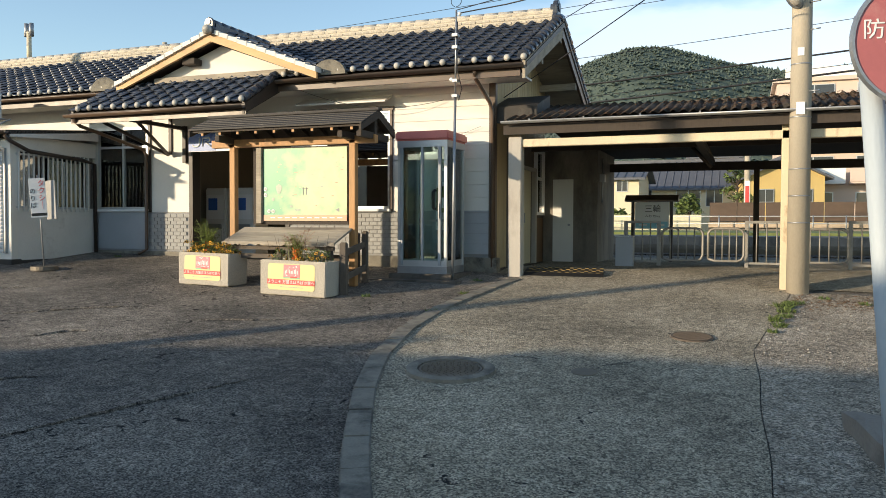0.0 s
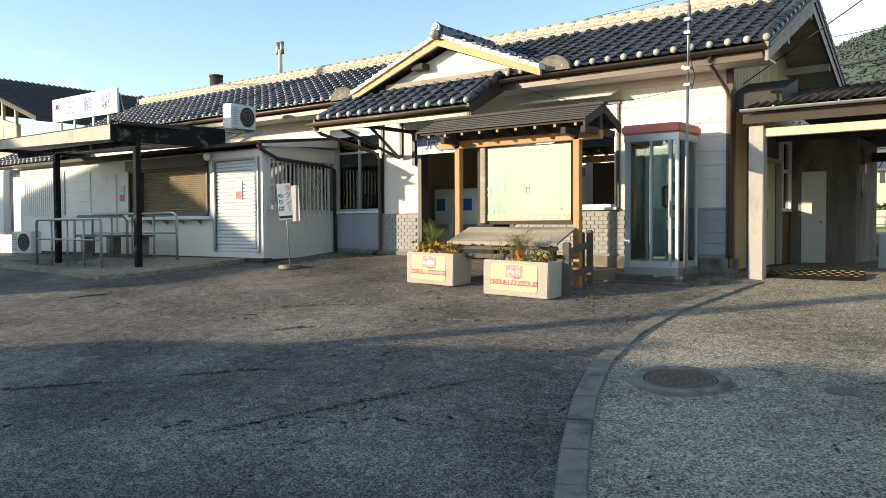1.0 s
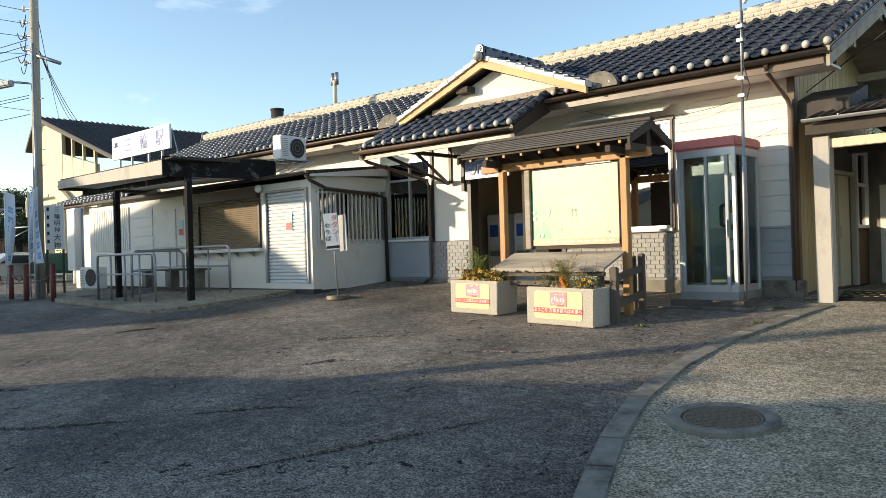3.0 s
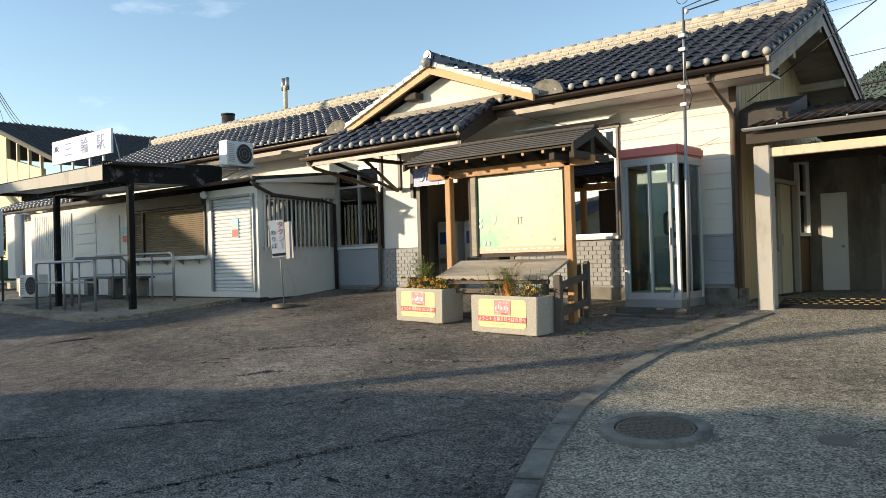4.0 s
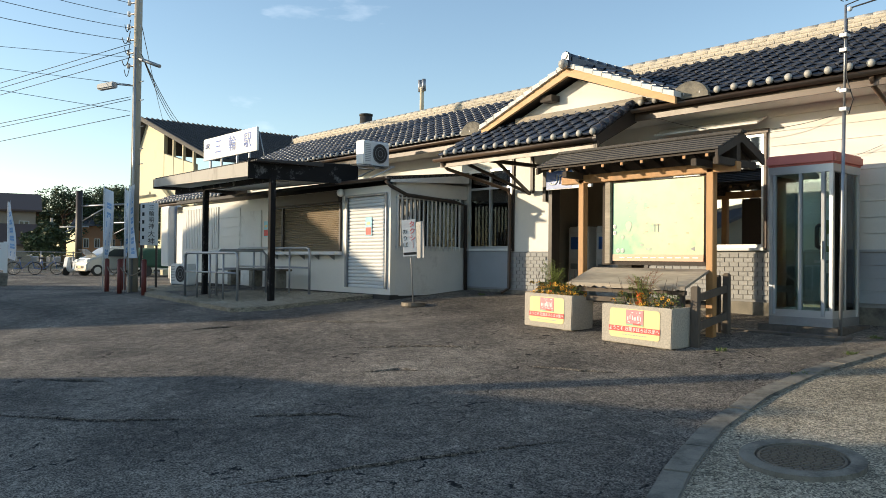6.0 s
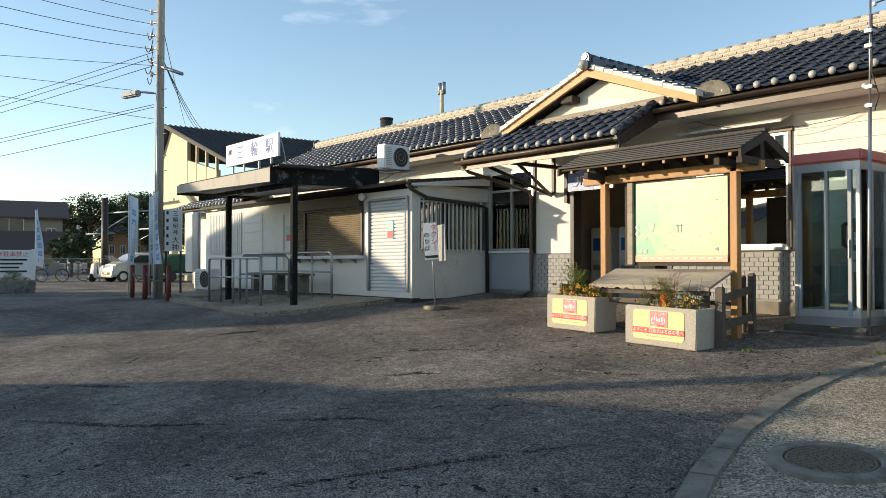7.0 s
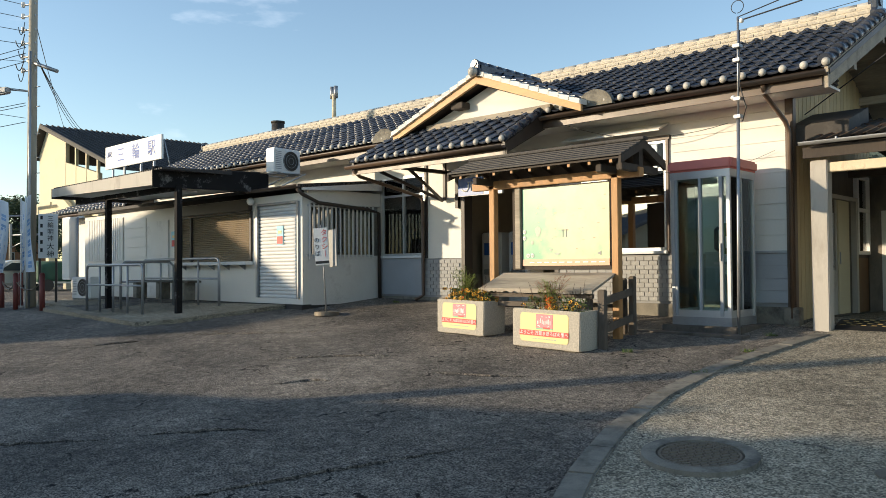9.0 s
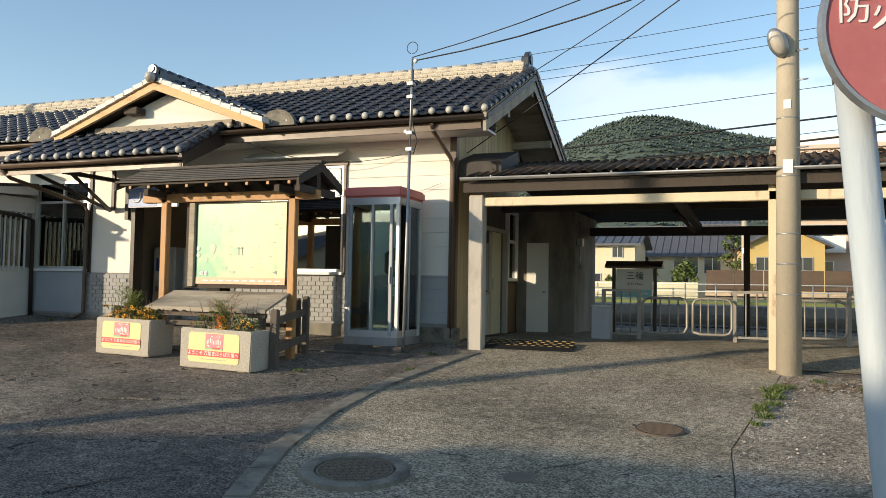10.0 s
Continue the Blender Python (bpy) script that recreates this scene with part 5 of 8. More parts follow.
for x in (-8.33, -6.05, -5.72):
    part("king_post", boxes((x - 0.05, x + 0.05, NRY - 0.05, NRY + 0.05, 2.87, NRZ - 0.05)), WOOD_DARK, nb)
    part("cross_beam", boxes((x - 0.045, x + 0.045, NRY - 0.50, NRY + 0.50, 2.80, 2.90), bev=0.006), WOOD_DARK, nb)
# the map: a framed sheet of pale yellow-green with a few faded marks, and a red-brown strip below
def map_mat():
    """Printed sheet: pale yellow, with soft blotches of green woodland towards one side and the top."""
    m = mat("faded_map", (0.60, 0.63, 0.37), 0.35, vary=0.10, scale=3.2, fine=25, bump=0.0, spec=0.4)
    nt = m.node_tree
    N, L = nt.nodes.new, nt.links.new
    b = nt.nodes["Principled BSDF"]
    src = b.inputs["Base Color"].links[0].from_socket
    tc, sep, nz = N("ShaderNodeTexCoord"), N("ShaderNodeSeparateXYZ"), N("ShaderNodeTexNoise")
    nz.inputs["Scale"].default_value, nz.inputs["Detail"].default_value = 4.5, 8
    L(tc.outputs["Object"], sep.inputs[0])
    L(tc.outputs["Object"], nz.inputs["Vector"])
    left, top = N("ShaderNodeMapRange"), N("ShaderNodeMapRange")
    left.inputs[1].default_value, left.inputs[2].default_value, left.inputs[3].default_value, left.inputs[4].default_value = -7.74, -6.8, 0.55, 0.0
    top.inputs[1].default_value, top.inputs[2].default_value, top.inputs[3].default_value, top.inputs[4].default_value = 2.25, 2.70, 0.0, 0.14
    L(sep.outputs["X"], left.inputs[0])
    L(sep.outputs["Z"], top.inputs[0])
    a1, a2, ramp, mx = N("ShaderNodeMath"), N("ShaderNodeMath"), N("ShaderNodeValToRGB"), N("ShaderNodeMixRGB")
    L(left.outputs[0], a1.inputs[0])
    L(top.outputs[0], a1.inputs[1])
    L(a1.outputs[0], a2.inputs[0])
    L(nz.outputs["Fac"], a2.inputs[1])
    ramp.color_ramp.elements[0].position, ramp.color_ramp.elements[1].position = 0.46, 0.92
    ramp.color_ramp.elements[0].color, ramp.color_ramp.elements[1].color = (0, 0, 0, 1), (0.85, 0.85, 0.85, 1)
    L(a2.outputs[0], ramp.inputs[0])
    L(ramp.outputs[0], mx.inputs[0])
    L(src, mx.inputs[1])
    mx.inputs[2].default_value = (0.14, 0.44, 0.27, 1)
    L(mx.outputs[0], b.inputs["Base Color"])
    return m


MAP_SHEET = map_mat()
MAP_GREEN = mat("map_green", (0.22, 0.48, 0.30), 0.4, vary=0.2, scale=6, fine=30, bump=0.0)
MAP_GREY = mat("map_grey", (0.36, 0.42, 0.33), 0.4, vary=0.25, scale=20, fine=60, bump=0.0)
MAP_TAN = mat("map_tan", (0.66, 0.60, 0.36), 0.4, vary=0.15, scale=20, fine=60, bump=0.0)
MAP_RED = mat("map_strip", (0.62, 0.36, 0.22), 0.4, vary=0.1, scale=6, fine=30, bump=0.0)
part("back_board", boxes((-7.95, -6.15, 10.06, 10.10, 1.44, 2.72)), WOOD_DARK, nb)
mp = part("map_sheet", boxes((-7.74, -6.17, 10.045, 10.058, 1.55, 2.70)), MAP_SHEET, nb, "sun-bleached yellow-green town map")
part("map_strip", boxes((-7.74, -6.17, 10.038, 10.044, 1.50, 1.60)), MAP_RED, nb, "red-brown caption strip")
part("bars", boxes(*[(-7.6 + 0.14 * k, -7.51 + 0.14 * k, 10.034, 10.037, 1.545, 1.56) for k in range(10)]), SIGN_W, nb)
part("side_frame", boxes((-7.86, -7.76, 10.0, 10.06, 1.46, 2.72), bev=0.004), WOOD_GREY, nb)
for (x, z, a, b) in ((-7.44, 2.03, 0.055, 0.08), (-7.55, 1.86, 0.03, 0.03), (-7.08, 1.68, 0.05, 0.02), (-7.2, 1.74, 0.03, 0.02)):
    ring = [(x + a * math.cos(t) * (1 + 0.2 * math.sin(3 * t)), z + b * math.sin(t)) for t in [2 * math.pi * k / 18 for k in range(18)]]
    part("map_patch", prism_bm(ring, 0.003, Matrix.Translation((0, 10.040, 0))), MAP_GREY, mp)
part("map_mark", boxes((-6.98, -6.97, 10.040, 10.044, 1.93, 2.05), (-6.92, -6.91, 10.040, 10.044, 1.93, 2.05), (-7.0, -6.89, 10.040, 10.044, 2.03, 2.04)), GREY_BRICK, mp)
part("map_mark", prism_bm([(-6.38, 1.68), (-6.31, 1.71), (-6.31, 1.65)], 0.003, Matrix.Translation((0, 10.040, 0))), GREY_BRICK, mp)
for k in range(60):
    x, z = random.uniform(-7.5, -6.25), random.uniform(1.68, 2.55)
    part("map_mark", boxes((x, x + random.uniform(0.01, 0.07), 10.0415, 10.044, z, z + random.uniform(0.004, 0.016))), random.choice((MAP_RED, MAP_GREY, MAP_TAN, MAP_TAN, MAP_TAN)), mp)
for rx, z in ((-7.70, 1.93), (-7.70, 2.03), (-7.63, 1.66), (-7.55, 1.66)):
    bm = bmesh.new()
    disc(bm, 0.0, 0.034, 0, 0.004, 16)
    o = part("white_ring", bm, SIGN_W, nb)
    o.matrix_basis = pose(rx, 10.040, z, 90, 0, 0)
    part("ring_mark", boxes((rx - 0.016, rx + 0.016, 10.032, 10.0355, z - 0.016, z + 0.016)), MAP_GREY, nb)
# slanted shelf of weathered planks on legs
SX0, SX1 = -8.10, -6.05
for k in range(3):
    y0, y1 = 9.42 + 0.20 * k, 9.42 + 0.20 * (k + 1) - 0.005
    z0, z1 = 1.135 + 0.076 * k, 1.135 + 0.076 * (k + 1) - 0.002
    part("shelf_plank", prism_bm([(y0, z0), (y1, z1), (y1, z1 + 0.035), (y0, z0 + 0.035)], SX1 - SX0, Matrix.Translation((SX0, 0, 0)) @ YX), WOOD_GREY, nb, "weathered grey plank")
edge = [(SX0, 1.165), (SX1, 1.165)] + [(SX1 - (SX1 - SX0) * k / 60, 1.105 + (0.03 * random.random() if random.random() < 0.3 else 0.006 * random.random())) for k in range(61)]
part("shelf_edge", prism_bm(edge, 0.035, Matrix.Translation((0, 9.385, 0))), WOOD_GREY, nb, "chipped weathered front edge")
part("under_rail", boxes((SX0 + 0.05, SX1 - 0.05, 9.46, 9.52, 1.04, 1.10)), WOOD_OLD, nb)
for x in (-7.98, -7.1, -6.2):
    part("leg", boxes((x - 0.04, x + 0.04, 9.50, 9.58, ground_z(x, 9.5) - 0.1, 1.14)), WOOD_OLD, nb)
part("lower_rail", boxes((-8.26, -6.12, 10.0, 10.06, 0.85, 0.95)), WOOD_OLD, nb)
part("lower_rail", boxes((-8.0, -6.15, 9.52, 9.56, 0.90, 0.97)), WOOD_OLD, nb)

# the side turned from the sun has its shade in the dark timber colour
wf = thing("wooden_rail", pose(0, 0, 0), "short weathered grey-brown wooden fence beside the map board", "fence")
RA, RB = Vector((-5.815, 9.27, 0)), Vector((-6.03, 10.42, 0))
for x, y, h, w in ((RA.x, RA.y, 0.78, 0.055), (RB.x, RB.y, 0.84, 0.045), (-6.20, 10.46, 0.80, 0.045)):
    g0 = ground_z(x, y)
    part("post", boxes((x - w, x + w, y - 0.04, y + 0.04, g0 - 0.1, g0 + h), (x - w * 0.8, x + w * 0.8, y - 0.03, y + 0.03, g0 + h, g0 + h + 0.012), bev=0.008), WOOD_OLD, wf)
for z in (0.20, 0.58):
    n_ = Vector((RB.y - RA.y, RA.x - RB.x, 0)).normalized() * 0.018
    za, zb = ground_z(RA.x, RA.y) + z, ground_z(RB.x, RB.y) + z
    bm = bmesh.new()
    v = [bm.verts.new((p.x + sd * n_.x, p.y + sd * n_.y, zz + dz)) for p, zz in ((RA, za), (RB, zb)) for sd, dz in ((-1, 0), (1, 0), (1, 0.10), (-1, 0.10))]
    for f in ((0, 1, 2, 3), (7, 6, 5, 4), (0, 4, 5, 1), (1, 5, 6, 2), (2, 6, 7, 3), (3, 7, 4, 0)):
        bm.faces.new([v[k] for k in f])
    part("rail", bm, WOOD_OLD, wf)

# ---- telephone booth ----
BX0, BX1, BY0, BY1, BZ0, BZ1 = -5.72, -4.82, 11.03, 11.90, 0.74, 2.84
booth = thing("telephone_booth", pose(0, 0, 0), "glass telephone booth with aluminium frame and faded red cap", "telephone booth")
DARK_STONE = mat("dark_stained_stone", (0.115, 0.10, 0.085), 0.9, vary=0.35, scale=5, fine=60, bump=0.5, dirt=(0.05, 0.045, 0.035), dirt_at=0.55)
part("plinth", boxes((BX0 - 0.12, BX1 + 0.12, BY0 - 0.10, BY1 + 0.08, 0.30, 0.62), bev=0.01), DARK_STONE, booth, "stained concrete base")
part("step", boxes((BX0 - 0.45, BX1 + 0.30, BY0 - 0.34, BY0 - 0.10, 0.30, 0.53), bev=0.01), DARK_STONE, booth)
part("base_frame", boxes((BX0, BX1, BY0, BY1, 0.62, BZ0)), STEEL, booth)
for x in (BX0, BX1 - 0.055):
    for y in (BY0, BY1 - 0.055):
        part("corner_post", boxes((x, x + 0.055, y, y + 0.055, BZ0, BZ1), bev=0.006), ALU, booth)
part("cap", boxes((BX0 - 0.04, BX1 + 0.04, BY0 - 0.04, BY1 + 0.04, BZ1 + 0.02, BZ1 + 0.18), bev=0.03), RED_CAP, booth, "faded red plastic cap")
part("head_frame", boxes((BX0 - 0.005, BX1 + 0.005, BY0 - 0.005, BY1 + 0.005, BZ1 - 0.09, BZ1 + 0.02)), ALU, booth)
for n_, (x0, x1, y0, y1) in {"front": (BX0 + 0.055, BX1 - 0.055, BY0 + 0.02, BY0 + 0.03), "rear": (BX0 + 0.055, BX1 - 0.055, BY1 - 0.03, BY1 - 0.02), "left": (BX0 + 0.02, BX0 + 0.03, BY0 + 0.055, BY1 - 0.055), "right": (BX1 - 0.03, BX1 - 0.02, BY0 + 0.055, BY1 - 0.055)}.items():
    part("glass", boxes((x0, x1, y0, y1, BZ0 + 0.10, BZ1 - 0.09)), BOOTH_GLASS, booth, "greenish tinted glass")
    part("bottom_rail", boxes((x0, x1, y0 - 0.012, y1 + 0.012, BZ0, BZ0 + 0.10)), ALU, booth)
xm = (BX0 + BX1) / 2
part("door_stile", boxes((BX1 - 0.16, BX1 - 0.11, BY0 - 0.008, BY0 + 0.045, BZ0 + 0.02, BZ1 - 0.09), bev=0.004), GREY_SIDING, booth)
part("door_stile", boxes((BX0 + 0.055, BX0 + 0.095, BY0 - 0.008, BY0 + 0.045, BZ0 + 0.02, BZ1 - 0.09), bev=0.004), GREY_SIDING, booth)
part("fold_bar", boxes((xm - 0.02, xm + 0.02, BY0 - 0.004, BY0 + 0.05, BZ0 + 0.1, BZ1 - 0.09)), GREY_SIDING, booth)
part("fold_bar", boxes((BX1 - 0.045, BX1 - 0.012, (BY0 + BY1) / 2 - 0.02, (BY0 + BY1) / 2 + 0.02, BZ0 + 0.1, BZ1 - 0.09)), ALU, booth)
part("shelf", boxes((BX1 - 0.48, BX1 - 0.07, BY1 - 0.38, BY1 - 0.05, 1.50, 1.54), bev=0.008), STEEL, booth)
tele = part("telephone", boxes((BX1 - 0.44, BX1 - 0.16, BY1 - 0.26, BY1 - 0.06, 1.66, 2.12), bev=0.03), LEAF, booth, "green public telephone")
part("keypad", boxes((BX1 - 0.34, BX1 - 0.22, BY1 - 0.272, BY1 - 0.26, 1.74, 1.92)), SIGN_W, tele)
bm = bmesh.new()
tube(bm, [(BX1 - 0.48, BY1 - 0.2, 1.72), (BX1 - 0.49, BY1 - 0.26, 1.74), (BX1 - 0.49, BY1 - 0.26, 2.02), (BX1 - 0.48, BY1 - 0.2, 2.05)], 0.03)
part("handset", bm, BLACK, tele)
part("back_panel", boxes((BX1 - 0.52, BX1 - 0.06, BY1 - 0.052, BY1 - 0.034, 1.35, 2.45)), SIGN_W, booth)
part("bars", boxes((BX1 - 0.4, BX1 - 0.2, BY1 - 0.056, BY1 - 0.053, 2.2, 2.4)), GREY_SIDING, booth)
part("directory", boxes((BX1 - 0.40, BX1 - 0.14, BY1 - 0.36, BY1 - 0.14, 1.54, 1.58), bev=0.004), SIGN_W, booth)
part("handle", boxes((BX1 - 0.145, BX1 - 0.125, BY0 - 0.045, BY0 - 0.008, 1.55, 1.80), bev=0.004), STEEL, booth)

mast = thing("service_mast", pose(-4.70, 10.98, ground_z(-4.7, 10.98)), "slim galvanised service mast carrying overhead lines to the eave", "mast")
part("pole", rods(((0, 0, -0.1), (0, 0.10, 3.1), 0.024), ((0, 0.10, 3.1), (0, 0.14, 4.50), 0.016)), STEEL, mast)
for z in (3.05, 3.3, 3.85, 4.05):
    part("clamp", boxes((-0.05, 0.05, 0.05, 0.18, z, z + 0.05), bev=0.005), STEEL, mast)
for z in (3.35, 4.42):
    bm = bmesh.new()
    bmesh.ops.create_uvsphere(bm, u_segments=10, v_segments=6, radius=0.035)
    o = part("insulator", bm, SIGN_W, mast, smooth=True)
    o.location = (-0.07 if z < 4 else 0.07, 0.1, z)
bm = bmesh.new()
tube(bm, [(0.0 + 0.09 * math.sin(k / 14 * 6.0), 0.13, 4.55 + 0.09 - 0.09 * math.cos(k / 14 * 6.0)) for k in range(15)], 0.006, 5)
tube(bm, [(0.03, 0.12, 4.3), (0.03, 0.10, 3.5), (0.10, 0.14, 3.2), (0.06, 0.1, 3.0)], 0.008, 5)
part("cable_loop", bm, CABLE, mast)

# ---- planters ----
def leaf_clump(bm, rng, n, rx, ry, h, leaf, z0, spread=1.0):
    """Many small pointed leaves on thin stems."""
    for _ in range(n):
        a, r = rng.uniform(0, 6.283), math.sqrt(rng.random())
        z = z0 + h * rng.random() ** 0.8
        k = 1 - 0.55 * max(0.0, (z - z0) / h)
        p = Vector((rx * r * math.cos(a) * k * spread, ry * r * math.sin(a) * k * spread, z))
        d = Vector((rng.uniform(-1, 1), rng.uniform(-1, 1), rng.uniform(-0.3, 0.9))).normalized()
        s = d.cross(Vector((rng.uniform(-1, 1), rng.uniform(-1, 1), rng.uniform(-1, 1)))).normalized()
        ln = leaf * rng.uniform(0.6, 1.3)
        v = [bm.verts.new(q) for q in (p, p + d * ln * 0.5 + s * ln * 0.2, p + d * ln, p + d * ln * 0.5 - s * ln * 0.2)]
        bm.faces.new(v)


def petals(bm, p, r, rng):
    tilt = pose(0, 0, 0, rng.uniform(20, 90), rng.uniform(-40, 40), rng.uniform(0, 360))
    n = 7
    for k in range(n):
        a0, a1, am = 2 * math.pi * k / n - 0.3, 2 * math.pi * k / n + 0.3, 2 * math.pi * k / n
        q = [Vector(p) + tilt @ Vector(v) for v in ((0, 0, 0), (r * 0.7 * math.cos(a0), r * 0.7 * math.sin(a0), r * 0.15), (r * math.cos(am), r * math.sin(am), r * 0.1), (r * 0.7 * math.cos(a1), r * 0.7 * math.sin(a1), r * 0.15))]
        bm.faces.new([bm.verts.new(v) for v in q])


def spray(bm, rng, foot, height, bare):
    """One arching stem with fine side twigs of narrow leaflets, bare in its lower part."""
    a, lean = rng.uniform(0, 6.283), rng.uniform(0.15, 0.55) * height
    p = Vector(foot)
    pts = [p + Vector((math.cos(a) * lean * f * f, math.sin(a) * lean * 0.7 * f * f, height * (f - 0.12 * f * f))) for f in (0, 0.25, 0.5, 0.75, 1.0)]
    for q0, q1 in zip(pts, pts[1:]):
        rod(bm, q0, q1, 0.0028, 0.0022, 3, cap=False)
    for _ in range(11):
        f = rng.uniform(bare, 1.0) * 3.999
        k = int(f)
        o = pts[k].lerp(pts[k + 1], f - k)
        b = rng.uniform(0, 6.283)
        d = Vector((math.cos(b), math.sin(b), rng.uniform(0.0, 0.7))).normalized()
        ln = rng.uniform(0.04, 0.10)
        sd = d.cross(Vector((0, 0, 1))).normalized()
        for j in range(5):
            c = o + d * ln * (j + 1) / 5
            for g in (-1, 1):
                e = (d * 0.6 + sd * g + Vector((0, 0, rng.uniform(-0.3, 0.3)))).normalized() * rng.uniform(0.016, 0.028)
                n_ = e.cross(Vector((rng.uniform(-0.4, 0.4), rng.uniform(-0.4, 0.4), 1))).normalized() * 0.0045
                bm.faces.new([bm.verts.new(v) for v in (c, c + e * 0.5 + n_, c + e, c + e * 0.5 - n_)])


def planter(x, y, w, seed, label, orange):
    """A trough of exposed aggregate with a yellow panel, soil and flowering plants."""
    rng = random.Random(seed)
    g0 = ground_z(x + w / 2, y + 0.3)
    sl = math.degrees(math.atan((ground_z(x + w, y) - ground_z(x, y)) / w))
    t = thing("planter", pose(x, y, ground_z(x, y) + 0.02, 0, -sl, -1.0), label, "planter", "planters before the map board")
    d, h, th = 0.50, 0.52, 0.055
    bm = bmesh.new()
    outer_b, outer_t = [(0.006, 0.004), (w - 0.006, 0.004), (w - 0.006, d - 0.004), (0.006, d - 0.004)], [(0, 0), (w, 0), (w, d), (0, d)]
    inner_t, inner_b = [(th, th), (w - th, th), (w - th, d - th), (th, d - th)], [(th + 0.01, th + 0.01), (w - th - 0.01, th + 0.01), (w - th - 0.01, d - th - 0.01), (th + 0.01, d - th - 0.01)]
    rings = [[bm.verts.new((px, py, z)) for px, py in ring] for ring, z in ((outer_b, 0.0), (outer_t, h), (inner_t, h), (inner_b, h - 0.12))]
    for a, b in zip(rings, rings[1:]):
        for k in range(4):
            bm.faces.new((a[k], a[(k + 1) % 4], b[(k + 1) % 4], b[k]))
    bm.faces.new(rings[0][::-1])
    bmesh.ops.bevel(bm, geom=[e for e in bm.edges if all(v.co.z > h - 0.01 or v.co.z < 0.01 or True for v in e.verts)][:24], offset=0.012, segments=2, affect="EDGES")
    part("trough", bm, PLANTER, t, "pale exposed-aggregate concrete trough")
    for px in (0.12, w - 0.24):
        part("foot", boxes((px, px + 0.12, 0.05, d - 0.05, -0.05, 0.02)), CURB, t)
    bm = boxes((th, w - th, th, d - th, h - 0.13, h - 0.05))
    part("soil", bm, SOIL, t)
    p0, p1 = w * 0.13, w * 0.84
    pan = part("panel", prism_bm([(p0, 0.11), (p0 + 0.03, 0.08), (p1 - 0.03, 0.08), (p1, 0.11), (p1, 0.44), (p1 - 0.03, 0.47), (p0 + 0.03, 0.47), (p0, 0.44)], 0.012, Matrix.Translation((0, -0.004, 0))), YELLOW, t, "pale yellow welcome panel")
    cx = (p0 + p1) / 2 + 0.01
    pk = part("picture", boxes((cx - 0.14, cx + 0.14, -0.0085, -0.0045, 0.255, 0.46)), PINK, pan, "pink printed motif")
    for k in range(9):
        px, pz = cx - 0.115 + 0.026 * k, 0.33 + rng.uniform(-0.012, 0.012)
        part("stroke", boxes((px, px + rng.uniform(0.007, 0.016), -0.0105, -0.009, pz, pz + rng.uniform(0.04, 0.075))), SIGN_W, pan)
    for k in range(10):
        px, pz = cx + rng.uniform(-0.12, 0.10), rng.choice((0.29, 0.30, 0.42, 0.435))
        part("stroke", boxes((px, px + rng.uniform(0.01, 0.03), -0.0105, -0.009, pz, pz + 0.008)), SIGN_W, pan)
    part("picture_base", boxes((cx - 0.14, cx + 0.14, -0.0105, -0.009, 0.255, 0.272)), MAP_GREEN, pan)
    part("picture_base", boxes((cx - 0.02, cx + 0.10, -0.0125, -0.011, 0.262, 0.284)), REDP, pan)
    part("red_band", boxes((p0 - 0.008, p1 + 0.004, -0.0085, -0.0045, 0.160, 0.235)), REDP, pan, "red band")
    lettering("lettering", "ようこそ 万葉まほろばの里へ", (p1 - p0) / 13.2, SIGN_W, pan, pose((p0 + p1) / 2, -0.0105, 0.197), extrude=0.001)
    for k in range(9):
        part("text_bar", boxes((cx - 0.20 + 0.045 * k, cx - 0.165 + 0.045 * k, -0.0065, -0.0045, 0.118, 0.130)), MAP_GREY, pan)
    bm = bmesh.new()
    for _ in range(26):
        px, py = rng.uniform(0.12, w - 0.12), rng.uniform(0.12, d - 0.12)
        rod(bm, (px, py, h - 0.06), (px + rng.uniform(-0.12, 0.12), py + rng.uniform(-0.12, 0.10), h + rng.uniform(0.1, 0.42)), 0.004, 0.002, 4, cap=False)
    tagged(part("stems", bm, BARK, t), kind="stuff")
    bm = bmesh.new()
    tall = w * (0.42 if orange else 0.40)
    for cxp, n, rx, hh in ((tall, 260, 0.22, 0.26), (w * 0.68, 520, 0.24, 0.22), (w * 0.18, 320, 0.16, 0.20), (w * 0.88, 180, 0.10, 0.20)):
        b2 = bmesh.new()
        leaf_clump(b2, rng, n if not orange else int(n * 0.62), rx, 0.17, hh, 0.042, 0)
        bmesh.ops.translate(b2, vec=(cxp, d * 0.5, h - 0.05), verts=b2.verts[:])
        me = bpy.data.meshes.new("t")
        b2.to_mesh(me)
        b2.free()
        bm.from_mesh(me)
        bpy.data.meshes.remove(me)
    tagged(part("foliage", bm, LEAF, t, "loose green leaves"), kind="stuff")
    for name, tone, n, top in (("green_sprays", LEAF_LIGHT, 24, 0.54), ("tip_sprays", LEAF_RED if orange else LEAF_LIGHT, 16, 0.66)):
        bm = bmesh.new()
        for _ in range(n):
            spray(bm, rng, (tall + rng.gauss(0, 0.05), d * 0.5 + rng.uniform(-0.08, 0.08), h - 0.05), rng.uniform(0.6, 1.0) * top, 0.5 if name == "tip_sprays" else 0.25)
        tagged(part(name, bm, tone, t), kind="stuff")
    bm, bo, bc = bmesh.new(), bmesh.new(), bmesh.new()
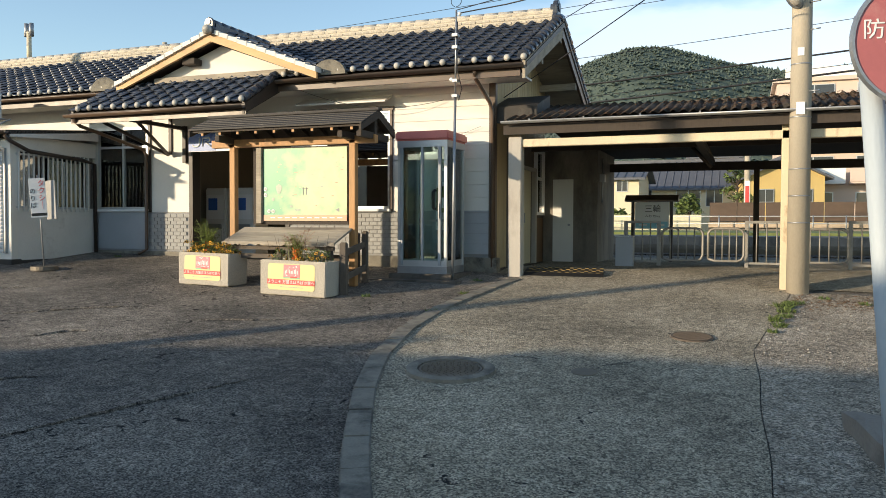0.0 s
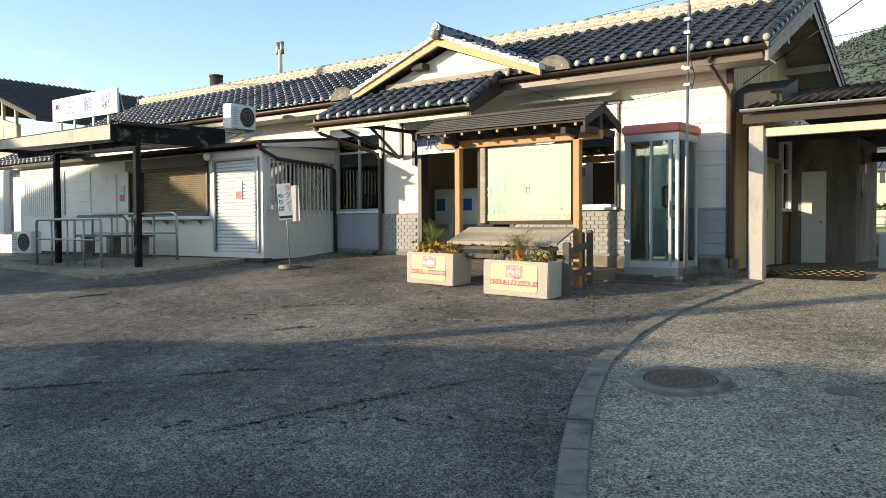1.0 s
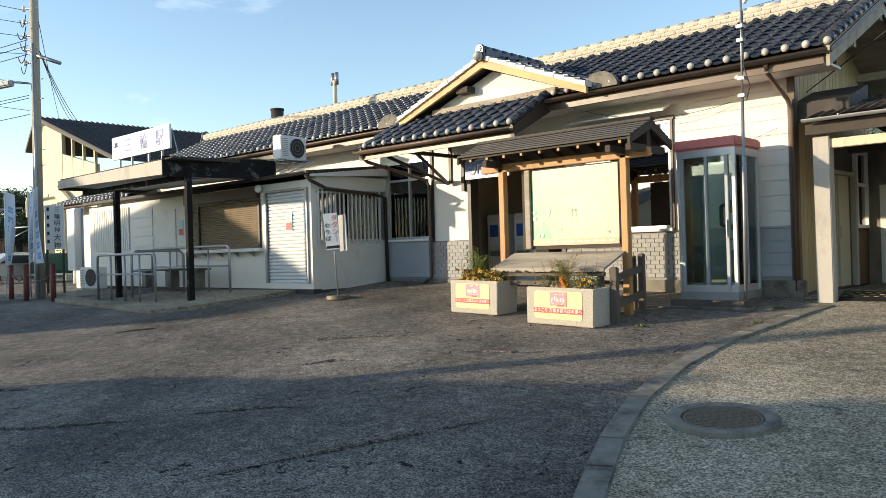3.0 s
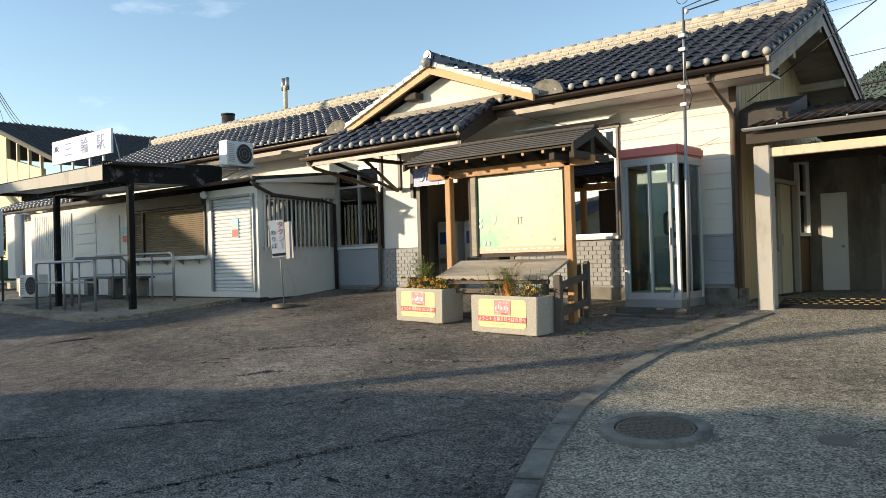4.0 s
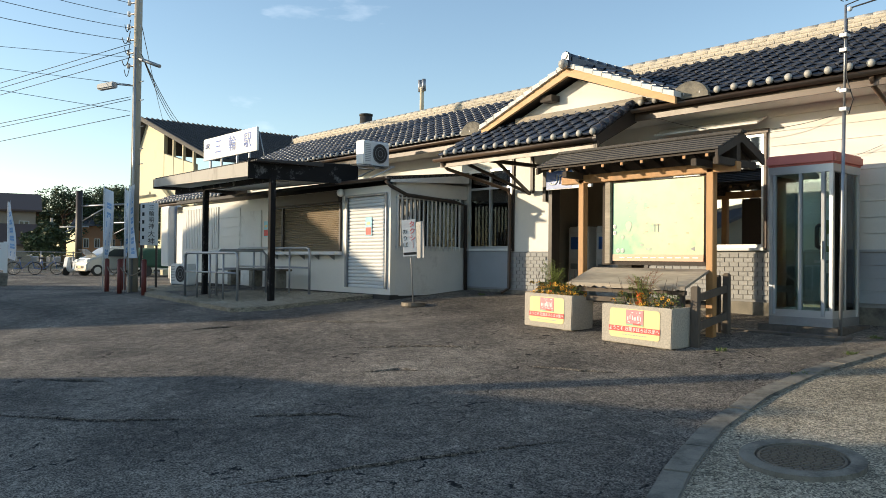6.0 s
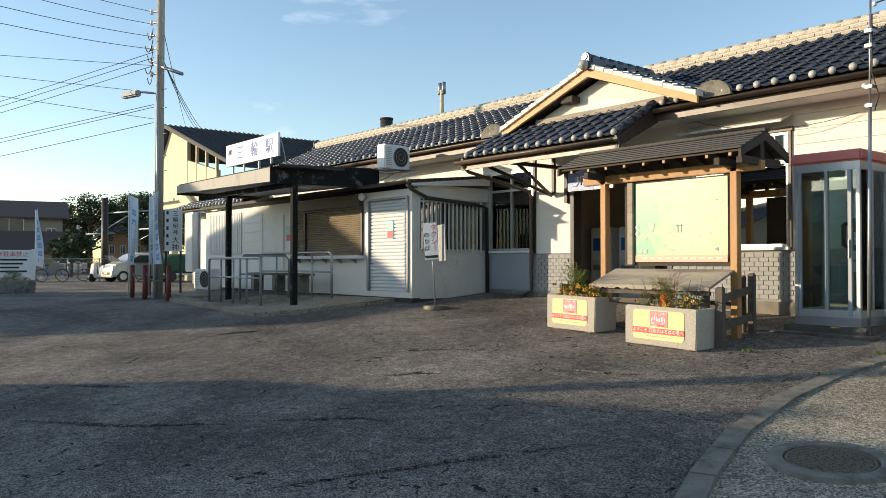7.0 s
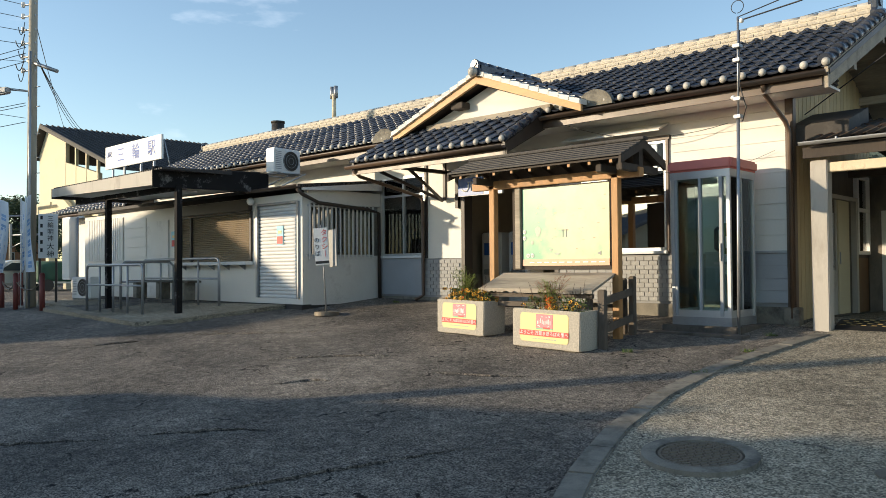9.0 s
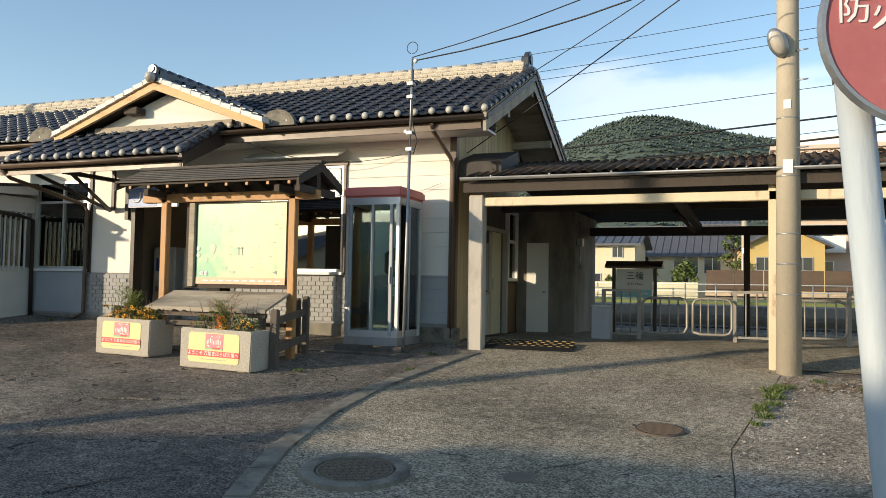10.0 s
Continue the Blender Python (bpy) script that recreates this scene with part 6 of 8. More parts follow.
    heads = [(rng.gauss(w * c, 0.07), rng.uniform(0.02, d * 0.55), h + rng.uniform(-0.02, 0.17)) for c in ((0.18, 0.30, 0.62, 0.72, 0.85) if not orange else (0.2, 0.5, 0.56, 0.86)) for _ in range(20 if not orange else 10)]
    for q in heads:
        r = rng.uniform(0.026, 0.038)
        petals(bm, q, r, rng)
        b2 = bmesh.ops.create_icosphere(bc, subdivisions=1, radius=r * 0.34, matrix=Matrix.Translation((q[0], q[1] - 0.004, q[2] + 0.004)))
    tagged(part("yellow_flowers", bm, FLOWER_Y, t), kind="stuff")
    tagged(part("flower_centres", bc, BARK, t, "dark flower centres"), kind="stuff")
    for _ in range(4 if not orange else 16):
        petals(bo, (w * 0.50 + rng.gauss(0, 0.02), rng.uniform(0.03, d * 0.3), h + rng.uniform(0.02, 0.17)), rng.uniform(0.022, 0.036), rng)
    tagged(part("orange_flowers", bo, FLOWER_O, t), kind="stuff")


planter(-8.84, 9.22, 1.0, 3, "pale concrete planter with yellow flowers and a welcome panel", False)
planter(-7.03, 8.86, 1.14, 8, "pale concrete planter with orange flowers and a welcome panel", True)

# ---- taxi stand sign ----
tx = thing("taxi_sign", pose(-12.28, 9.72, ground_z(-12.28, 9.72), 0, 0, 42), "leaning white taxi-stand sign on a thin pole in a dark base", "sign")
bm = bmesh.new()
disc(bm, 0.0, 0.24, 0.0, 0.07, 24)
part("base", bm, IRON, tx, "dark round base")
part("pole", rods(((0.0, 0, 0.02), (-0.10, 0, 1.75), 0.014)), STEEL, tx)
bd = part("board", boxes((-0.135, 0.135, -0.012, 0.012, -0.36, 0.36), bev=0.004), SIGN_W, tx)
bd.matrix_basis = pose(-0.09, -0.02, 1.33, 0, -4, 0)
for k, ch in enumerate("タクシー"):
    lettering("lettering", ch if ch != "ー" else "｜", 0.13, REDP, bd, pose(0.07, -0.014, 0.26 - 0.135 * k))
for k, ch in enumerate("のりば"):
    lettering("lettering", ch, 0.11, BLACK, bd, pose(-0.08, -0.014, 0.12 - 0.13 * k))
part("bars", boxes((-0.13, 0.13, -0.016, -0.0125, -0.33, -0.28)), BLACK, bd)
bd2 = part("board", boxes((-0.13, 0.13, -0.012, 0.012, -0.36, 0.36), bev=0.004), GREY_BRICK, tx, "weathered second board")
bd2.matrix_basis = pose(0.12, 0.06, 1.30, 0, -4, -48)

# ---- roofed passage to the platform ----
FLOOR = 0.62
pas = thing("passage_roof", pose(0, 0, 0), "open roofed passage with rusty corrugated sheets and cream beams", "shelter")
bm = bmesh.new()
PX_A, PX_B = -4.05, 9.0
cols = int((PX_B - PX_A) / 0.038)
vs = []
for (y, z) in ((11.62, 3.22), (12.6, 3.46), (13.6, 3.70)):
    vs.append([bm.verts.new((PX_A + 0.038 * k, y, z + (0.018 if k % 4 in (1, 2) else -0.014) + 0.02 * math.sin(k * 0.037 + y))) for k in range(cols + 1)])
for a, b in zip(vs, vs[1:]):
    for k in range(cols):
        bm.faces.new((a[k], a[k + 1], b[k + 1], b[k])).smooth = True
bmesh.ops.solidify(bm, geom=bm.faces[:], thickness=0.008)
part("corrugated_sheet", bm, RUSTY_ROOF, pas, "dark corrugated roofing with rust and leaf litter")
part("rear_slope", prism_bm([(13.6, 3.69), (19.2, 3.24), (19.2, 3.20), (13.6, 3.65)], PX_B - PX_A, Matrix.Translation((PX_A, 0, 0)) @ YX), RUSTY_ROOF, pas)
# ceiling, rafters and inner beams take the roof's shade in their dark colour
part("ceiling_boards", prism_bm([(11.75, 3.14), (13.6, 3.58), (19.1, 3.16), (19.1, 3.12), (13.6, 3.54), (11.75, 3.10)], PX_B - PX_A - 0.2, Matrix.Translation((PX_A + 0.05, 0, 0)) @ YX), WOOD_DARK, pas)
gutter(pas, PX_A, PX_B, 11.56, 3.19, 0.045, STEEL)
for k in range(14):
    x = PX_A + 0.5 + k * 0.9
    part("gutter_hook", boxes((x - 0.01, x + 0.01, 11.50, 11.66, 3.19, 3.21)), STEEL, pas)
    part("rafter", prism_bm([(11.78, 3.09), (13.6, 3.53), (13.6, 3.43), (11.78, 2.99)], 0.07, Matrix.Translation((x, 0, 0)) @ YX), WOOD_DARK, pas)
part("front_fascia", boxes((PX_A, PX_B, 11.70, 11.74, 2.98, 3.13)), WOOD_DARK, pas)
part("front_beam", boxes((-3.86, PX_B, 11.84, 11.98, 2.78, 2.91), bev=0.008), CREAM_STEEL, pas, "cream-painted timber beam with rust stains")
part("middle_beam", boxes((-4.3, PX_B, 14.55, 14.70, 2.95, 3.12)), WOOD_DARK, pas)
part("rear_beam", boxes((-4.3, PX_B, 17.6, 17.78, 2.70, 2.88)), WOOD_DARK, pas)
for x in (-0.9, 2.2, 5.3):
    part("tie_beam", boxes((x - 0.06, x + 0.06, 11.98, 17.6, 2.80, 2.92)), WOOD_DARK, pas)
bm = bmesh.new()
for x in (-1.15, 4.2):
    rod(bm, (x, 14.62, 2.95), (x + 0.35, 14.62, 2.55), 0.04, 0.04, 6)
part("knee_brace", bm, WOOD_DARK, pas)
part("lamp_tube", boxes((-2.3, -1.0, 13.1, 13.2, 3.02, 3.06), bev=0.008), SIGN_W, pas)
# the post's grey is darkened to hold the shade it stands in
part("white_post", boxes((-3.99, -3.76, 11.80, 12.0, 0.35, 2.95), bev=0.012), GREY_POST, pas, "square grey-white post with its shade in the paint")
part("cream_post", boxes((0.33, 0.53, 11.84, 12.02, 0.30, 3.1), bev=0.01), CREAM_STEEL, pas, "cream steel post, rusty at its foot")
part("dark_post", boxes((-0.02, 0.10, 17.62, 17.76, FLOOR, 2.70)), WOOD_DARK, pas)
part("flashing", prism_bm([(12.25, 3.25), (13.2, 3.50), (13.2, 3.85), (12.25, 3.55)], 0.8, Matrix.Translation((WX + 0.03, 0, 0)) @ YX), COPPER, pas, "grey sheet flashing against the gable wall")
tagged(part("passage_floor", sheet([-4.25 + 0.8 * k for k in range(18)], spaced((12.0, 19.0, 14)), 0.016), CONCRETE), "grey concrete floor of the passage", "floor", kind="structure")
# stained inner wall with a white door, waiting room side door
blk = thing("inner_block", pose(0, 0, 0), "stained concrete lavatory block inside the passage", "wall block")
part("wall", boxes((WX + 0.03, -3.19, 16.0, 18.3, 0.3, 3.1), bev=0.01), OLD_CONC, blk, "grey concrete with peeling pale stains")
part("door", boxes((-4.17, -3.72, 15.95, 15.995, 0.64, 2.45), bev=0.006), WHITE_OLD, blk, "plain white door")
part("door_knob", rods(((-3.80, 15.89, 1.45), (-3.80, 15.95, 1.45), 0.025)), STEEL, blk)
part("wall_pilaster", boxes((-3.40, -3.185, 15.96, 15.997, 0.4, 3.0)), OLD_CONC, blk)
bm = bmesh.new()
tube(bm, [(-3.14, 16.3, 2.9), (-3.14, 16.3, 2.3), (-3.14, 16.26, 2.1), (-3.14, 16.3, 1.95)], 0.018)
box(bm, -3.19, -3.08, 16.22, 16.40, 2.40, 2.56)
part("wall_switch", bm, STEEL, blk)
sd = thing("side_door", pose(WX + 0.004, 13.70, FLOOR + 0.02), "white-framed sliding door in the end wall", "door")
part("frame", boxes((0, 0.09, 0, 0.07, 0, 2.0), (0, 0.09, 1.38, 1.48, 0, 2.0), (0, 0.09, 0.07, 1.38, 1.93, 2.0)), GREY_POST, sd)
part("leaf", boxes((0.03, 0.06, 0.52, 1.08, 0.02, 1.92), bev=0.005), CREAM_LEAF, sd, "cream sliding leaf")
part("leaf_frame", boxes((0.01, 0.04, 0.07, 0.50, 0.02, 0.75), (0.01, 0.04, 0.07, 0.13, 0.75, 1.92), (0.01, 0.04, 0.45, 0.50, 0.75, 1.92)), GREY_POST, sd)
part("glass", boxes((0.02, 0.026, 0.13, 0.45, 0.75, 1.92)), WINDOW_GLASS, sd)
part("handle", boxes((0.06, 0.075, 0.56, 0.59, 0.85, 1.05)), STEEL, sd)
sw = thing("side_window", pose(WX + 0.004, 15.25, 0), "white-framed side window over a brown board", "window")
part("frame", boxes((0, 0.08, 0, 0.05, 1.66, 3.06), (0, 0.08, 0.63, 0.68, 1.66, 3.06), (0, 0.08, 0.05, 0.63, 1.66, 1.72), (0, 0.08, 0.05, 0.63, 3.0, 3.06), (0, 0.07, 0.05, 0.63, 2.42, 2.48)), SIGN_W, sw)
g = part("pane", boxes((0.02, 0.026, 0.05, 0.63, 1.72, 3.0)), CLEAR_GLASS, sw)
g.visible_shadow = False
part("board", boxes((0, 0.03, 0.02, 0.70, 0.64, 1.60), bev=0.004), BROWN_BOARD, sw, "brown hardboard panel")
ramp = thing("rubber_ramp", on_ground(-3.25, 12.35, 8, 0.016), "black rubber ramp mat with yellow studs", "ramp mat")
part("mat", prism_bm([(0.0, 0.0), (0.12, 0.045), (0.62, 0.06), (0.62, 0.0)], 1.35, Matrix.Translation((-0.55, -0.35, 0)) @ YX), BLACK, ramp)
YEL = mat("worn_yellow", (0.30, 0.21, 0.075), 0.7, vary=0.3, scale=12, fine=60)
for r in range(4):
    for k in range(10):
        x, y = -0.50 + 0.13 * k + (0.06 if r % 2 else 0), -0.20 + 0.14 * r
        part("stud", boxes((x, x + 0.07, y, y + 0.035, 0.03 + 0.006 * r, 0.052 + 0.006 * r), bev=0.004), YEL, ramp)


RAIL = mat("old_grey_rail", (0.30, 0.28, 0.25), 0.5, metal=0.2, vary=0.25, scale=6, fine=50, bump=0.1, dirt=(0.14, 0.11, 0.08), dirt_at=0.62)


def railing(x0, x1, y, h=0.92, gate=False):
    t = thing("gate_rail" if gate else "railing", pose(x0, y, FLOOR), "low hooped steel gate" if gate else "dark steel railing of upright bars", "gate" if gate else "railing", "hooped gates" if gate else "railings along the passage")
    L = x1 - x0
    if gate:
        bm = bmesh.new()
        r = 0.10
        tube(bm, [(0, 0, 0.18), (0, 0, h - 0.24), (0.04, 0, h - 0.18), (0.12, 0, h - 0.15), (L - 0.12, 0, h - 0.15), (L - 0.04, 0, h - 0.18), (L, 0, h - 0.24), (L, 0, 0.25), (L - 0.04, 0, 0.17), (L - 0.12, 0, 0.14), (0.12, 0, 0.14), (0.0, 0, 0.18)], 0.024)
        part("hoop", bm, RAIL, t)
        n = 5
    else:
        for x in (0, L):
            part("post", boxes((x - 0.035, x + 0.035, -0.035, 0.035, 0, h), bev=0.006), RAIL, t)
        part("top_rail", boxes((0.035, L - 0.035, -0.025, 0.025, h - 0.05, h)), RAIL, t)
        part("bottom_rail", boxes((0.035, L - 0.035, -0.02, 0.02, 0.08, 0.12)), RAIL, t)
        n = max(3, int(L / 0.16))
    for k in range(1, n):
        x = L * k / n
        part("bar", rods(((x, 0, 0.10 if not gate else 0.14), (x, 0, h - 0.04 if not gate else h - 0.15), 0.013)), RAIL, t)


for a, b, g in ((-2.45, -1.80, False), (-1.72, -0.95, True), (-0.85, -0.2, True), (-0.15, 0.75, False), (0.80, 1.60, True), (1.65, 2.6, False), (2.7, 3.5, True), (3.55, 5.2, False), (5.25, 8.8, False)):
    railing(a, b, 15.1 if not g else 14.95, gate=g)
gb = thing("gate_box", pose(-2.42, 14.75, FLOOR), "small grey ticket-collector box beside the gates", "box")
part("body", boxes((-0.17, 0.17, -0.12, 0.12, 0, 0.58), bev=0.012), GREY_SIDING, gb)
part("lid", boxes((-0.18, 0.18, -0.13, 0.13, 0.585, 0.62), bev=0.008), STEEL, gb)
ns = thing("platform_name_sign", pose(-2.15, 17.05, 0.55), "white station name sign with a pale blue band", "sign")
part("panel", boxes((-0.37, 0.37, -0.05, 0.05, 0.82, 1.42), bev=0.008), SIGN_W, ns)
part("blue_band", boxes((-0.35, 0.35, -0.056, -0.05, 0.83, 0.98)), CYAN, ns)
lettering("lettering", "三輪", 0.18, BLACK, ns, pose(0.02, -0.054, 1.26))
lettering("lettering", "みわ Miwa", 0.075, BLACK, ns, pose(0.02, -0.054, 1.10))
part("bars", boxes((-0.28, -0.1, -0.060, -0.0565, 0.89, 0.92), (0.1, 0.28, -0.060, -0.0565, 0.89, 0.92)), SIGN_W, ns)
for x in (-0.42, 0.42):
    part("post", boxes((x - 0.035, x + 0.035, -0.04, 0.04, 0, 1.48), bev=0.006), BROWN_DK, ns)
part("cap", prism_bm([(-0.22, 1.46), (0.0, 1.58), (0.22, 1.46), (0.22, 1.43), (-0.22, 1.43)], 1.16, Matrix.Translation((-0.58, 0, 0)) @ YX), BROWN, ns, "brown gabled cap")

# ---- concrete pole with a street lamp, and the sign post nearer by ----
cp = thing("concrete_pole", pose(0.57, 11.66, ground_z(0.57, 11.66)), "round concrete utility pole with a street lamp", "utility pole")
part("shaft", rods(((0, 0, -0.2), (0, 0, 9.5), 0.162, 0.118), seg=24), CONC_POLE, cp)
for z in (1.05, 1.45, 1.85, 2.62, 3.4):
    part("band", rods(((0, 0, z), (0, 0, z + 0.018), 0.163 - z * 0.0044), seg=24), STEEL, cp)
part("plate", boxes((-0.07, 0.05, -0.158, -0.140, 2.66, 2.84)), SIGN_W, cp, "small white plate")
part("plate", boxes((-0.06, 0.03, -0.152, -0.134, 3.52, 3.64)), SIGN_W, cp)
for z in (3.0, 3.9, 4.3, 5.0):
    part("step_bolt", rods(((0.10, -0.1, z), (0.24, -0.16, z), 0.01)), STEEL, cp)
lampm = part("lamp_arm", rods(((0, 0, 4.34), (-0.12, -0.16, 4.36), 0.03)), STEEL, cp)
bm = bmesh.new()
bmesh.ops.create_uvsphere(bm, u_segments=14, v_segments=9, radius=0.15)
bmesh.ops.scale(bm, vec=(0.80, 0.95, 1.40), verts=bm.verts[:])
for v in bm.verts:
    v.co.y = max(v.co.y, -0.07)
lh = part("lamp_head", bm, STEEL, cp, "grey street lamp hood", True)
lh.matrix_basis = pose(-0.13, -0.19, 4.40, 18, -24, 0)
bm = bmesh.new()
bmesh.ops.create_uvsphere(bm, u_segments=14, v_segments=9, radius=0.13)
bmesh.ops.scale(bm, vec=(0.75, 0.65, 1.30), verts=bm.verts[:])
ln = part("lens", bm, GREY_POST, lh, "dusty ribbed lens", True)
ln.location = (0, -0.06, 0)
sp = thing("fire_water_sign", pose(0, 0, 0), "round faded red sign with white writing on a rusty white post", "sign")
RUST_POST = mat("peeling_white_post", (0.42, 0.47, 0.50), 0.6, vary=0.1, scale=6, fine=60, bump=0.2, dirt=(0.20, 0.10, 0.07), dirt_at=0.60, stretch=(1, 1, 0.25))
FADED_RED = mat("faded_red_enamel", (0.42, 0.13, 0.13), 0.45, vary=0.12, scale=4, fine=40, bump=0.05, dirt=(0.50, 0.24, 0.22), dirt_at=0.58)
g0 = ground_z(0.52, 2.9)
part("post", rods(((0.592, 2.90, g0 - 0.2), (0.366, 2.90, 2.35), 0.053)), RUST_POST, sp, "white post with peeling paint")
part("post_top", rods(((0.380, 2.90, 2.17), (0.358, 2.90, 2.45), 0.058)), STEEL, sp)
part("red_strap", rods(((0.545, 2.87, g0 - 0.1), (0.515, 2.87, 0.35), 0.035)), REDP, sp)
bm = bmesh.new()
disc(bm, 0.0, 0.30, 0.0, 0.012, 48)
dsc = part("disc", bm, FADED_RED, sp, "faded red enamel disc")
dsc.matrix_basis = pose(0.572, 2.83, 2.30, 88, 0, 12)
bm = bmesh.new()
disc(bm, 0.288, 0.306, -0.008, 0.02, 48)
part("rim", bm, STEEL, dsc)
for k, ch in enumerate("防火水そう"):
    o = lettering("lettering", ch, 0.10, SIGN_W, dsc, pose(-0.205 + 0.095 * k, 0.05 - 0.022 * k, 0.014) @ pose(0, 0, 0, -90, 0, 0))
stn = thing("rubble_block", on_ground(0.82, 4.9, 12), "broken weathered concrete block in the gravel", "block")
bm = boxes((-0.16, 0.16, -0.55, 0.55, -0.05, 0.15))
bmesh.ops.subdivide_edges(bm, edges=bm.edges[:], cuts=4, use_grid_fill=True)
for v in bm.verts:
    v.co += Vector((noise.noise(v.co * 4), noise.noise(v.co * 4 + Vector((9, 0, 0))), noise.noise(v.co * 4 + Vector((0, 9, 0))))) * 0.05
part("block", bm, OLD_CONC, stn)

# ---- houses, walls, far things ----
CREAM_WALL = mat("cream_wall", (0.66, 0.60, 0.42), 0.8, vary=0.08, scale=1.0, fine=20, bump=0.05, dirt=(0.50, 0.45, 0.33), dirt_at=0.64)
BROWN_WALL = mat("brown_wall", (0.31, 0.25, 0.19), 0.8, vary=0.12, scale=1.0, fine=20, bump=0.05)
ROOF_BROWN = mat("brown_roof_tiles", (0.085, 0.055, 0.045), 0.7, vary=0.2, scale=2.0, fine=25, bump=0.2)
ROOF_GREY = mat("grey_roof_tiles", (0.10, 0.105, 0.12), 0.5, vary=0.25, scale=2.0, fine=25, bump=0.2)
ORANGE_WALL = mat("orange_brick_wall", (0.52, 0.27, 0.14), 0.8, vary=0.12, scale=3.0, fine=25, bump=0.1)
PINK_WALL = mat("pale_pink_wall", (0.62, 0.50, 0.42), 0.8, vary=0.06, scale=1.0, fine=20, bump=0.05)
DARK_ROOF = mat("dark_corrugated_roof", (0.040, 0.037, 0.035), 0.7, vary=0.3, scale=2.0, fine=25, bump=0.2)


def house(label, x, y, rz, w, d, base, eave, ridge, wall_m, roof_m, along=True, windows=(), over=0.5, category="house", ribs=True):
    """A gabled house: ridge along its width (along) or its depth. windows: (face, u, z, w, h), face f, b, l or r."""
    t = thing("house", pose(x, y, base, 0, 0, rz), label, category)
    e, r = eave - base, ridge - base
    part("wall", boxes((-w / 2, w / 2, -d / 2, d / 2, -0.5, e)), wall_m, t)
    if along:
        out, m, L = [(-d / 2 - over, e - over * (r - e) / (d / 2)), (0, r), (d / 2 + over, e - over * (r - e) / (d / 2)), (d / 2 + over, e - 0.15 - over * (r - e) / (d / 2)), (0, r - 0.15), (-d / 2 - over, e - 0.15 - over * (r - e) / (d / 2))], Matrix.Translation((-w / 2 - over, 0, 0)) @ YX, w + 2 * over
        gab = [(-d / 2, e), (d / 2, e), (0, r - 0.1)]
        for s in (-1, 1):
            part("gable", prism_bm(gab, 0.2, Matrix.Translation((s * (w / 2 - 0.1) - 0.1, 0, 0)) @ YX), wall_m, t)
    else:
        out, m, L = [(-w / 2 - over, e - over * (r - e) / (w / 2)), (0, r), (w / 2 + over, e - over * (r - e) / (w / 2)), (w / 2 + over, e - 0.15 - over * (r - e) / (w / 2)), (0, r - 0.15), (-w / 2 - over, e - 0.15 - over * (r - e) / (w / 2))], Matrix.Translation((0, -d / 2 - over, 0)), d + 2 * over
        gab = [(-w / 2, e), (w / 2, e), (0, r - 0.1)]
        for s in (-1, 1):
            part("gable", prism_bm(gab, 0.2, Matrix.Translation((0, s * (d / 2 - 0.1) - 0.1, 0))), wall_m, t)
    rf = part("roof", prism_bm(out, L, m), roof_m, t)
    if ribs:
        bm = bmesh.new()
        half = (d if along else w) / 2 + over
        n = int(L / 0.6)
        for s in (-1, 1):
            for k in range(n):
                u = -L / 2 + (k + 0.5) * L / n
                drop = (r - e) / ((d if along else w) / 2)
                a, b = (u, 0, r + 0.02), (u, s * half, r - drop * half + 0.02)
                if not along:
                    a, b = (0, u, r + 0.02), (s * half, u, r - drop * half + 0.02)
                rod(bm, a, b, 0.05, 0.05, 4, cap=False)
        tagged(part("roof_ribs", bm, roof_m, rf), kind="stuff")
        part("ridge", boxes((-L / 2, L / 2, -0.12, 0.12, r - 0.05, r + 0.18)) if along else boxes((-0.12, 0.12, -L / 2, L / 2, r - 0.05, r + 0.18)), roof_m, rf)
    for face, u, z, ww, h in windows:
        rot = {"f": 0, "r": 90, "b": 180, "l": 270}[face]
        off = d / 2 if face in "fb" else w / 2
        wn = part("window", boxes((-ww / 2 - 0.05, ww / 2 + 0.05, -0.06, 0.0, -0.05, 0.0), (-ww / 2 - 0.05, ww / 2 + 0.05, -0.06, 0.0, h, h + 0.05), (-ww / 2 - 0.05, -ww / 2, -0.06, 0, 0, h), (ww / 2, ww / 2 + 0.05, -0.06, 0, 0, h), (-0.025, 0.025, -0.05, 0, 0, h)), ALU, t)
        wn.matrix_basis = pose(0, 0, 0, 0, 0, rot) @ pose(u, -off, z)
        part("pane", boxes((-ww / 2, ww / 2, -0.03, -0.004, 0, h)), DARK_PANE, wn)
    return t


DARK_PANE = mat("dark_window_pane", (0.05, 0.055, 0.06), 0.08, vary=0.1, bump=0.0)

# houses behind the viewer, which shade the near forecourt
house("plain single-storey house with a dark tiled roof", -21.3, -12.2, 43, 11.6, 4.0, -0.8, 3.1, 4.05, CREAM_WALL, ROOF_GREY, windows=(("b", -2, 1.0, 1.8, 1.2), ("b", 2, 1.0, 1.8, 1.2)))
house("long single-storey house with a dark tiled roof", -8.4, -8.3, 0, 13.4, 6.4, -1.0, 3.0, 4.05, BROWN_WALL, ROOF_GREY, windows=(("b", -4, 1.2, 1.8, 1.2), ("b", 0, 1.2, 1.8, 1.2), ("b", 4, 1.2, 1.8, 1.2)))
house("tall gabled house across the road", -36.0, -9.7, -41.3, 11.2, 6.0, 0.2, 5.60, 7.95, CREAM_WALL, ROOF_GREY, along=False, windows=(("b", -3, 1.2, 1.8, 1.2), ("b", 3, 1.2, 1.8, 1.2), ("r", 0, 2.8, 1.6, 1.1)))

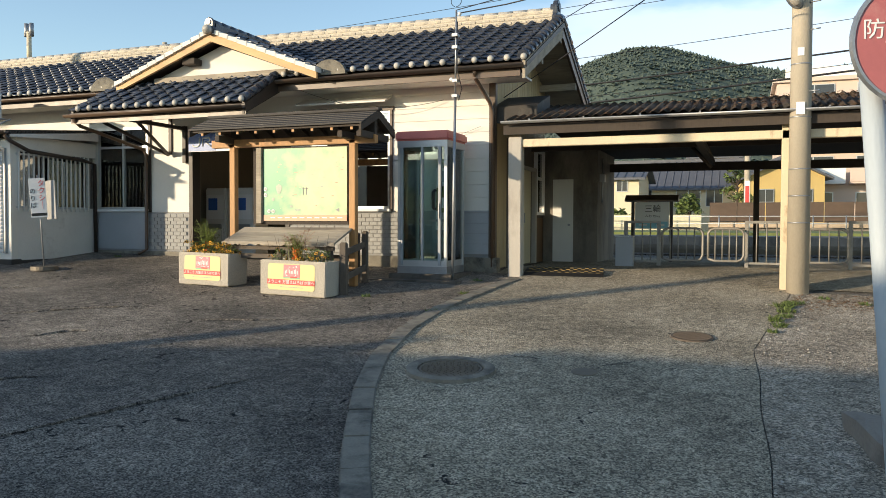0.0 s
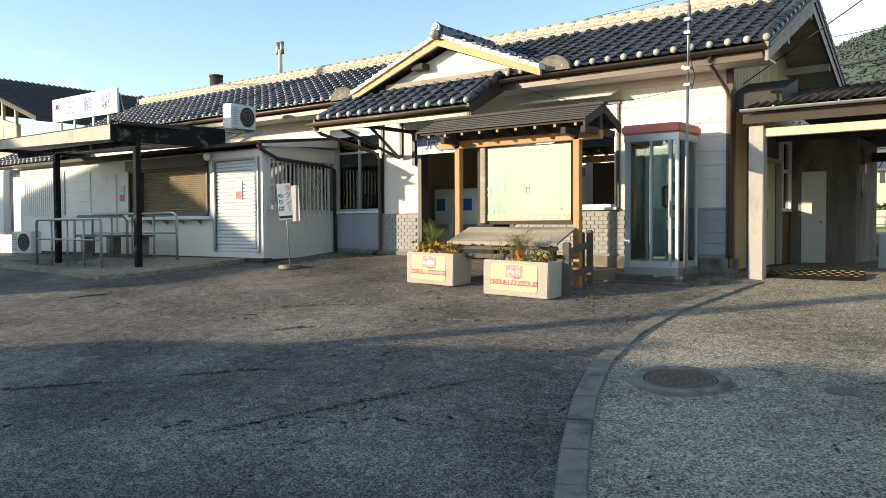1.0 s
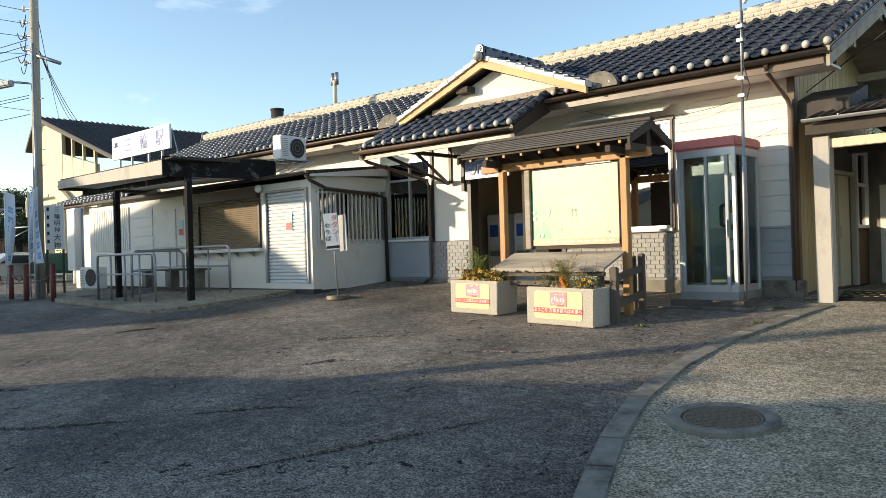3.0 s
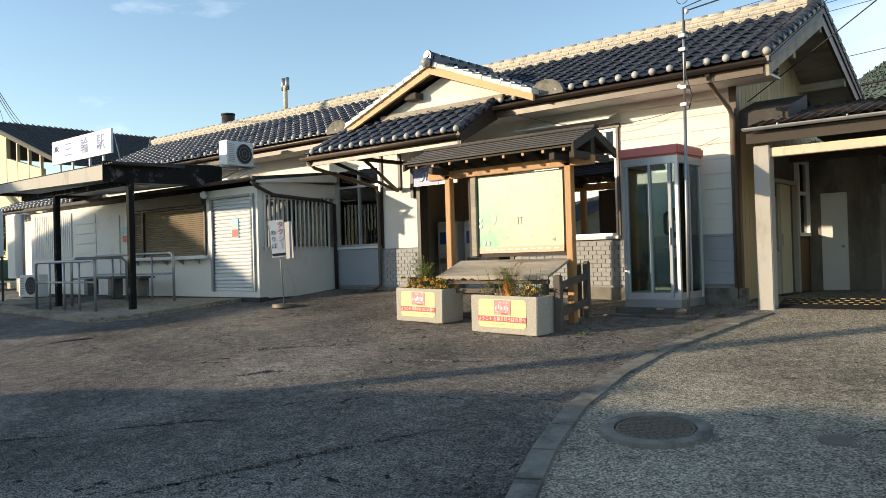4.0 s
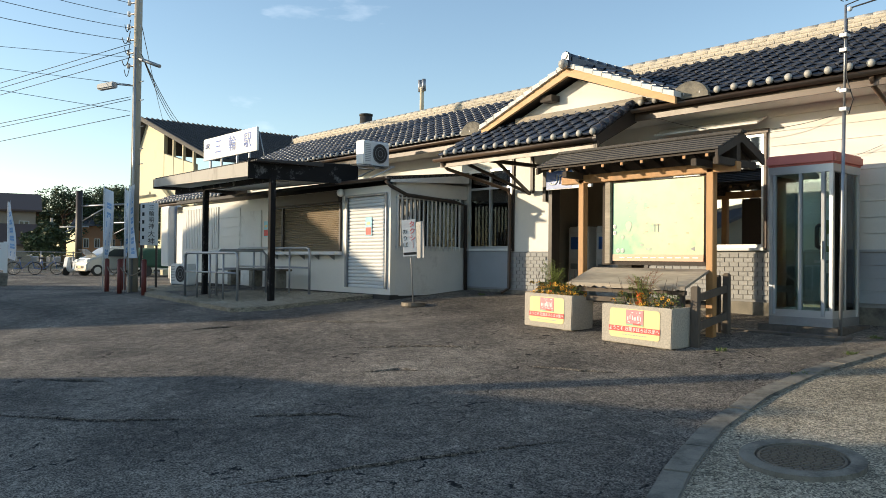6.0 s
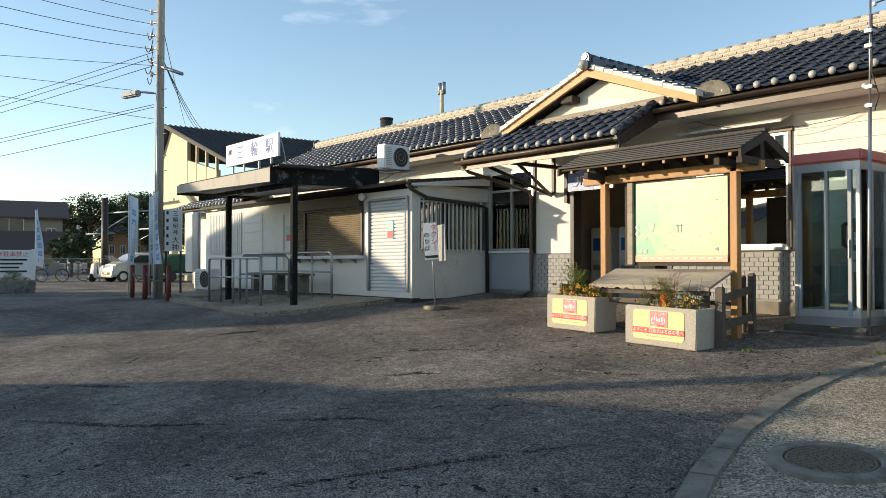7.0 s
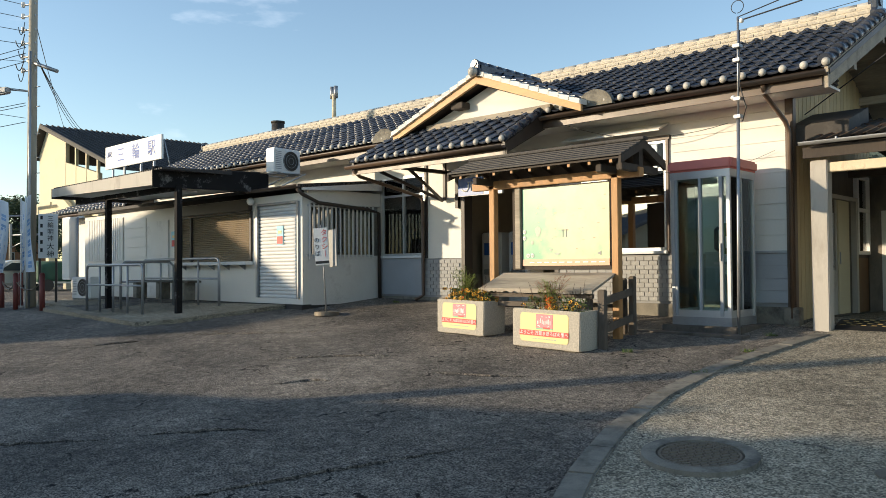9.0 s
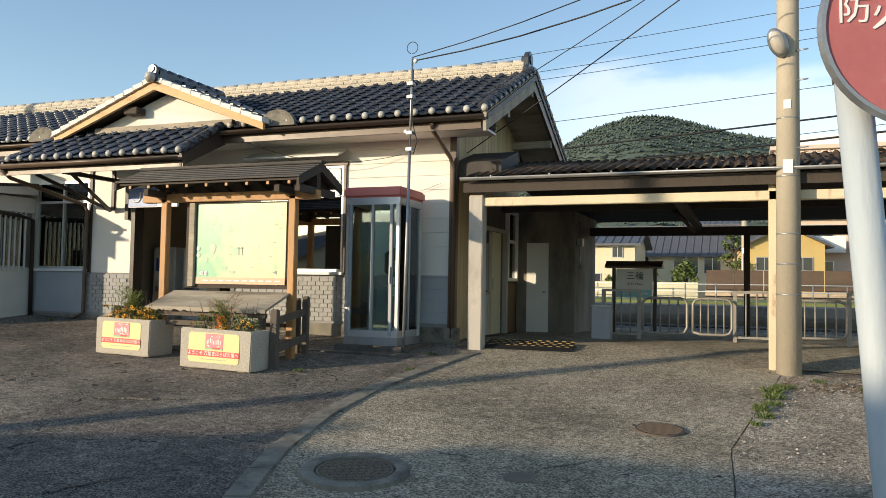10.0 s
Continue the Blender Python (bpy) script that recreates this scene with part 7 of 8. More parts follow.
# left distance
house("brown two-storey house with a brown roof", -81.5, 14.9, 78, 8.8, 8.0, 0.4, 5.7, 7.2, BROWN_WALL, ROOF_BROWN, windows=(("f", -2.2, 3.6, 1.6, 1.3), ("f", 3.5, 3.2, 0.7, 0.9), ("f", 0.2, 3.6, 2.2, 1.3)), ribs=False)
house("low brown porch roof of the brown house", -75.5, 13.2, 78, 10.0, 3.0, 0.4, 2.9, 4.2, BROWN_WALL, ROOF_BROWN, ribs=False)
house("orange brick house with a grey roof", -84, 27.5, 66, 6.0, 6.0, 0.4, 4.8, 5.8, ORANGE_WALL, ROOF_GREY, windows=(("f", -2.2, 2.0, 0.4, 0.8), ("f", -1.2, 2.0, 0.4, 0.8), ("f", 0.2, 2.0, 0.4, 0.8), ("f", 1.2, 2.0, 0.4, 0.8)))
an = thing("tv_antenna", pose(-81.0, 13.0, 7.0), "thin television aerial on the roof of the brown house", "antenna")
part("pole", rods(((0, 0, -0.4), (0, 0, 2.9), 0.04)), STEEL, an)
part("boom", rods(((-0.3, -0.9, 2.7), (0.3, 0.9, 2.7), 0.025)), STEEL, an)
for k in range(6):
    part("element", rods(((-0.35 - 0.2 + 0.12 * k, -0.7 + 0.28 * k + 0.25, 2.72), (0.1 + 0.12 * k, -0.7 + 0.28 * k - 0.15, 2.72), 0.015)), STEEL, an)
# covered footbridge over the tracks
fb = thing("footbridge", pose(0, 0, 0), "cream covered footbridge with a dark corrugated roof", "footbridge")
FBY, FBX = 16.5, -45.1
part("roof", prism_bm([(-46.5, 7.75), (FBX, 9.35), (-35.9, 6.25), (-35.9, 6.1), (FBX, 9.15), (-46.5, 7.55)], 14.0, Matrix.Translation((0, FBY - 0.4, 0))), DARK_ROOF, fb, "dark corrugated roof")
bm = bmesh.new()
for k in range(46):
    y = FBY - 0.35 + 0.3 * k
    rod(bm, (FBX, y, 9.37), (-35.9, y, 6.27), 0.05, 0.05, 4, cap=False)
tagged(part("roof_ribs", bm, DARK_ROOF, fb), kind="stuff")
part("gable_wall", prism_bm([(-46.2, 5.0), (-42.6, 5.0), (-42.6, 8.35), (FBX, 9.15), (-46.2, 7.85)], 0.2, Matrix.Translation((0, FBY, 0))), CREAM_WALL, fb, "cream sheet wall")
part("gable_wall", prism_bm([(-42.6, 5.0), (-38.6, 4.0), (-38.6, 6.2), (-42.6, 7.1)], 0.2, Matrix.Translation((0, FBY, 0))), CREAM_WALL, fb)
for x in (-42.6, -41.3, -40.0, -38.7):
    part("mullion", boxes((x - 0.06, x + 0.06, FBY - 0.02, FBY + 0.12, 5.0, 9.1 - (x + 45.1) * 0.34)), CREAM_WALL, fb)
part("inner_dark", boxes((-46.0, -37.0, FBY + 2.5, FBY + 2.7, 4.0, 6.0)), CREAM_WALL, fb)
part("deck", boxes((-46.4, -42.5, FBY - 0.1, FBY + 12, 4.55, 5.0)), CREAM_WALL, fb)
part("deck_rail", boxes((-46.4, -43.3, FBY - 0.5, FBY - 0.42, 4.9, 5.05), (-46.4, -46.3, FBY - 0.5, FBY - 0.42, 4.0, 5.05)), CREAM_WALL, fb)
part("stair_stringer", prism_bm([(-42.9, 5.0), (-42.4, 5.4), (-35.0, 1.5), (-35.4, 1.0)], 0.2, Matrix.Translation((0, FBY - 0.4, 0))), CREAM_WALL, fb)
for x in (-45.6, -43.2):
    part("column", boxes((x - 0.2, x + 0.2, FBY + 0.2, FBY + 0.6, 0.3, 4.55)), CREAM_WALL, fb)
part("white_pillar", rods(((-36.0, 14.5, 0.3), (-36.0, 14.5, 4.2), 0.25)), WHITE_OLD, fb)

fn = thing("mesh_fence", pose(0, 0, 0), "long green wire-mesh fence on steel posts", "fence")
FA, FB2 = Vector((-47.5, 2.0, 0.50)), Vector((-45.0, 17.5, 0.5))
fd = (FB2 - FA).normalized()
for k in range(11):
    p = FA.lerp(FB2, k / 10)
    part("post", rods(((p.x, p.y, 0.3), (p.x, p.y, 1.75), 0.035)), STEEL, fn)
for z in (0.62, 1.15, 1.7):
    part("rail", rods(((FA.x, FA.y, z), (FB2.x, FB2.y, z), 0.02)), STEEL, fn)
bm = bmesh.new()
n = 110
for k in range(n):
    for s in (-1, 1):
        p, q = FA.lerp(FB2, k / n), FA.lerp(FB2, min(1, max(0, (k + s * 9) / n)))
        rod(bm, (p.x, p.y, 0.6), (q.x, q.y, 1.7), 0.006, 0.006, 3, cap=False)
tagged(part("wire_mesh", bm, mat("green_wire", (0.10, 0.16, 0.12), 0.6, bump=0.0), fn), kind="stuff")


def bicycle(x, y, rz, col):
    t = thing("bicycle", pose(x, y, ground_z(x, y), 8, 0, rz), "parked bicycle leaning by the mesh fence", "bicycle", "bicycles by the fence")
    for wx in (-0.52, 0.52):
        bm = bmesh.new()
        tube(bm, [(wx + 0.32 * math.cos(2 * math.pi * k / 20), 0, 0.33 + 0.32 * math.sin(2 * math.pi * k / 20)) for k in range(21)], 0.02, 6)
        w = part("wheel", bm, BLACK, t)
        bm = bmesh.new()
        for k in range(8):
            a = math.pi * k / 8
            rod(bm, (wx - 0.3 * math.cos(a), 0, 0.33 - 0.3 * math.sin(a)), (wx + 0.3 * math.cos(a), 0, 0.33 + 0.3 * math.sin(a)), 0.003, 0.003, 3, cap=False)
        part("spokes", bm, ALU, w)
    bm = bmesh.new()
    for a, b in (((-0.52, 0, 0.33), (-0.12, 0, 0.30)), ((-0.52, 0, 0.33), (-0.18, 0, 0.72)), ((-0.12, 0, 0.30), (-0.22, 0, 0.85)), ((-0.12, 0, 0.30), (0.36, 0, 0.72)), ((0.52, 0, 0.33), (0.34, 0, 0.98))):
        rod(bm, a, b, 0.018, 0.018, 6)
    part("frame", bm, col, t)
    part("saddle", boxes((-0.35, -0.10, -0.08, 0.08, 0.85, 0.91), bev=0.02), BLACK, t)
    bm = bmesh.new()
    tube(bm, [(0.18, -0.26, 1.0), (0.32, -0.2, 1.04), (0.34, 0, 1.0), (0.32, 0.2, 1.04), (0.18, 0.26, 1.0)], 0.014, 6)
    part("handlebar", bm, STEEL, t)
    part("basket", boxes((0.40, 0.68, -0.16, 0.16, 0.72, 0.95)), STEEL, t)


rng = random.Random(5)
for k in range(7):
    bicycle(-45.9 + 0.05 * k, 5.6 + 0.95 * k + rng.uniform(-0.2, 0.2), 60 + rng.uniform(-25, 30), rng.choice((STEEL, BLUE, SIGN_W, REDP)))
sc = thing("scooter", pose(-43.6, 12.3, 0.5, 0, 0, -60), "small pale motor scooter parked by the fence", "scooter")
for wx in (-0.55, 0.55):
    part("wheel", rods(((wx, -0.05, 0.22), (wx, 0.05, 0.22), 0.22), seg=16), BLACK, sc)
bm = prism_bm([(-0.75, 0.45), (-0.55, 0.75), (-0.05, 0.78), (0.0, 0.35), (0.3, 0.30), (0.42, 0.95), (0.52, 0.95), (0.62, 0.45), (0.5, 0.2), (-0.5, 0.2)], 0.3, Matrix.Translation((0, -0.15, 0)))
bmesh.ops.bevel(bm, geom=bm.edges[:], offset=0.04, segments=2, affect="EDGES")
part("body", bm, SIGN_W, sc)
part("handlebar", rods(((0.44, -0.3, 1.02), (0.44, 0.3, 1.02), 0.02)), BLACK, sc)


def car(x, y, rz, paint, label, cover=None):
    t = thing("car", pose(x, y, ground_z(x, y), 0, 0, rz), label, "car")
    out = [(-1.68, 0.28), (-1.70, 0.85), (-1.55, 1.0), (-1.35, 1.46), (-0.2, 1.53), (0.45, 1.46), (1.10, 1.0), (1.55, 0.88), (1.69, 0.62), (1.70, 0.28)]
    bm = prism_bm(out, 1.46, Matrix.Translation((0, -0.73, 0)))
    bmesh.ops.bevel(bm, geom=bm.edges[:], offset=0.09, segments=3, affect="EDGES")
    for v in bm.verts:
        if v.co.z > 1.0:
            v.co.y *= 1 - (v.co.z - 1.0) * 0.28
    part("body", bm, paint, t, smooth=False)
    for s in (-1, 1):
        part("side_window", prism_bm([(-1.30, 1.02), (-1.18, 1.40), (0.42, 1.40), (0.98, 1.02)], 0.01, Matrix.Translation((0, s * 0.68 - 0.005, 0)) @ Matrix.Rotation(-s * 0.12, 4, "X") @ Matrix.Translation((0, s * 0.14, 0))), DARK_PANE, t)
        for wx in (-1.12, 1.14):
            w = part("wheel", rods(((wx, s * 0.60, 0.29), (wx, s * 0.76, 0.29), 0.29), seg=20), BLACK, t)
            part("rim", rods(((wx, s * 0.755, 0.29), (wx, s * 0.772, 0.29), 0.18), seg=14), ALU, w)
    part("windscreen", prism_bm([(-0.60, 0), (0.60, 0), (0.52, 0.60), (-0.52, 0.60)], 0.012, pose(1.10, 0, 1.0) @ pose(0, 0, 0, 0, 0, 90) @ pose(0, 0, 0, 55, 0, 0)), DARK_PANE, t)
    for s in (-1, 1):
        part("headlight", boxes((1.50, 1.66, s * 0.55 - 0.16, s * 0.55 + 0.16, 0.66, 0.84), bev=0.03), SIGN_W, t)
    part("grille", boxes((1.66, 1.715, -0.4, 0.4, 0.38, 0.5), bev=0.01), BLACK, t)
    part("bumper", boxes((1.60, 1.73, -0.66, 0.66, 0.25, 0.37), bev=0.03), paint, t)
    part("plate", boxes((1.71, 1.735, -0.17, 0.17, 0.40, 0.50)), YELLOW, t)


SILVER = mat("silver_car_paint", (0.55, 0.55, 0.52), 0.3, metal=0.4, vary=0.04, scale=3, fine=30, bump=0.0)
GREEN_TARP = mat("green_tarpaulin", (0.03, 0.09, 0.055), 0.7, vary=0.25, scale=5, fine=30, bump=0.3)
car(-42.6, 13.9, -82, SILVER, "small silver hatchback parked before the fence")
tk = thing("covered_truck", pose(-40.5, 15.6, 0.5, 0, 0, 85), "small flatbed truck under a dark green cover", "truck")
bm = boxes((-1.3, 1.3, -0.7, 0.7, 0.45, 1.25))
bmesh.ops.subdivide_edges(bm, edges=bm.edges[:], cuts=3, use_grid_fill=True)
for v in bm.verts:
    v.co.z += 0.12 * noise.noise(v.co * 2.2) + (0.15 if v.co.z > 1.2 and abs(v.co.y) < 0.5 else 0)
part("cover", bm, GREEN_TARP, tk, smooth=True)
for wx in (-0.9, 0.9):
    for s in (-1, 1):
        part("wheel", rods(((wx, s * 0.58, 0.28), (wx, s * 0.74, 0.28), 0.28), seg=18), BLACK, tk)
part("bed", boxes((-1.35, 1.35, -0.68, 0.68, 0.36, 0.45)), SILVER, tk)


# ---- trees ----
def tree(x, y, h, r, seed, label, material=None, n=6500, leaf=0.16, base=0.4):
    rng = random.Random(seed)
    t = thing("tree", pose(x, y, base), label, "tree", "trees in the distance")
    bm = bmesh.new()
    rod(bm, (0, 0, -0.3), (0.1, 0, h * 0.55), r * 0.10, r * 0.06, 8)
    rod(bm, (0.1, 0, h * 0.55), (0, 0.1, h * 0.92), r * 0.06, r * 0.015, 6)
    blobs = []
    for k in range(17):
        a, zz = rng.uniform(0, 6.283), h * rng.uniform(0.36, 0.92)
        rr = r * rng.uniform(0.45, 0.95) * (1.15 - zz / h * 0.6)
        tip = (rr * math.cos(a), rr * math.sin(a), zz + h * 0.08)
        rod(bm, (0.05, 0, zz - h * 0.08), tip, r * 0.03, r * 0.008, 5)
        blobs.append((tip, r * rng.uniform(0.20, 0.42)))
    blobs.append(((0, 0.1, h * 0.93), r * 0.4))
    part("trunk", bm, BARK, t)
    bm = bmesh.new()
    for _ in range(n):
        c, br_ = rng.choice(blobs)
        d = Vector((rng.gauss(0, 1), rng.gauss(0, 1), rng.gauss(0, 0.7)))
        p = Vector(c) + d.normalized() * br_ * rng.random() ** 0.45
        s1 = Vector((rng.uniform(-1, 1), rng.uniform(-1, 1), rng.uniform(-0.5, 0.5))).normalized() * leaf * rng.uniform(0.5, 1.2)
        s2 = s1.cross(Vector((rng.uniform(-1, 1), rng.uniform(-1, 1), rng.uniform(-1, 1)))).normalized() * leaf * 0.45
        bm.faces.new([bm.verts.new(q) for q in (p - s1, p + s2, p + s1, p - s2)])
    tagged(part("crown", bm, material or PINE, t, "uneven crown of small dark leaves"), kind="stuff")


for k, (az, dist, h, r) in enumerate(((76.4, 92, 6.6, 2.6), (74.9, 88, 7.6, 3.4), (73.6, 96, 7.2, 3.0), (72.3, 90, 7.8, 3.4), (71.2, 84, 7.4, 3.2), (69.9, 82, 6.6, 3.0), (76.0, 62, 3.2, 1.6), (78.6, 110, 7.4, 3.0))):
    tree(-dist * math.sin(radians(az)), dist * math.cos(radians(az)), h, r, 20 + k, "dark leafy tree beyond the railway line" if k % 3 else "dark pine tree beyond the railway line")
for k, (x, y, h, r) in enumerate(((-5.5, 48.0, 1.5, 0.8), (-3.4, 48.6, 2.0, 0.9), (-7.5, 48, 1.1, 0.7), (-0.9, 62, 4.6, 1.2))):
    tree(x, y, h, r, 60 + k, "clipped green garden shrub near the houses", LEAF, 700, 0.16, 1.2)

# railway gear to the left
for k, (az, dist, h) in enumerate(((74.0, 55, 5.3), (72.0, 66, 4.6), (75.6, 70, 4.2))):
    x, y = -dist * math.sin(radians(az)), dist * math.cos(radians(az))
    t = thing("catenary_mast", pose(x, y, 0.3), "concrete catenary mast with a cross arm", "mast", "catenary masts")
    part("shaft", rods(((0, 0, -0.3), (0, 0, h), 0.20 if k == 0 else 0.10), seg=14), CONC_POLE if k else BROWN_DK, t)
    part("arm", rods(((0, 0, h * 0.82), (2.6, 2.0, h * 0.84), 0.06)), STEEL, t)
    part("strut", rods(((0, 0, h * 0.62), (1.6, 1.25, h * 0.82), 0.04)), STEEL, t)

# ---- pole by the taxi stand with its wires ----
EPX, EPY = -21.55, 7.55
EPZ = ground_z(EPX, EPY)
ep = thing("utility_pole", pose(EPX, EPY, EPZ), "tall grey utility pole with insulators and a lamp", "utility pole")
part("shaft", rods(((0, 0, -0.3), (0.02, 0.05, 11.5), 0.125, 0.09), seg=18), CONC_POLE, ep)
for z in (6.05, 6.4, 6.75, 7.1, 7.45, 7.75):
    part("insulator_bracket", rods(((-0.26, -0.12, z), (0.12, 0.05, z), 0.025)), STEEL, ep)
    part("insulator", rods(((-0.26, -0.12, z - 0.05), (-0.26, -0.12, z + 0.08), 0.04)), SIGN_W, ep)
part("cross_arm", rods(((-0.1, -0.05, 6.3), (0.75, 0.35, 5.95), 0.05)), STEEL, ep)
part("lamp_arm", rods(((0, 0, 5.50), (-0.45, -0.45, 5.56), 0.022)), STEEL, ep)
lb = part("lamp_box", boxes((-0.30, 0.30, -0.10, 0.10, -0.12, 0.04), bev=0.03), GREY_SIDING, ep, "flat street lamp box")
lb.matrix_basis = pose(-0.62, -0.55, 5.55, 0, -3, 25)
for z in (3.4, 3.8, 4.4, 5.1, 5.6):
    part("step_bolt", rods(((0.1, 0.05, z), (0.3, 0.1, z), 0.012)), STEEL, ep)
part("conduit", rods(((0.17, -0.1, -0.2), (0.15, -0.08, 6.5), 0.03)), STEEL, ep)
bm = bmesh.new()
for k in range(5):
    tube(bm, catenary((-0.2, -0.1, 6.1 + 0.3 * k), (-0.05 - 0.2 * (k % 2), -0.3, 5.9 + 0.3 * k), 0.25, 8), 0.012, 4)
part("jumper_cables", bm, CABLE, ep)


def wire(label, a, b, sag, r=0.008, name="overhead_wire"):
    bm = bmesh.new()
    tube(bm, catenary(a, b, sag), r, 5)
    tagged(part(name, bm, CABLE, None), label, "wire", "overhead wires")


BPX, BPY = -15.15, -4.0     # the pole behind the viewer that throws the long thin shadow
bp_ = thing("utility_pole", pose(BPX, BPY, ground_z(BPX, BPY)), "plain concrete utility pole by the road", "utility pole")
part("shaft", rods(((0, 0, -0.3), (0, 0, 10.6), 0.19, 0.13), seg=18), CONC_POLE, bp_)
part("cross_arm", boxes((-0.9, 0.9, -0.05, 0.05, 9.4, 9.5)), STEEL, bp_)
for k in range(4):
    wire("black overhead wire between two utility poles", (EPX - 0.26, EPY - 0.12, EPZ + 6.75 + 0.34 * k), (BPX + 0.1 * k - 0.2, BPY, 6.5 + 0.4 * k), 0.35)
P1, P2 = (-30.4, -3.4), (-37.0, -0.5)     # two more poles across the road
for (px, py), ph in ((P1, 8.3), (P2, 6.2)):
    t = thing("utility_pole", pose(px, py, ground_z(px, py)), "slim concrete utility pole across the road", "utility pole")
    part("shaft", rods(((0, 0, -0.3), (0, 0, ph), 0.12, 0.09), seg=14), CONC_POLE, t)
    part("cross_arm", boxes((-0.6, 0.6, -0.04, 0.04, ph - 0.9, ph - 0.82)), STEEL, t)
for za, zb in ((6.83, 7.9), (6.1, 7.75), (5.38, 7.6)):
    wire("thin service wire from the pole across the yard", (EPX - 0.12, EPY - 0.1, za), (*P1, zb), 0.05, 0.007)
for za, zb in ((7.2, 4.85), (7.05, 4.7), (6.83, 4.55), (5.77, 4.3), (5.70, 4.1), (5.28, 3.7)):
    wire("thin overhead wire leaving the utility pole", (EPX - 0.12, EPY - 0.1, za), (*P2, zb), 0.05, 0.009)
for end in ((-43.84, 17.6, 8.98), (-43.43, 17.7, 8.84), (-43.03, 17.8, 8.7)):
    wire("line slung from the pole to the footbridge roof", (EPX + 0.1, EPY + 0.1, 6.9), end, 0.25, 0.012)
wire("thin stay wire from the pole to the footbridge roof", (EPX + 0.1, EPY + 0.1, 7.65), (-43.79, 16.92, 8.96), 0.1, 0.010)
pr_ = thing("utility_pole", pose(8.5, 6.0, ground_z(8.5, 6.0)), "plain concrete utility pole beside the gravel", "utility pole")
part("shaft", rods(((0, 0, -0.3), (0, 0, 10.2), 0.18, 0.13), seg=18), CONC_POLE, pr_)
# wires beyond and above the passage
M_TOP = Vector((-4.68, 11.12, ground_z(-4.7, 10.98) + 4.5))
wire("black service wire from the mast", M_TOP, (8.5, 6.0, 8.6), 0.85, 0.008)
wire("black service wire from the mast", M_TOP + Vector((0, 0, -0.06)), (8.5, 6.0, 8.2), 1.0, 0.011)
wire("service wire from the gable to the street", (-3.55, RY - 0.4, 5.35), (8.5, 6.0, 9.4), 0.2, 0.008)
wire("service wire from the gable to the street", (-4.3, 12.55, 3.75), (8.5, 6.0, 9.8), 0.15, 0.009)
for (z0, z1, y, r) in ((7.0, 8.05, 30, 0.035), (6.3, 7.3, 30, 0.040), (6.55, 7.55, 30, 0.012), (8.0, 9.2, 30, 0.012), (10.2, 11.6, 32, 0.012), (10.5, 12.0, 32, 0.012), (11.2, 12.9, 32, 0.012)):
    wire("overhead line beyond the passage roof", (-26, y - 1, z0 - 1.2), (16, y + 1, z1 + 0.9), 0.35, r)

for x, y, ph in ((-26, 29.3, 9.6), (16, 31.3, 13.6)):
    t = thing("utility_pole", pose(x, y, 0.4), "concrete line pole beside the tracks", "utility pole")
    part("shaft", rods(((0, 0, -0.3), (0, 0, ph), 0.16, 0.11), seg=14), CONC_POLE, t)

# ---- banners, bollards, boards by the taxi stand ----
CLOTH = mat("banner_cloth", (0.70, 0.74, 0.80), 0.8, vary=0.05, scale=3, fine=40, bump=0.05)
CLOTH_BLUE = mat("banner_blue_print", (0.26, 0.42, 0.66), 0.8, vary=0.3, scale=14, fine=40, bump=0.0)


def banner(x, y, rz, h=2.9, tip=None, seed=0):
    rng = random.Random(seed)
    t = thing("banner", pose(x, y, ground_z(x, y), 0, 0, rz), "tall narrow white and blue cloth banner on a pole", "banner", "banners by the taxi stand")
    part("pole", rods(((0, 0, 0), (0, 0, h), 0.014)), SIGN_W, t)
    bm = bmesh.new()
    cols_, rows_ = 6, 22
    g = [[None] * (cols_ + 1) for _ in range(rows_ + 1)]
    for i in range(rows_ + 1):
        f = i / rows_
        for j in range(cols_ + 1):
            u = j / cols_
            g[i][j] = bm.verts.new((0.02 + u * 0.30 * (0.55 + 0.3 * math.sin(f * 3 + seed)), 0.09 * math.sin(f * 5 + u * 3 + seed) * u, h - 0.05 - f * (h - 0.95) - 0.12 * u * math.sin(f * 2.2 + seed)))
    for i in range(rows_):
        for j in range(cols_):
            bm.faces.new((g[i][j], g[i][j + 1], g[i + 1][j + 1], g[i + 1][j])).smooth = True
    cl = part("cloth", bm, CLOTH, t)
    for off in (-0.006, 0.006):
        bm = bmesh.new()
        for i in range(3, rows_ - 1):
            if i % 3 == 0:
                continue
            f0, f1 = i / rows_, (i + 0.8) / rows_
            pts = []
            for f, u in ((f0, 0.25), (f0, 0.75), (f1, 0.75), (f1, 0.25)):
                pts.append(bm.verts.new((0.02 + u * 0.30 * (0.55 + 0.3 * math.sin(f * 3 + seed)), 0.09 * math.sin(f * 5 + u * 3 + seed) * u + off, h - 0.05 - f * (h - 0.95) - 0.12 * u * math.sin(f * 2.2 + seed))))
            bm.faces.new(pts)
        tagged(part("print", bm, CLOTH_BLUE, cl), kind="stuff")


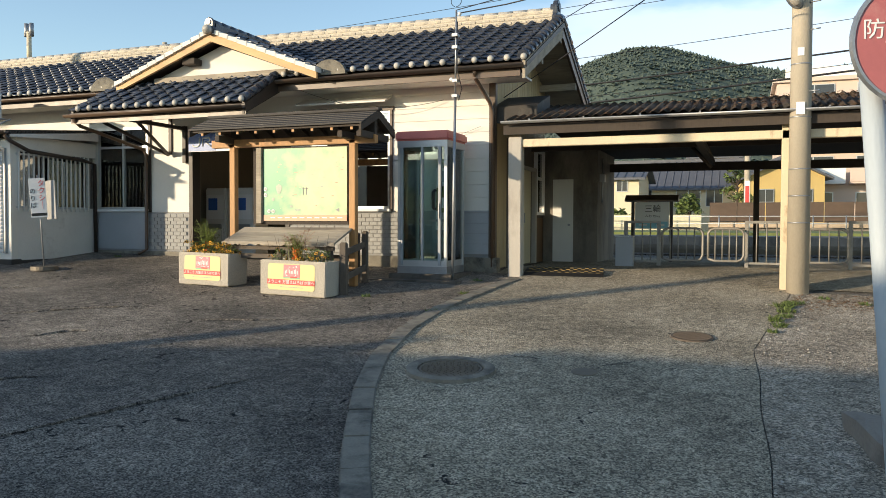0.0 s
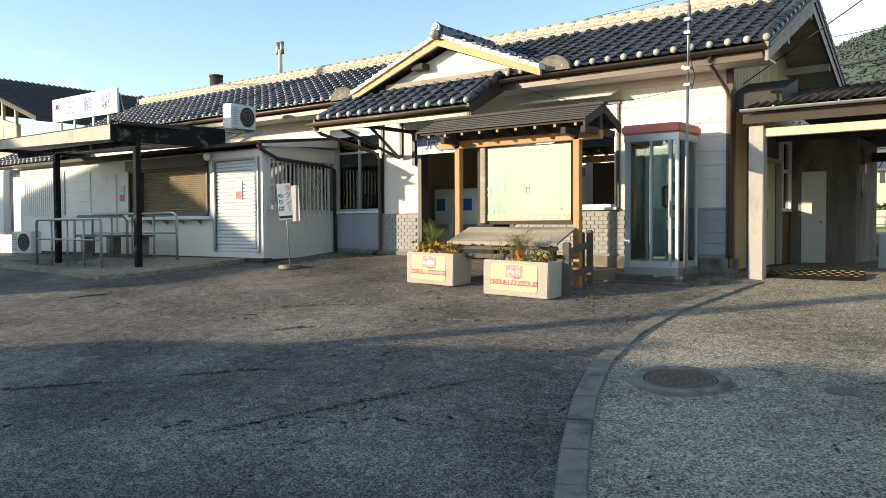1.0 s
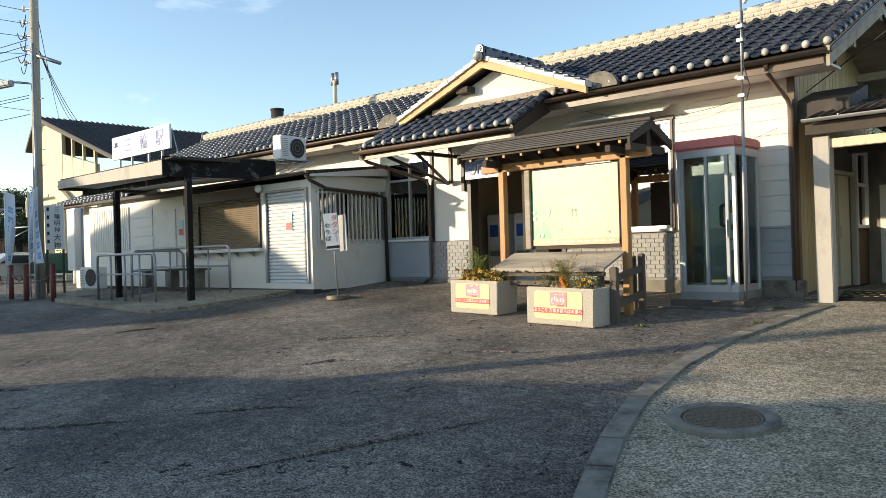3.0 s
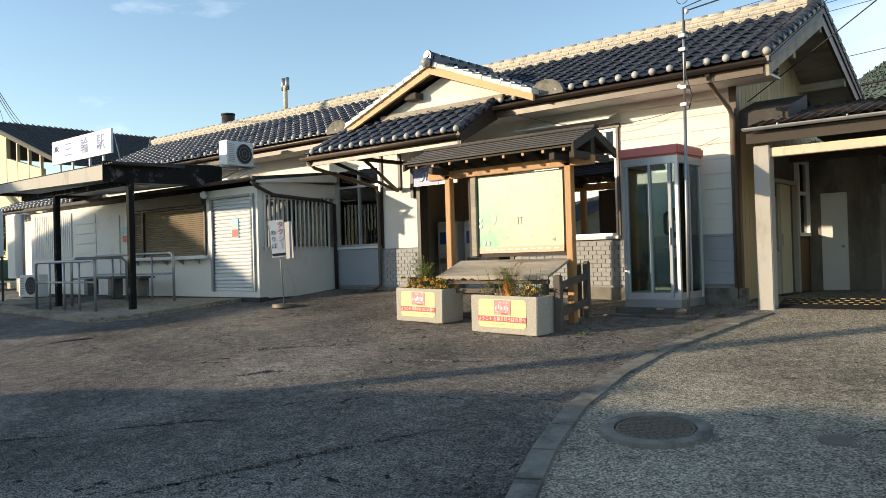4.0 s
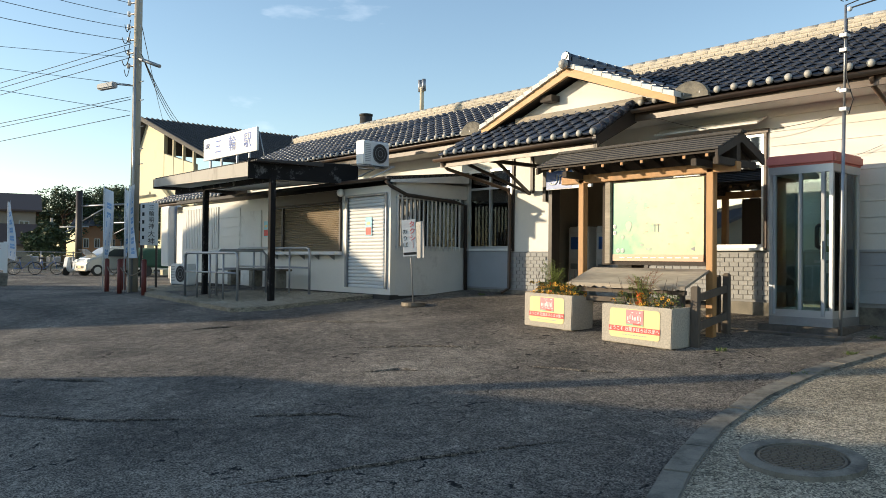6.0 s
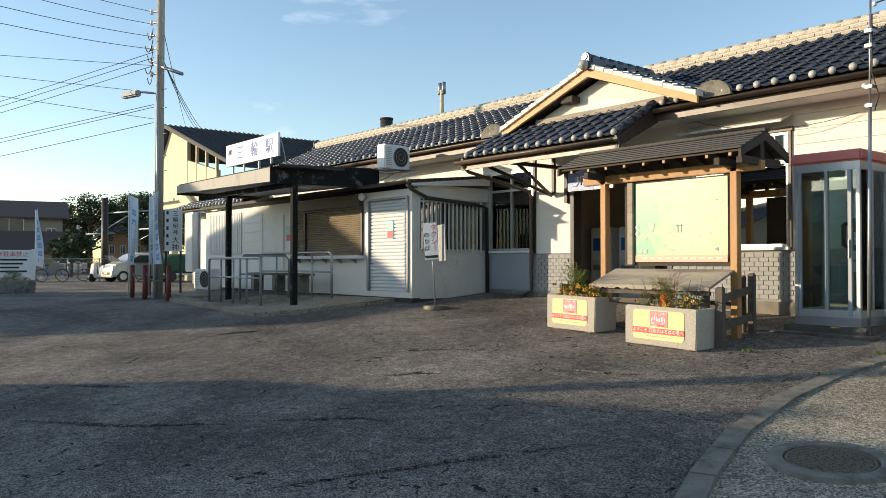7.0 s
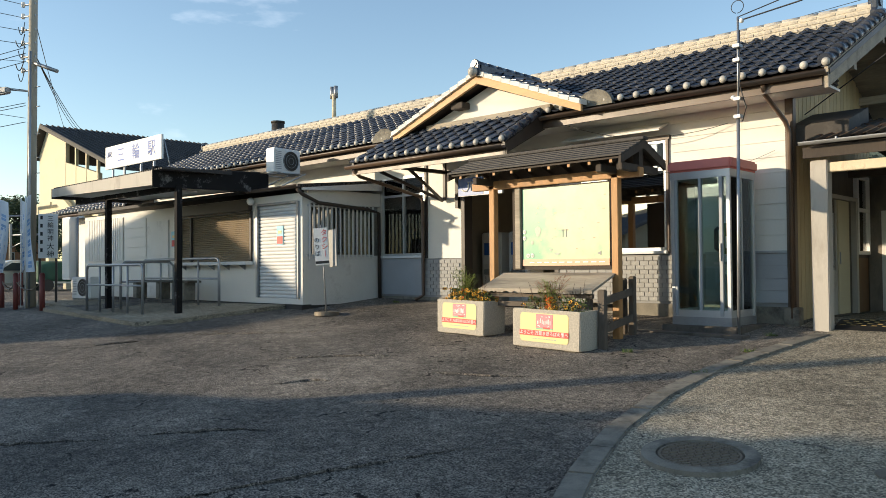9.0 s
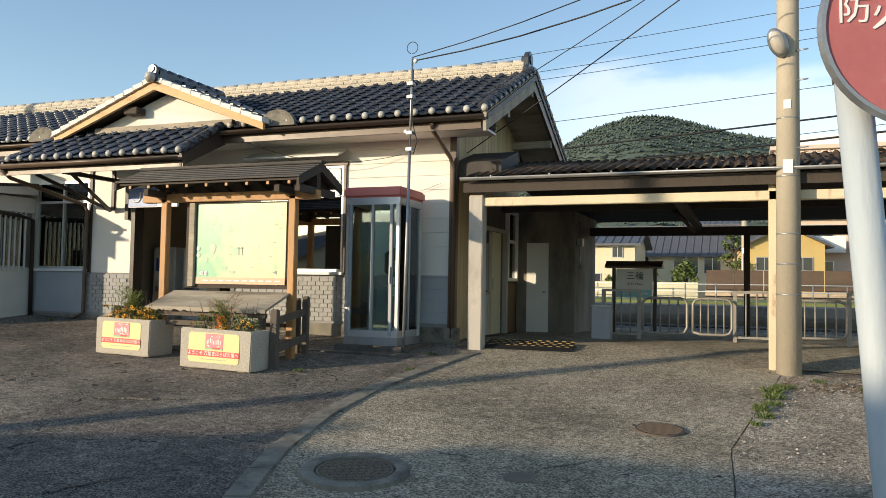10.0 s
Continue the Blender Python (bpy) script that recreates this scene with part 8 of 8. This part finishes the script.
banner(-22.9, 7.2, 60, 2.9, seed=1)
banner(-22.1, 7.5, 40, 2.8, seed=2)
banner(-21.2, 7.3, 55, 2.8, seed=4)
banner(-29.9, 6.3, 100, 2.8, seed=5)
banner(-30.1, 4.6, 80, 2.8, seed=7)
for k, (x, y) in enumerate(((-19.85, 7.22), (-21.1, 7.05), (-22.4, 7.15), (-23.3, 7.9))):
    b = thing("bollard", pose(x, y, ground_z(x, y)), "dark red steel bollard with a chain", "bollard", "red bollards")
    part("shaft", rods(((0, 0, -0.1), (0, 0, 0.86), 0.06)), RED_BOLLARD, b)
    part("cap", rods(((0, 0, 0.86), (0, 0, 0.90), 0.065, 0.03)), RED_BOLLARD, b)
    if k:
        x2, y2 = ((-19.85, 7.22), (-21.1, 7.05), (-22.4, 7.15))[k - 1]
        bm = bmesh.new()
        tube(bm, [Vector(p) - Vector((x, y, ground_z(x, y))) for p in catenary((x, y, ground_z(x, y) + 0.7), (x2, y2, ground_z(x2, y2) + 0.7), 0.22, 10)], 0.015, 5)
        part("chain", bm, IRON, b)
sh = thing("shrine_sign", pose(-22.6, 8.35, ground_z(-22.6, 8.35), 0, 0, 62), "upright white board with black brush lettering", "sign")
part("board", boxes((-0.24, 0.24, 0, 0.05, 1.25, 2.45), bev=0.006), SIGN_W, sh)
for k, ch in enumerate("三輪明神"):
    lettering("lettering", ch, 0.16, BLACK, sh, pose(0.06, -0.004, 2.32 - 0.18 * k))
for k, ch in enumerate("大神"):
    lettering("lettering", ch, 0.20, BLACK, sh, pose(0.06, -0.004, 1.56 - 0.21 * k))
part("bars", boxes(*[(-0.19, -0.13, -0.006, -0.001, 2.3 - 0.22 * k, 2.4 - 0.22 * k) for k in range(5)]), BLACK, sh)
for x in (-0.2, 0.2):
    part("post", boxes((x - 0.03, x + 0.03, 0.01, 0.05, -0.1, 1.25)), BROWN_DK, sh)


def notice(x, y, rz, w, z0, z1, material, label, title=None, legs=True):
    t = thing("notice_sign", pose(x, y, ground_z(x, y), 0, 0, rz), label, "sign")
    part("board", boxes((-w / 2, w / 2, 0, 0.05, z0, z1), bev=0.006), material, t)
    if title:
        lettering("lettering", title, w / 6.8, REDP, t, pose(0, -0.004, z1 - 0.15))
        part("bars", boxes(*[(-w * 0.42, w * (0.40 - 0.09 * (k % 3)), -0.006, -0.001, z1 - 0.36 - 0.13 * k, z1 - 0.30 - 0.13 * k) for k in range(4)]), BLACK, t)
    else:
        part("bars", boxes(*[(-w * 0.30 + 0.2 * (k % 3), -w * 0.30 + 0.2 * (k % 3) + 0.14, -0.006, -0.001, z0 + 0.12 + 0.14 * k, z0 + 0.18 + 0.14 * k) for k in range(5)]), GREY_BRICK, t)
    if legs:
        for sx in (-1, 1):
            part("post", boxes((sx * (w / 2 + 0.06) - 0.06, sx * (w / 2 + 0.06) + 0.06, -0.02, 0.08, -0.1, z1 + 0.03), bev=0.006), SIGN_W, t)


notice(-29.8, 5.50, 80, 1.30, 0.50, 1.42, SIGN_W, "white no-parking notice with a red heading", "無断駐車禁止")
notice(-30.0, 3.95, 82, 1.05, 0.68, 1.66, CYAN, "pale blue area map on white posts")
notice(-30.1, 2.2, 84, 1.3, 0.45, 1.35, SIGN_W, "white notice with lines of small print")
for k, y in enumerate((5.5, 3.9, 2.25)):
    x = -29.1
    t = thing("planter", pose(x, y, ground_z(x, y), 0, 0, 80), "plain grey concrete planter with thin grass", "planter", "planters before the notice boards")
    bm = bmesh.new()
    prism(bm, [(-0.62, 0.0), (-0.66, 0.42), (0.66, 0.42), (0.62, 0.0)], 0.45, Matrix.Translation((0, -0.2, 0)))
    bmesh.ops.bevel(bm, geom=bm.edges[:], offset=0.015, segments=1, affect="EDGES")
    part("trough", bm, CURB, t)
    bm = bmesh.new()
    leaf_clump(bm, random.Random(80 + k), 700, 0.42, 0.15, 0.32, 0.05, 0.40)
    tagged(part("foliage", bm, LEAF, t), kind="stuff")

# ---- beyond the passage: platform, tracks, field, houses ----
def rail_bed():
    BALLAST = ground_mat("ballast", (0.11, 0.09, 0.075), (0.06, 0.05, 0.045), (0.17, 0.145, 0.12), 22, stones=0.5, bump=1.0)
    tagged(part("trackbed", boxes((-80, 80, 21.0, 27.5, 0.3, 0.66)), BALLAST), "dark ballast of the railway tracks", "trackbed", kind="structure")
    for y in (22.0, 23.07, 25.4, 26.47):
        t = tagged(part("rail", boxes((-80, 80, y - 0.035, y + 0.035, 0.66, 0.80))  , IRON), "brown steel rail on the ballast", "rail", "rails", "structure")
    tagged(part("far_platform", boxes((-60, 60, 28.4, 32.0, 0.2, 1.05), bev=0.02), OLD_CONC), "low concrete platform across the tracks", "platform", kind="structure")


rail_bed()
GRASS = mat("field_grass", (0.16, 0.19, 0.06), 0.9, vary=0.3, scale=0.8, fine=9, bump=0.3)
tagged(part("field", boxes((-70, 70, 32.2, 46.5, 0.5, 1.16)), GRASS), "sunlit green field beyond the tracks", "field", kind="structure")
fr = thing("field_fence", pose(0, 0, 0), "pale pipe fence at the edge of the field", "fence")
for k in range(16):
    x = -16 + 1.6 * k
    part("post", rods(((x, 45.8, 0.9), (x, 45.8, 2.0), 0.035)), STEEL, fr)
for z in (1.55, 1.95):
    part("rail", rods(((-16, 45.8, z), (8, 45.8, z), 0.025)), SIGN_W, fr)
rw = thing("retaining_wall", pose(0, 0, 0), "concrete retaining wall under brown metal panels", "wall")
part("wall", boxes((-2.2, 40, 46.8, 47.3, 0.5, 1.32)), OLD_CONC, rw)
part("stone_course", boxes((-2.2, 40, 46.7, 47.2, 1.32, 1.62)), mat("pale_stone_course", (0.52, 0.40, 0.28), 0.8, vary=0.2, scale=4, fine=20), rw)
for k in range(26):
    part("panel", boxes((-2.15 + 1.5 * k, -0.70 + 1.5 * k, 46.85, 46.95, 1.64, 2.75)), BROWN, rw)
part("low_wall", boxes((-9.5, -2.6, 46.8, 47.0, 1.0, 2.05)), CREAM_WALL, rw, "cream boundary wall")
house("small cream two-storey house with a grey tiled roof", -10.2, 60, 0, 5.6, 6.0, 1.0, 5.0, 6.0, CREAM_WALL, ROOF_GREY, windows=(("f", -1.2, 2.9, 0.7, 0.7), ("f", 1.6, 2.9, 0.7, 0.7), ("f", 0, 0.9, 0.8, 0.8)))
house("large cream house with a dark tiled roof", -6.2, 70, 0, 11.0, 8.0, 1.0, 4.7, 6.9, CREAM_WALL, ROOF_GREY, windows=(("f", -2.6, 2.0, 2.6, 1.5), ("f", 1.6, 2.0, 1.8, 1.4), ("f", 3.6, 2.0, 1.2, 1.4)))
house("yellow house with a grey gable roof", 1.9, 66, 10, 5.4, 7.0, 1.2, 5.2, 6.5, mat("yellow_wall", (0.60, 0.44, 0.17), 0.8, vary=0.08, scale=1, fine=20), ROOF_GREY, along=False, windows=(("f", -1.4, 2.0, 1.1, 0.9), ("f", 1.2, 2.0, 1.3, 0.9)))
house("white house on the slope behind", -3.6, 95, 0, 5.0, 6.0, 0.8, 9.2, 10.4, CREAM_WALL, ROOF_GREY, windows=(("f", -1, 4, 1.2, 1.0),))
ap = thing("apartment_building", pose(9.5, 66, 1.5), "pale pink apartment block with white balconies", "apartment building")
part("wall", boxes((-7.6, 22, 0, 9, -0.8, 11.0)), PINK_WALL, ap)
part("roof", boxes((-7.9, 22.3, -0.3, 9.3, 11.0, 11.3)), PINK_WALL, ap)
part("roof_rail", boxes((-7.0, 22.0, 0.0, 0.1, 11.3, 12.1)), SIGN_W, ap)
for fl in range(4):
    z = 0.5 + 2.75 * fl
    for k in range(6):
        x = -6.9 + 4.4 * k
        bal = part("balcony", boxes((x, x + 4.1, -1.2, 0, z - 0.15, z), (x, x + 4.1, -1.25, -1.15, z, z + 1.05)), PINK_WALL if k % 2 else SIGN_W, ap)
        if k % 2 == 0:
            for q in range(10):
                part("baluster", boxes((x + 0.3 + 0.13 * q, x + 0.35 + 0.13 * q, -1.30, -1.26, z + 0.05, z + 1.0)), SIGN_W, bal)
        w = part("window", boxes((x + 0.5, x + 3.4, -0.06, 0.0, z + 0.05, z + 2.0)), ALU, ap)
        part("pane", boxes((x + 0.58, x + 1.9, -0.09, -0.061, z + 0.1, z + 1.95)), DARK_PANE, w)
        part("pane", boxes((x + 2.0, x + 3.32, -0.09, -0.061, z + 0.1, z + 1.95)), DARK_PANE, w)
t = thing("utility_pole", pose(-0.15, 47.5, 1.0), "thin concrete pole among the far houses", "utility pole")
part("shaft", rods(((0, 0, -0.2), (0, 0, 7.4), 0.19, 0.14)), CONC_POLE, t)
part("banner_plate", boxes((-0.14, 0.14, -0.24, -0.2, 1.3, 3.0)), SIGN_W, t, "white and red plate")
part("bars", boxes((-0.10, 0.10, -0.26, -0.242, 1.6, 2.7)), REDP, t)

# wooded hill
FOREST = mat("wooded_hill", (0.090, 0.118, 0.100), 0.95, spec=0.1, vary=0.16, scale=0.035, fine=0.22, bump=0.0)
HD = 620.0


def ridge_height(a):
    """Height of the hill against bearing, degrees left of the main axis."""
    h = 0.205 * math.exp(-((a - 7.5) / 9.5) ** 2) + 0.145 * math.exp(-((a + 7.0) / 9.0) ** 2) + 0.10 * math.exp(-((a + 24.0) / 12.0) ** 2) + 0.09 * math.exp(-((a - 24) / 10.0) ** 2)
    return 0.93 * h


bm = bmesh.new()
hv = []
nr, na = 46, 320
for i in range(nr + 1):
    f = i / nr
    row = []
    for k in range(na + 1):
        a = 34 - 74 * k / na
        dist = HD * (0.45 + 0.55 * f)
        top = ridge_height(a) * HD
        z = 1 + top * smoothstep(0.0, 1.0, f) + 1.5 * f
        px, py = -dist * math.sin(radians(a)), dist * math.cos(radians(a))
        z += (0.8 * noise.noise((px * 0.11, py * 0.11, 0)) + 5 * noise.noise((px * 0.02, py * 0.02, 1))) * f
        row.append(bm.verts.new((px, py, z)))
    hv.append(row)
for i in range(nr):
    for k in range(na):
        bm.faces.new((hv[i][k + 1], hv[i][k], hv[i + 1][k], hv[i + 1][k + 1]))
rng = random.Random(11)
for _ in range(42000):
    i, k = int(nr * (1 - rng.random() ** 1.6 * 0.75)), rng.randrange(na)
    c = hv[min(i, nr)][k].co
    hh, rr = rng.uniform(1.2, 3.0) * (1.7 if i > nr - 2 and rng.random() < 0.25 else 1.0), rng.uniform(0.7, 1.4)
    c = c + Vector((rng.uniform(-2, 2), rng.uniform(-6, 6), -1))
    ring = [bm.verts.new(c + Vector((rr * math.cos(q) * rng.uniform(0.7, 1.2), rr * math.sin(q), hh * rng.uniform(0.25, 0.5)))) for q in (0, 1.05, 2.1, 3.14, 4.2, 5.24)]
    top_v = bm.verts.new(c + Vector((rng.uniform(-1, 1), 0, hh)))
    for q in range(6):
        bm.faces.new((ring[q], ring[(q + 1) % 6], top_v))
tagged(part("hill", bm, FOREST), "dark wooded hill behind the town", "hill", kind="structure")

# ---- wear and litter on the ground ----
rng = random.Random(42)
bm = bmesh.new()
for _ in range(2600):
    x, y = rng.uniform(-15, 0.2), rng.uniform(2.2, 11.2)
    if rng.random() < 0.45:
        x, y = rng.uniform(-0.1, 3.5), rng.uniform(3.2, 11.4)
    r = rng.uniform(0.004, 0.011) * (1.8 if x > 0 else 1.0)
    c = Vector((x, y, ground_z(x, y) + (0.012 if x > curb_x(y) else 0.0) + r * 0.3))
    q = [bm.verts.new(c + Vector((r * rng.uniform(0.6, 1.3) * math.cos(a), r * rng.uniform(0.6, 1.3) * math.sin(a), 0))) for a in (0.2, 1.8, 3.3, 4.9)]
    t = bm.verts.new(c + Vector((0, 0, r * rng.uniform(0.5, 1.0))))
    for k in range(4):
        bm.faces.new((q[k], q[(k + 1) % 4], t))
PEBBLE = mat("loose_grit", (0.36, 0.33, 0.28), 0.9, vary=0.2, scale=6, fine=60, bump=0.0, island=0.9)
tagged(part("loose_grit", bm, PEBBLE), "loose pale grit strewn over the asphalt and gravel", "gravel", kind="stuff")


def crack(points, w, label="long open crack in the asphalt"):
    """A ragged dark slit with a raised broken lip on its far side."""
    rng = random.Random(int(points[0][0] * 100))
    pts = []
    for (xa, ya), (xb, yb) in zip(points, points[1:]):
        n = max(2, int(math.dist((xa, ya), (xb, yb)) / 0.06))
        pts += [(xa + (xb - xa) * k / n + rng.gauss(0, 0.012), ya + (yb - ya) * k / n + rng.gauss(0, 0.012)) for k in range(n)]
    bm, lip = bmesh.new(), bmesh.new()
    rows, lips = [], []
    for k, (x, y) in enumerate(pts):
        f = math.sin(math.pi * (k + 0.5) / len(pts))
        ww = w * f * rng.uniform(0.4, 1.3)
        rows.append((bm.verts.new((x, y - ww, ground_z(x, y) + 0.0035)), bm.verts.new((x, y + ww, ground_z(x, y) + 0.0035))))
        lips.append((lip.verts.new((x, y + ww, ground_z(x, y) + 0.002)), lip.verts.new((x + rng.gauss(0, 0.01), y + ww + 0.01, ground_z(x, y) + 0.004 + 0.022 * f)), lip.verts.new((x, y + ww + 0.16, ground_z(x, y) + 0.001))))
    for a, b in zip(rows, rows[1:]):
        bm.faces.new((a[0], b[0], b[1], a[1]))
    for a, b in zip(lips, lips[1:]):
        lip.faces.new((a[0], b[0], b[1], a[1]))
        lip.faces.new((a[1], b[1], b[2], a[2]))
    t = thing("asphalt_crack", pose(0, 0, 0), label, "crack", "cracks in the forecourt", "structure")
    part("slit", bm, mat_crack, t)
    part("lip", lip, ASPHALT, t)


mat_crack = mat("crack_dirt", (0.018, 0.016, 0.014), 0.95, vary=0.3, scale=20, fine=80)
crack([(-8.05, 5.55), (-7.75, 5.95), (-7.45, 6.15)], 0.030)
crack([(-10.9, 2.7), (-10.45, 2.95), (-10.0, 3.25)], 0.035)
crack([(-13.2, 5.6), (-12.8, 6.3)], 0.035)
crack([(-7.3, 3.6), (-6.6, 4.3), (-6.35, 4.4)], 0.022)
crack([(-5.6, 2.6), (-5.2, 3.5), (-4.7, 4.6), (-4.4, 5.2)], 0.010)
crack([(-9.5, 1.8), (-8.3, 2.5), (-7.4, 3.4)], 0.014)
crack([(-12.9, 6.9), (-11.6, 7.7), (-10.4, 8.6)], 0.012)
crack([(-9.6, 6.3), (-8.7, 7.1), (-7.8, 7.7)], 0.010)
crack([(-6.9, 7.0), (-6.1, 7.2), (-5.5, 7.5)], 0.010)
crack([(-2.75, 6.62), (-2.0, 6.55), (-1.75, 6.62)], 0.018, "ragged joint in the concrete behind the manhole")
crack([(-1.9, 6.0), (-1.2, 6.8), (-0.75, 7.4)], 0.012, "crack across the concrete apron")


def weeds(x, y, n, r, h, seed, label="small clump of green weeds in a joint"):
    rng = random.Random(seed)
    t = thing("weed_clump", pose(x, y, ground_z(x, y) + 0.01), label, "weeds", "weeds")
    bm = bmesh.new()
    for _ in range(n):
        a, rr = rng.uniform(0, 6.283), r * math.sqrt(rng.random())
        p = Vector((rr * math.cos(a), rr * math.sin(a), 0))
        d = Vector((rng.gauss(0, 0.5), rng.gauss(0, 0.5), 1)).normalized() * h * rng.uniform(0.4, 1.2)
        s = Vector((-d.y, d.x, 0)).normalized() * 0.006 if d.xy.length > 0.001 else Vector((0.006, 0, 0))
        q = [bm.verts.new(v) for v in (p - s, p + s, p + d * 0.6 + s * 1.2, p + d + Vector((d.x, d.y, -0.3 * h)) * 0.3, p + d * 0.6 - s * 1.2)]
        bm.faces.new(q)
    tagged(part("foliage", bm, LEAF, t), kind="stuff")


for k in range(7):
    y = 8.7 + 0.33 * k
    weeds(edge_x(y) + 0.08 + 0.05 * math.sin(k * 2.3), y, 40 + 12 * k, 0.07 + 0.012 * k, 0.06 + 0.02 * (k % 3), 100 + k, "tuft of green grass along the concrete edge")
for k, (x, y) in enumerate(((-4.08, 8.5), (-4.12, 9.9), (-5.4, 9.2), (-4.3, 11.1), (0.9, 11.2), (1.4, 10.9), (1.0, 5.3), (-12.3, 11.6))):
    weeds(x, y, 34, 0.08, 0.055, 200 + k)

# leaf litter on the passage roof and rusty soil at the pole's foot
bm = bmesh.new()
for _ in range(1500):
    f = rng.random() ** 0.7
    x, y = rng.uniform(-3.9, 8.5) if rng.random() < 0.4 else rng.uniform(-1.0, 8.5), 11.68 + 1.85 * f
    z = 3.235 + (3.70 - 3.22) * (y - 11.62) / 1.98 + 0.012
    a = rng.uniform(0, 6.283)
    r = rng.uniform(0.015, 0.04)
    q = [bm.verts.new((x + r * math.cos(a + k * 1.57) * (1 if k % 2 else 0.5), y + r * math.sin(a + k * 1.57) * (1 if k % 2 else 0.5), z + rng.uniform(0, 0.02))) for k in range(4)]
    bm.faces.new(q)
LITTER = mat("dead_leaves", (0.20, 0.11, 0.055), 0.9, vary=0.2, scale=8, fine=30, bump=0.0, island=0.8)
tagged(part("leaf_litter", bm, LITTER), "brown dead leaves lying on the corrugated roof", "leaves", kind="stuff")
bm = bmesh.new()
for _ in range(900):
    x, y = 1.1 + rng.gauss(0, 0.7), 10.9 + rng.gauss(0, 0.38)
    if x < edge_x(y) + 0.05 or (x - 0.57) ** 2 + (y - 11.66) ** 2 < 0.04 or y > 11.65:
        continue
    a, r = rng.uniform(0, 6.283), rng.uniform(0.012, 0.035)
    q = [bm.verts.new((x + r * math.cos(a + k * 1.57) * (1 if k % 2 else 0.5), y + r * math.sin(a + k * 1.57) * (1 if k % 2 else 0.5), ground_z(x, y) + 0.014 + rng.uniform(0, 0.015))) for k in range(4)]
    bm.faces.new(q)
tagged(part("leaf_litter", bm, LITTER), "brown dead leaves around the foot of the pole", "leaves", kind="stuff")
# cable along the annex and over the eave of the main wall
def cable(label, pts, r=0.008):
    bm = bmesh.new()
    tube(bm, pts, r, 5)
    tagged(part("wall_cable", bm, CABLE), label, "cable", "cables on the walls")


cable("thin black cable hanging along under the eave", catenary((-7.9, EY + 0.12, 3.92), (-5.3, FY - 0.09, 3.70), 0.22, 12), 0.005)
cable("thin black cable hanging along under the eave", catenary((-7.2, FY - 0.07, 3.3), (-4.6, FY - 0.07, 3.2), 0.28, 12), 0.003)
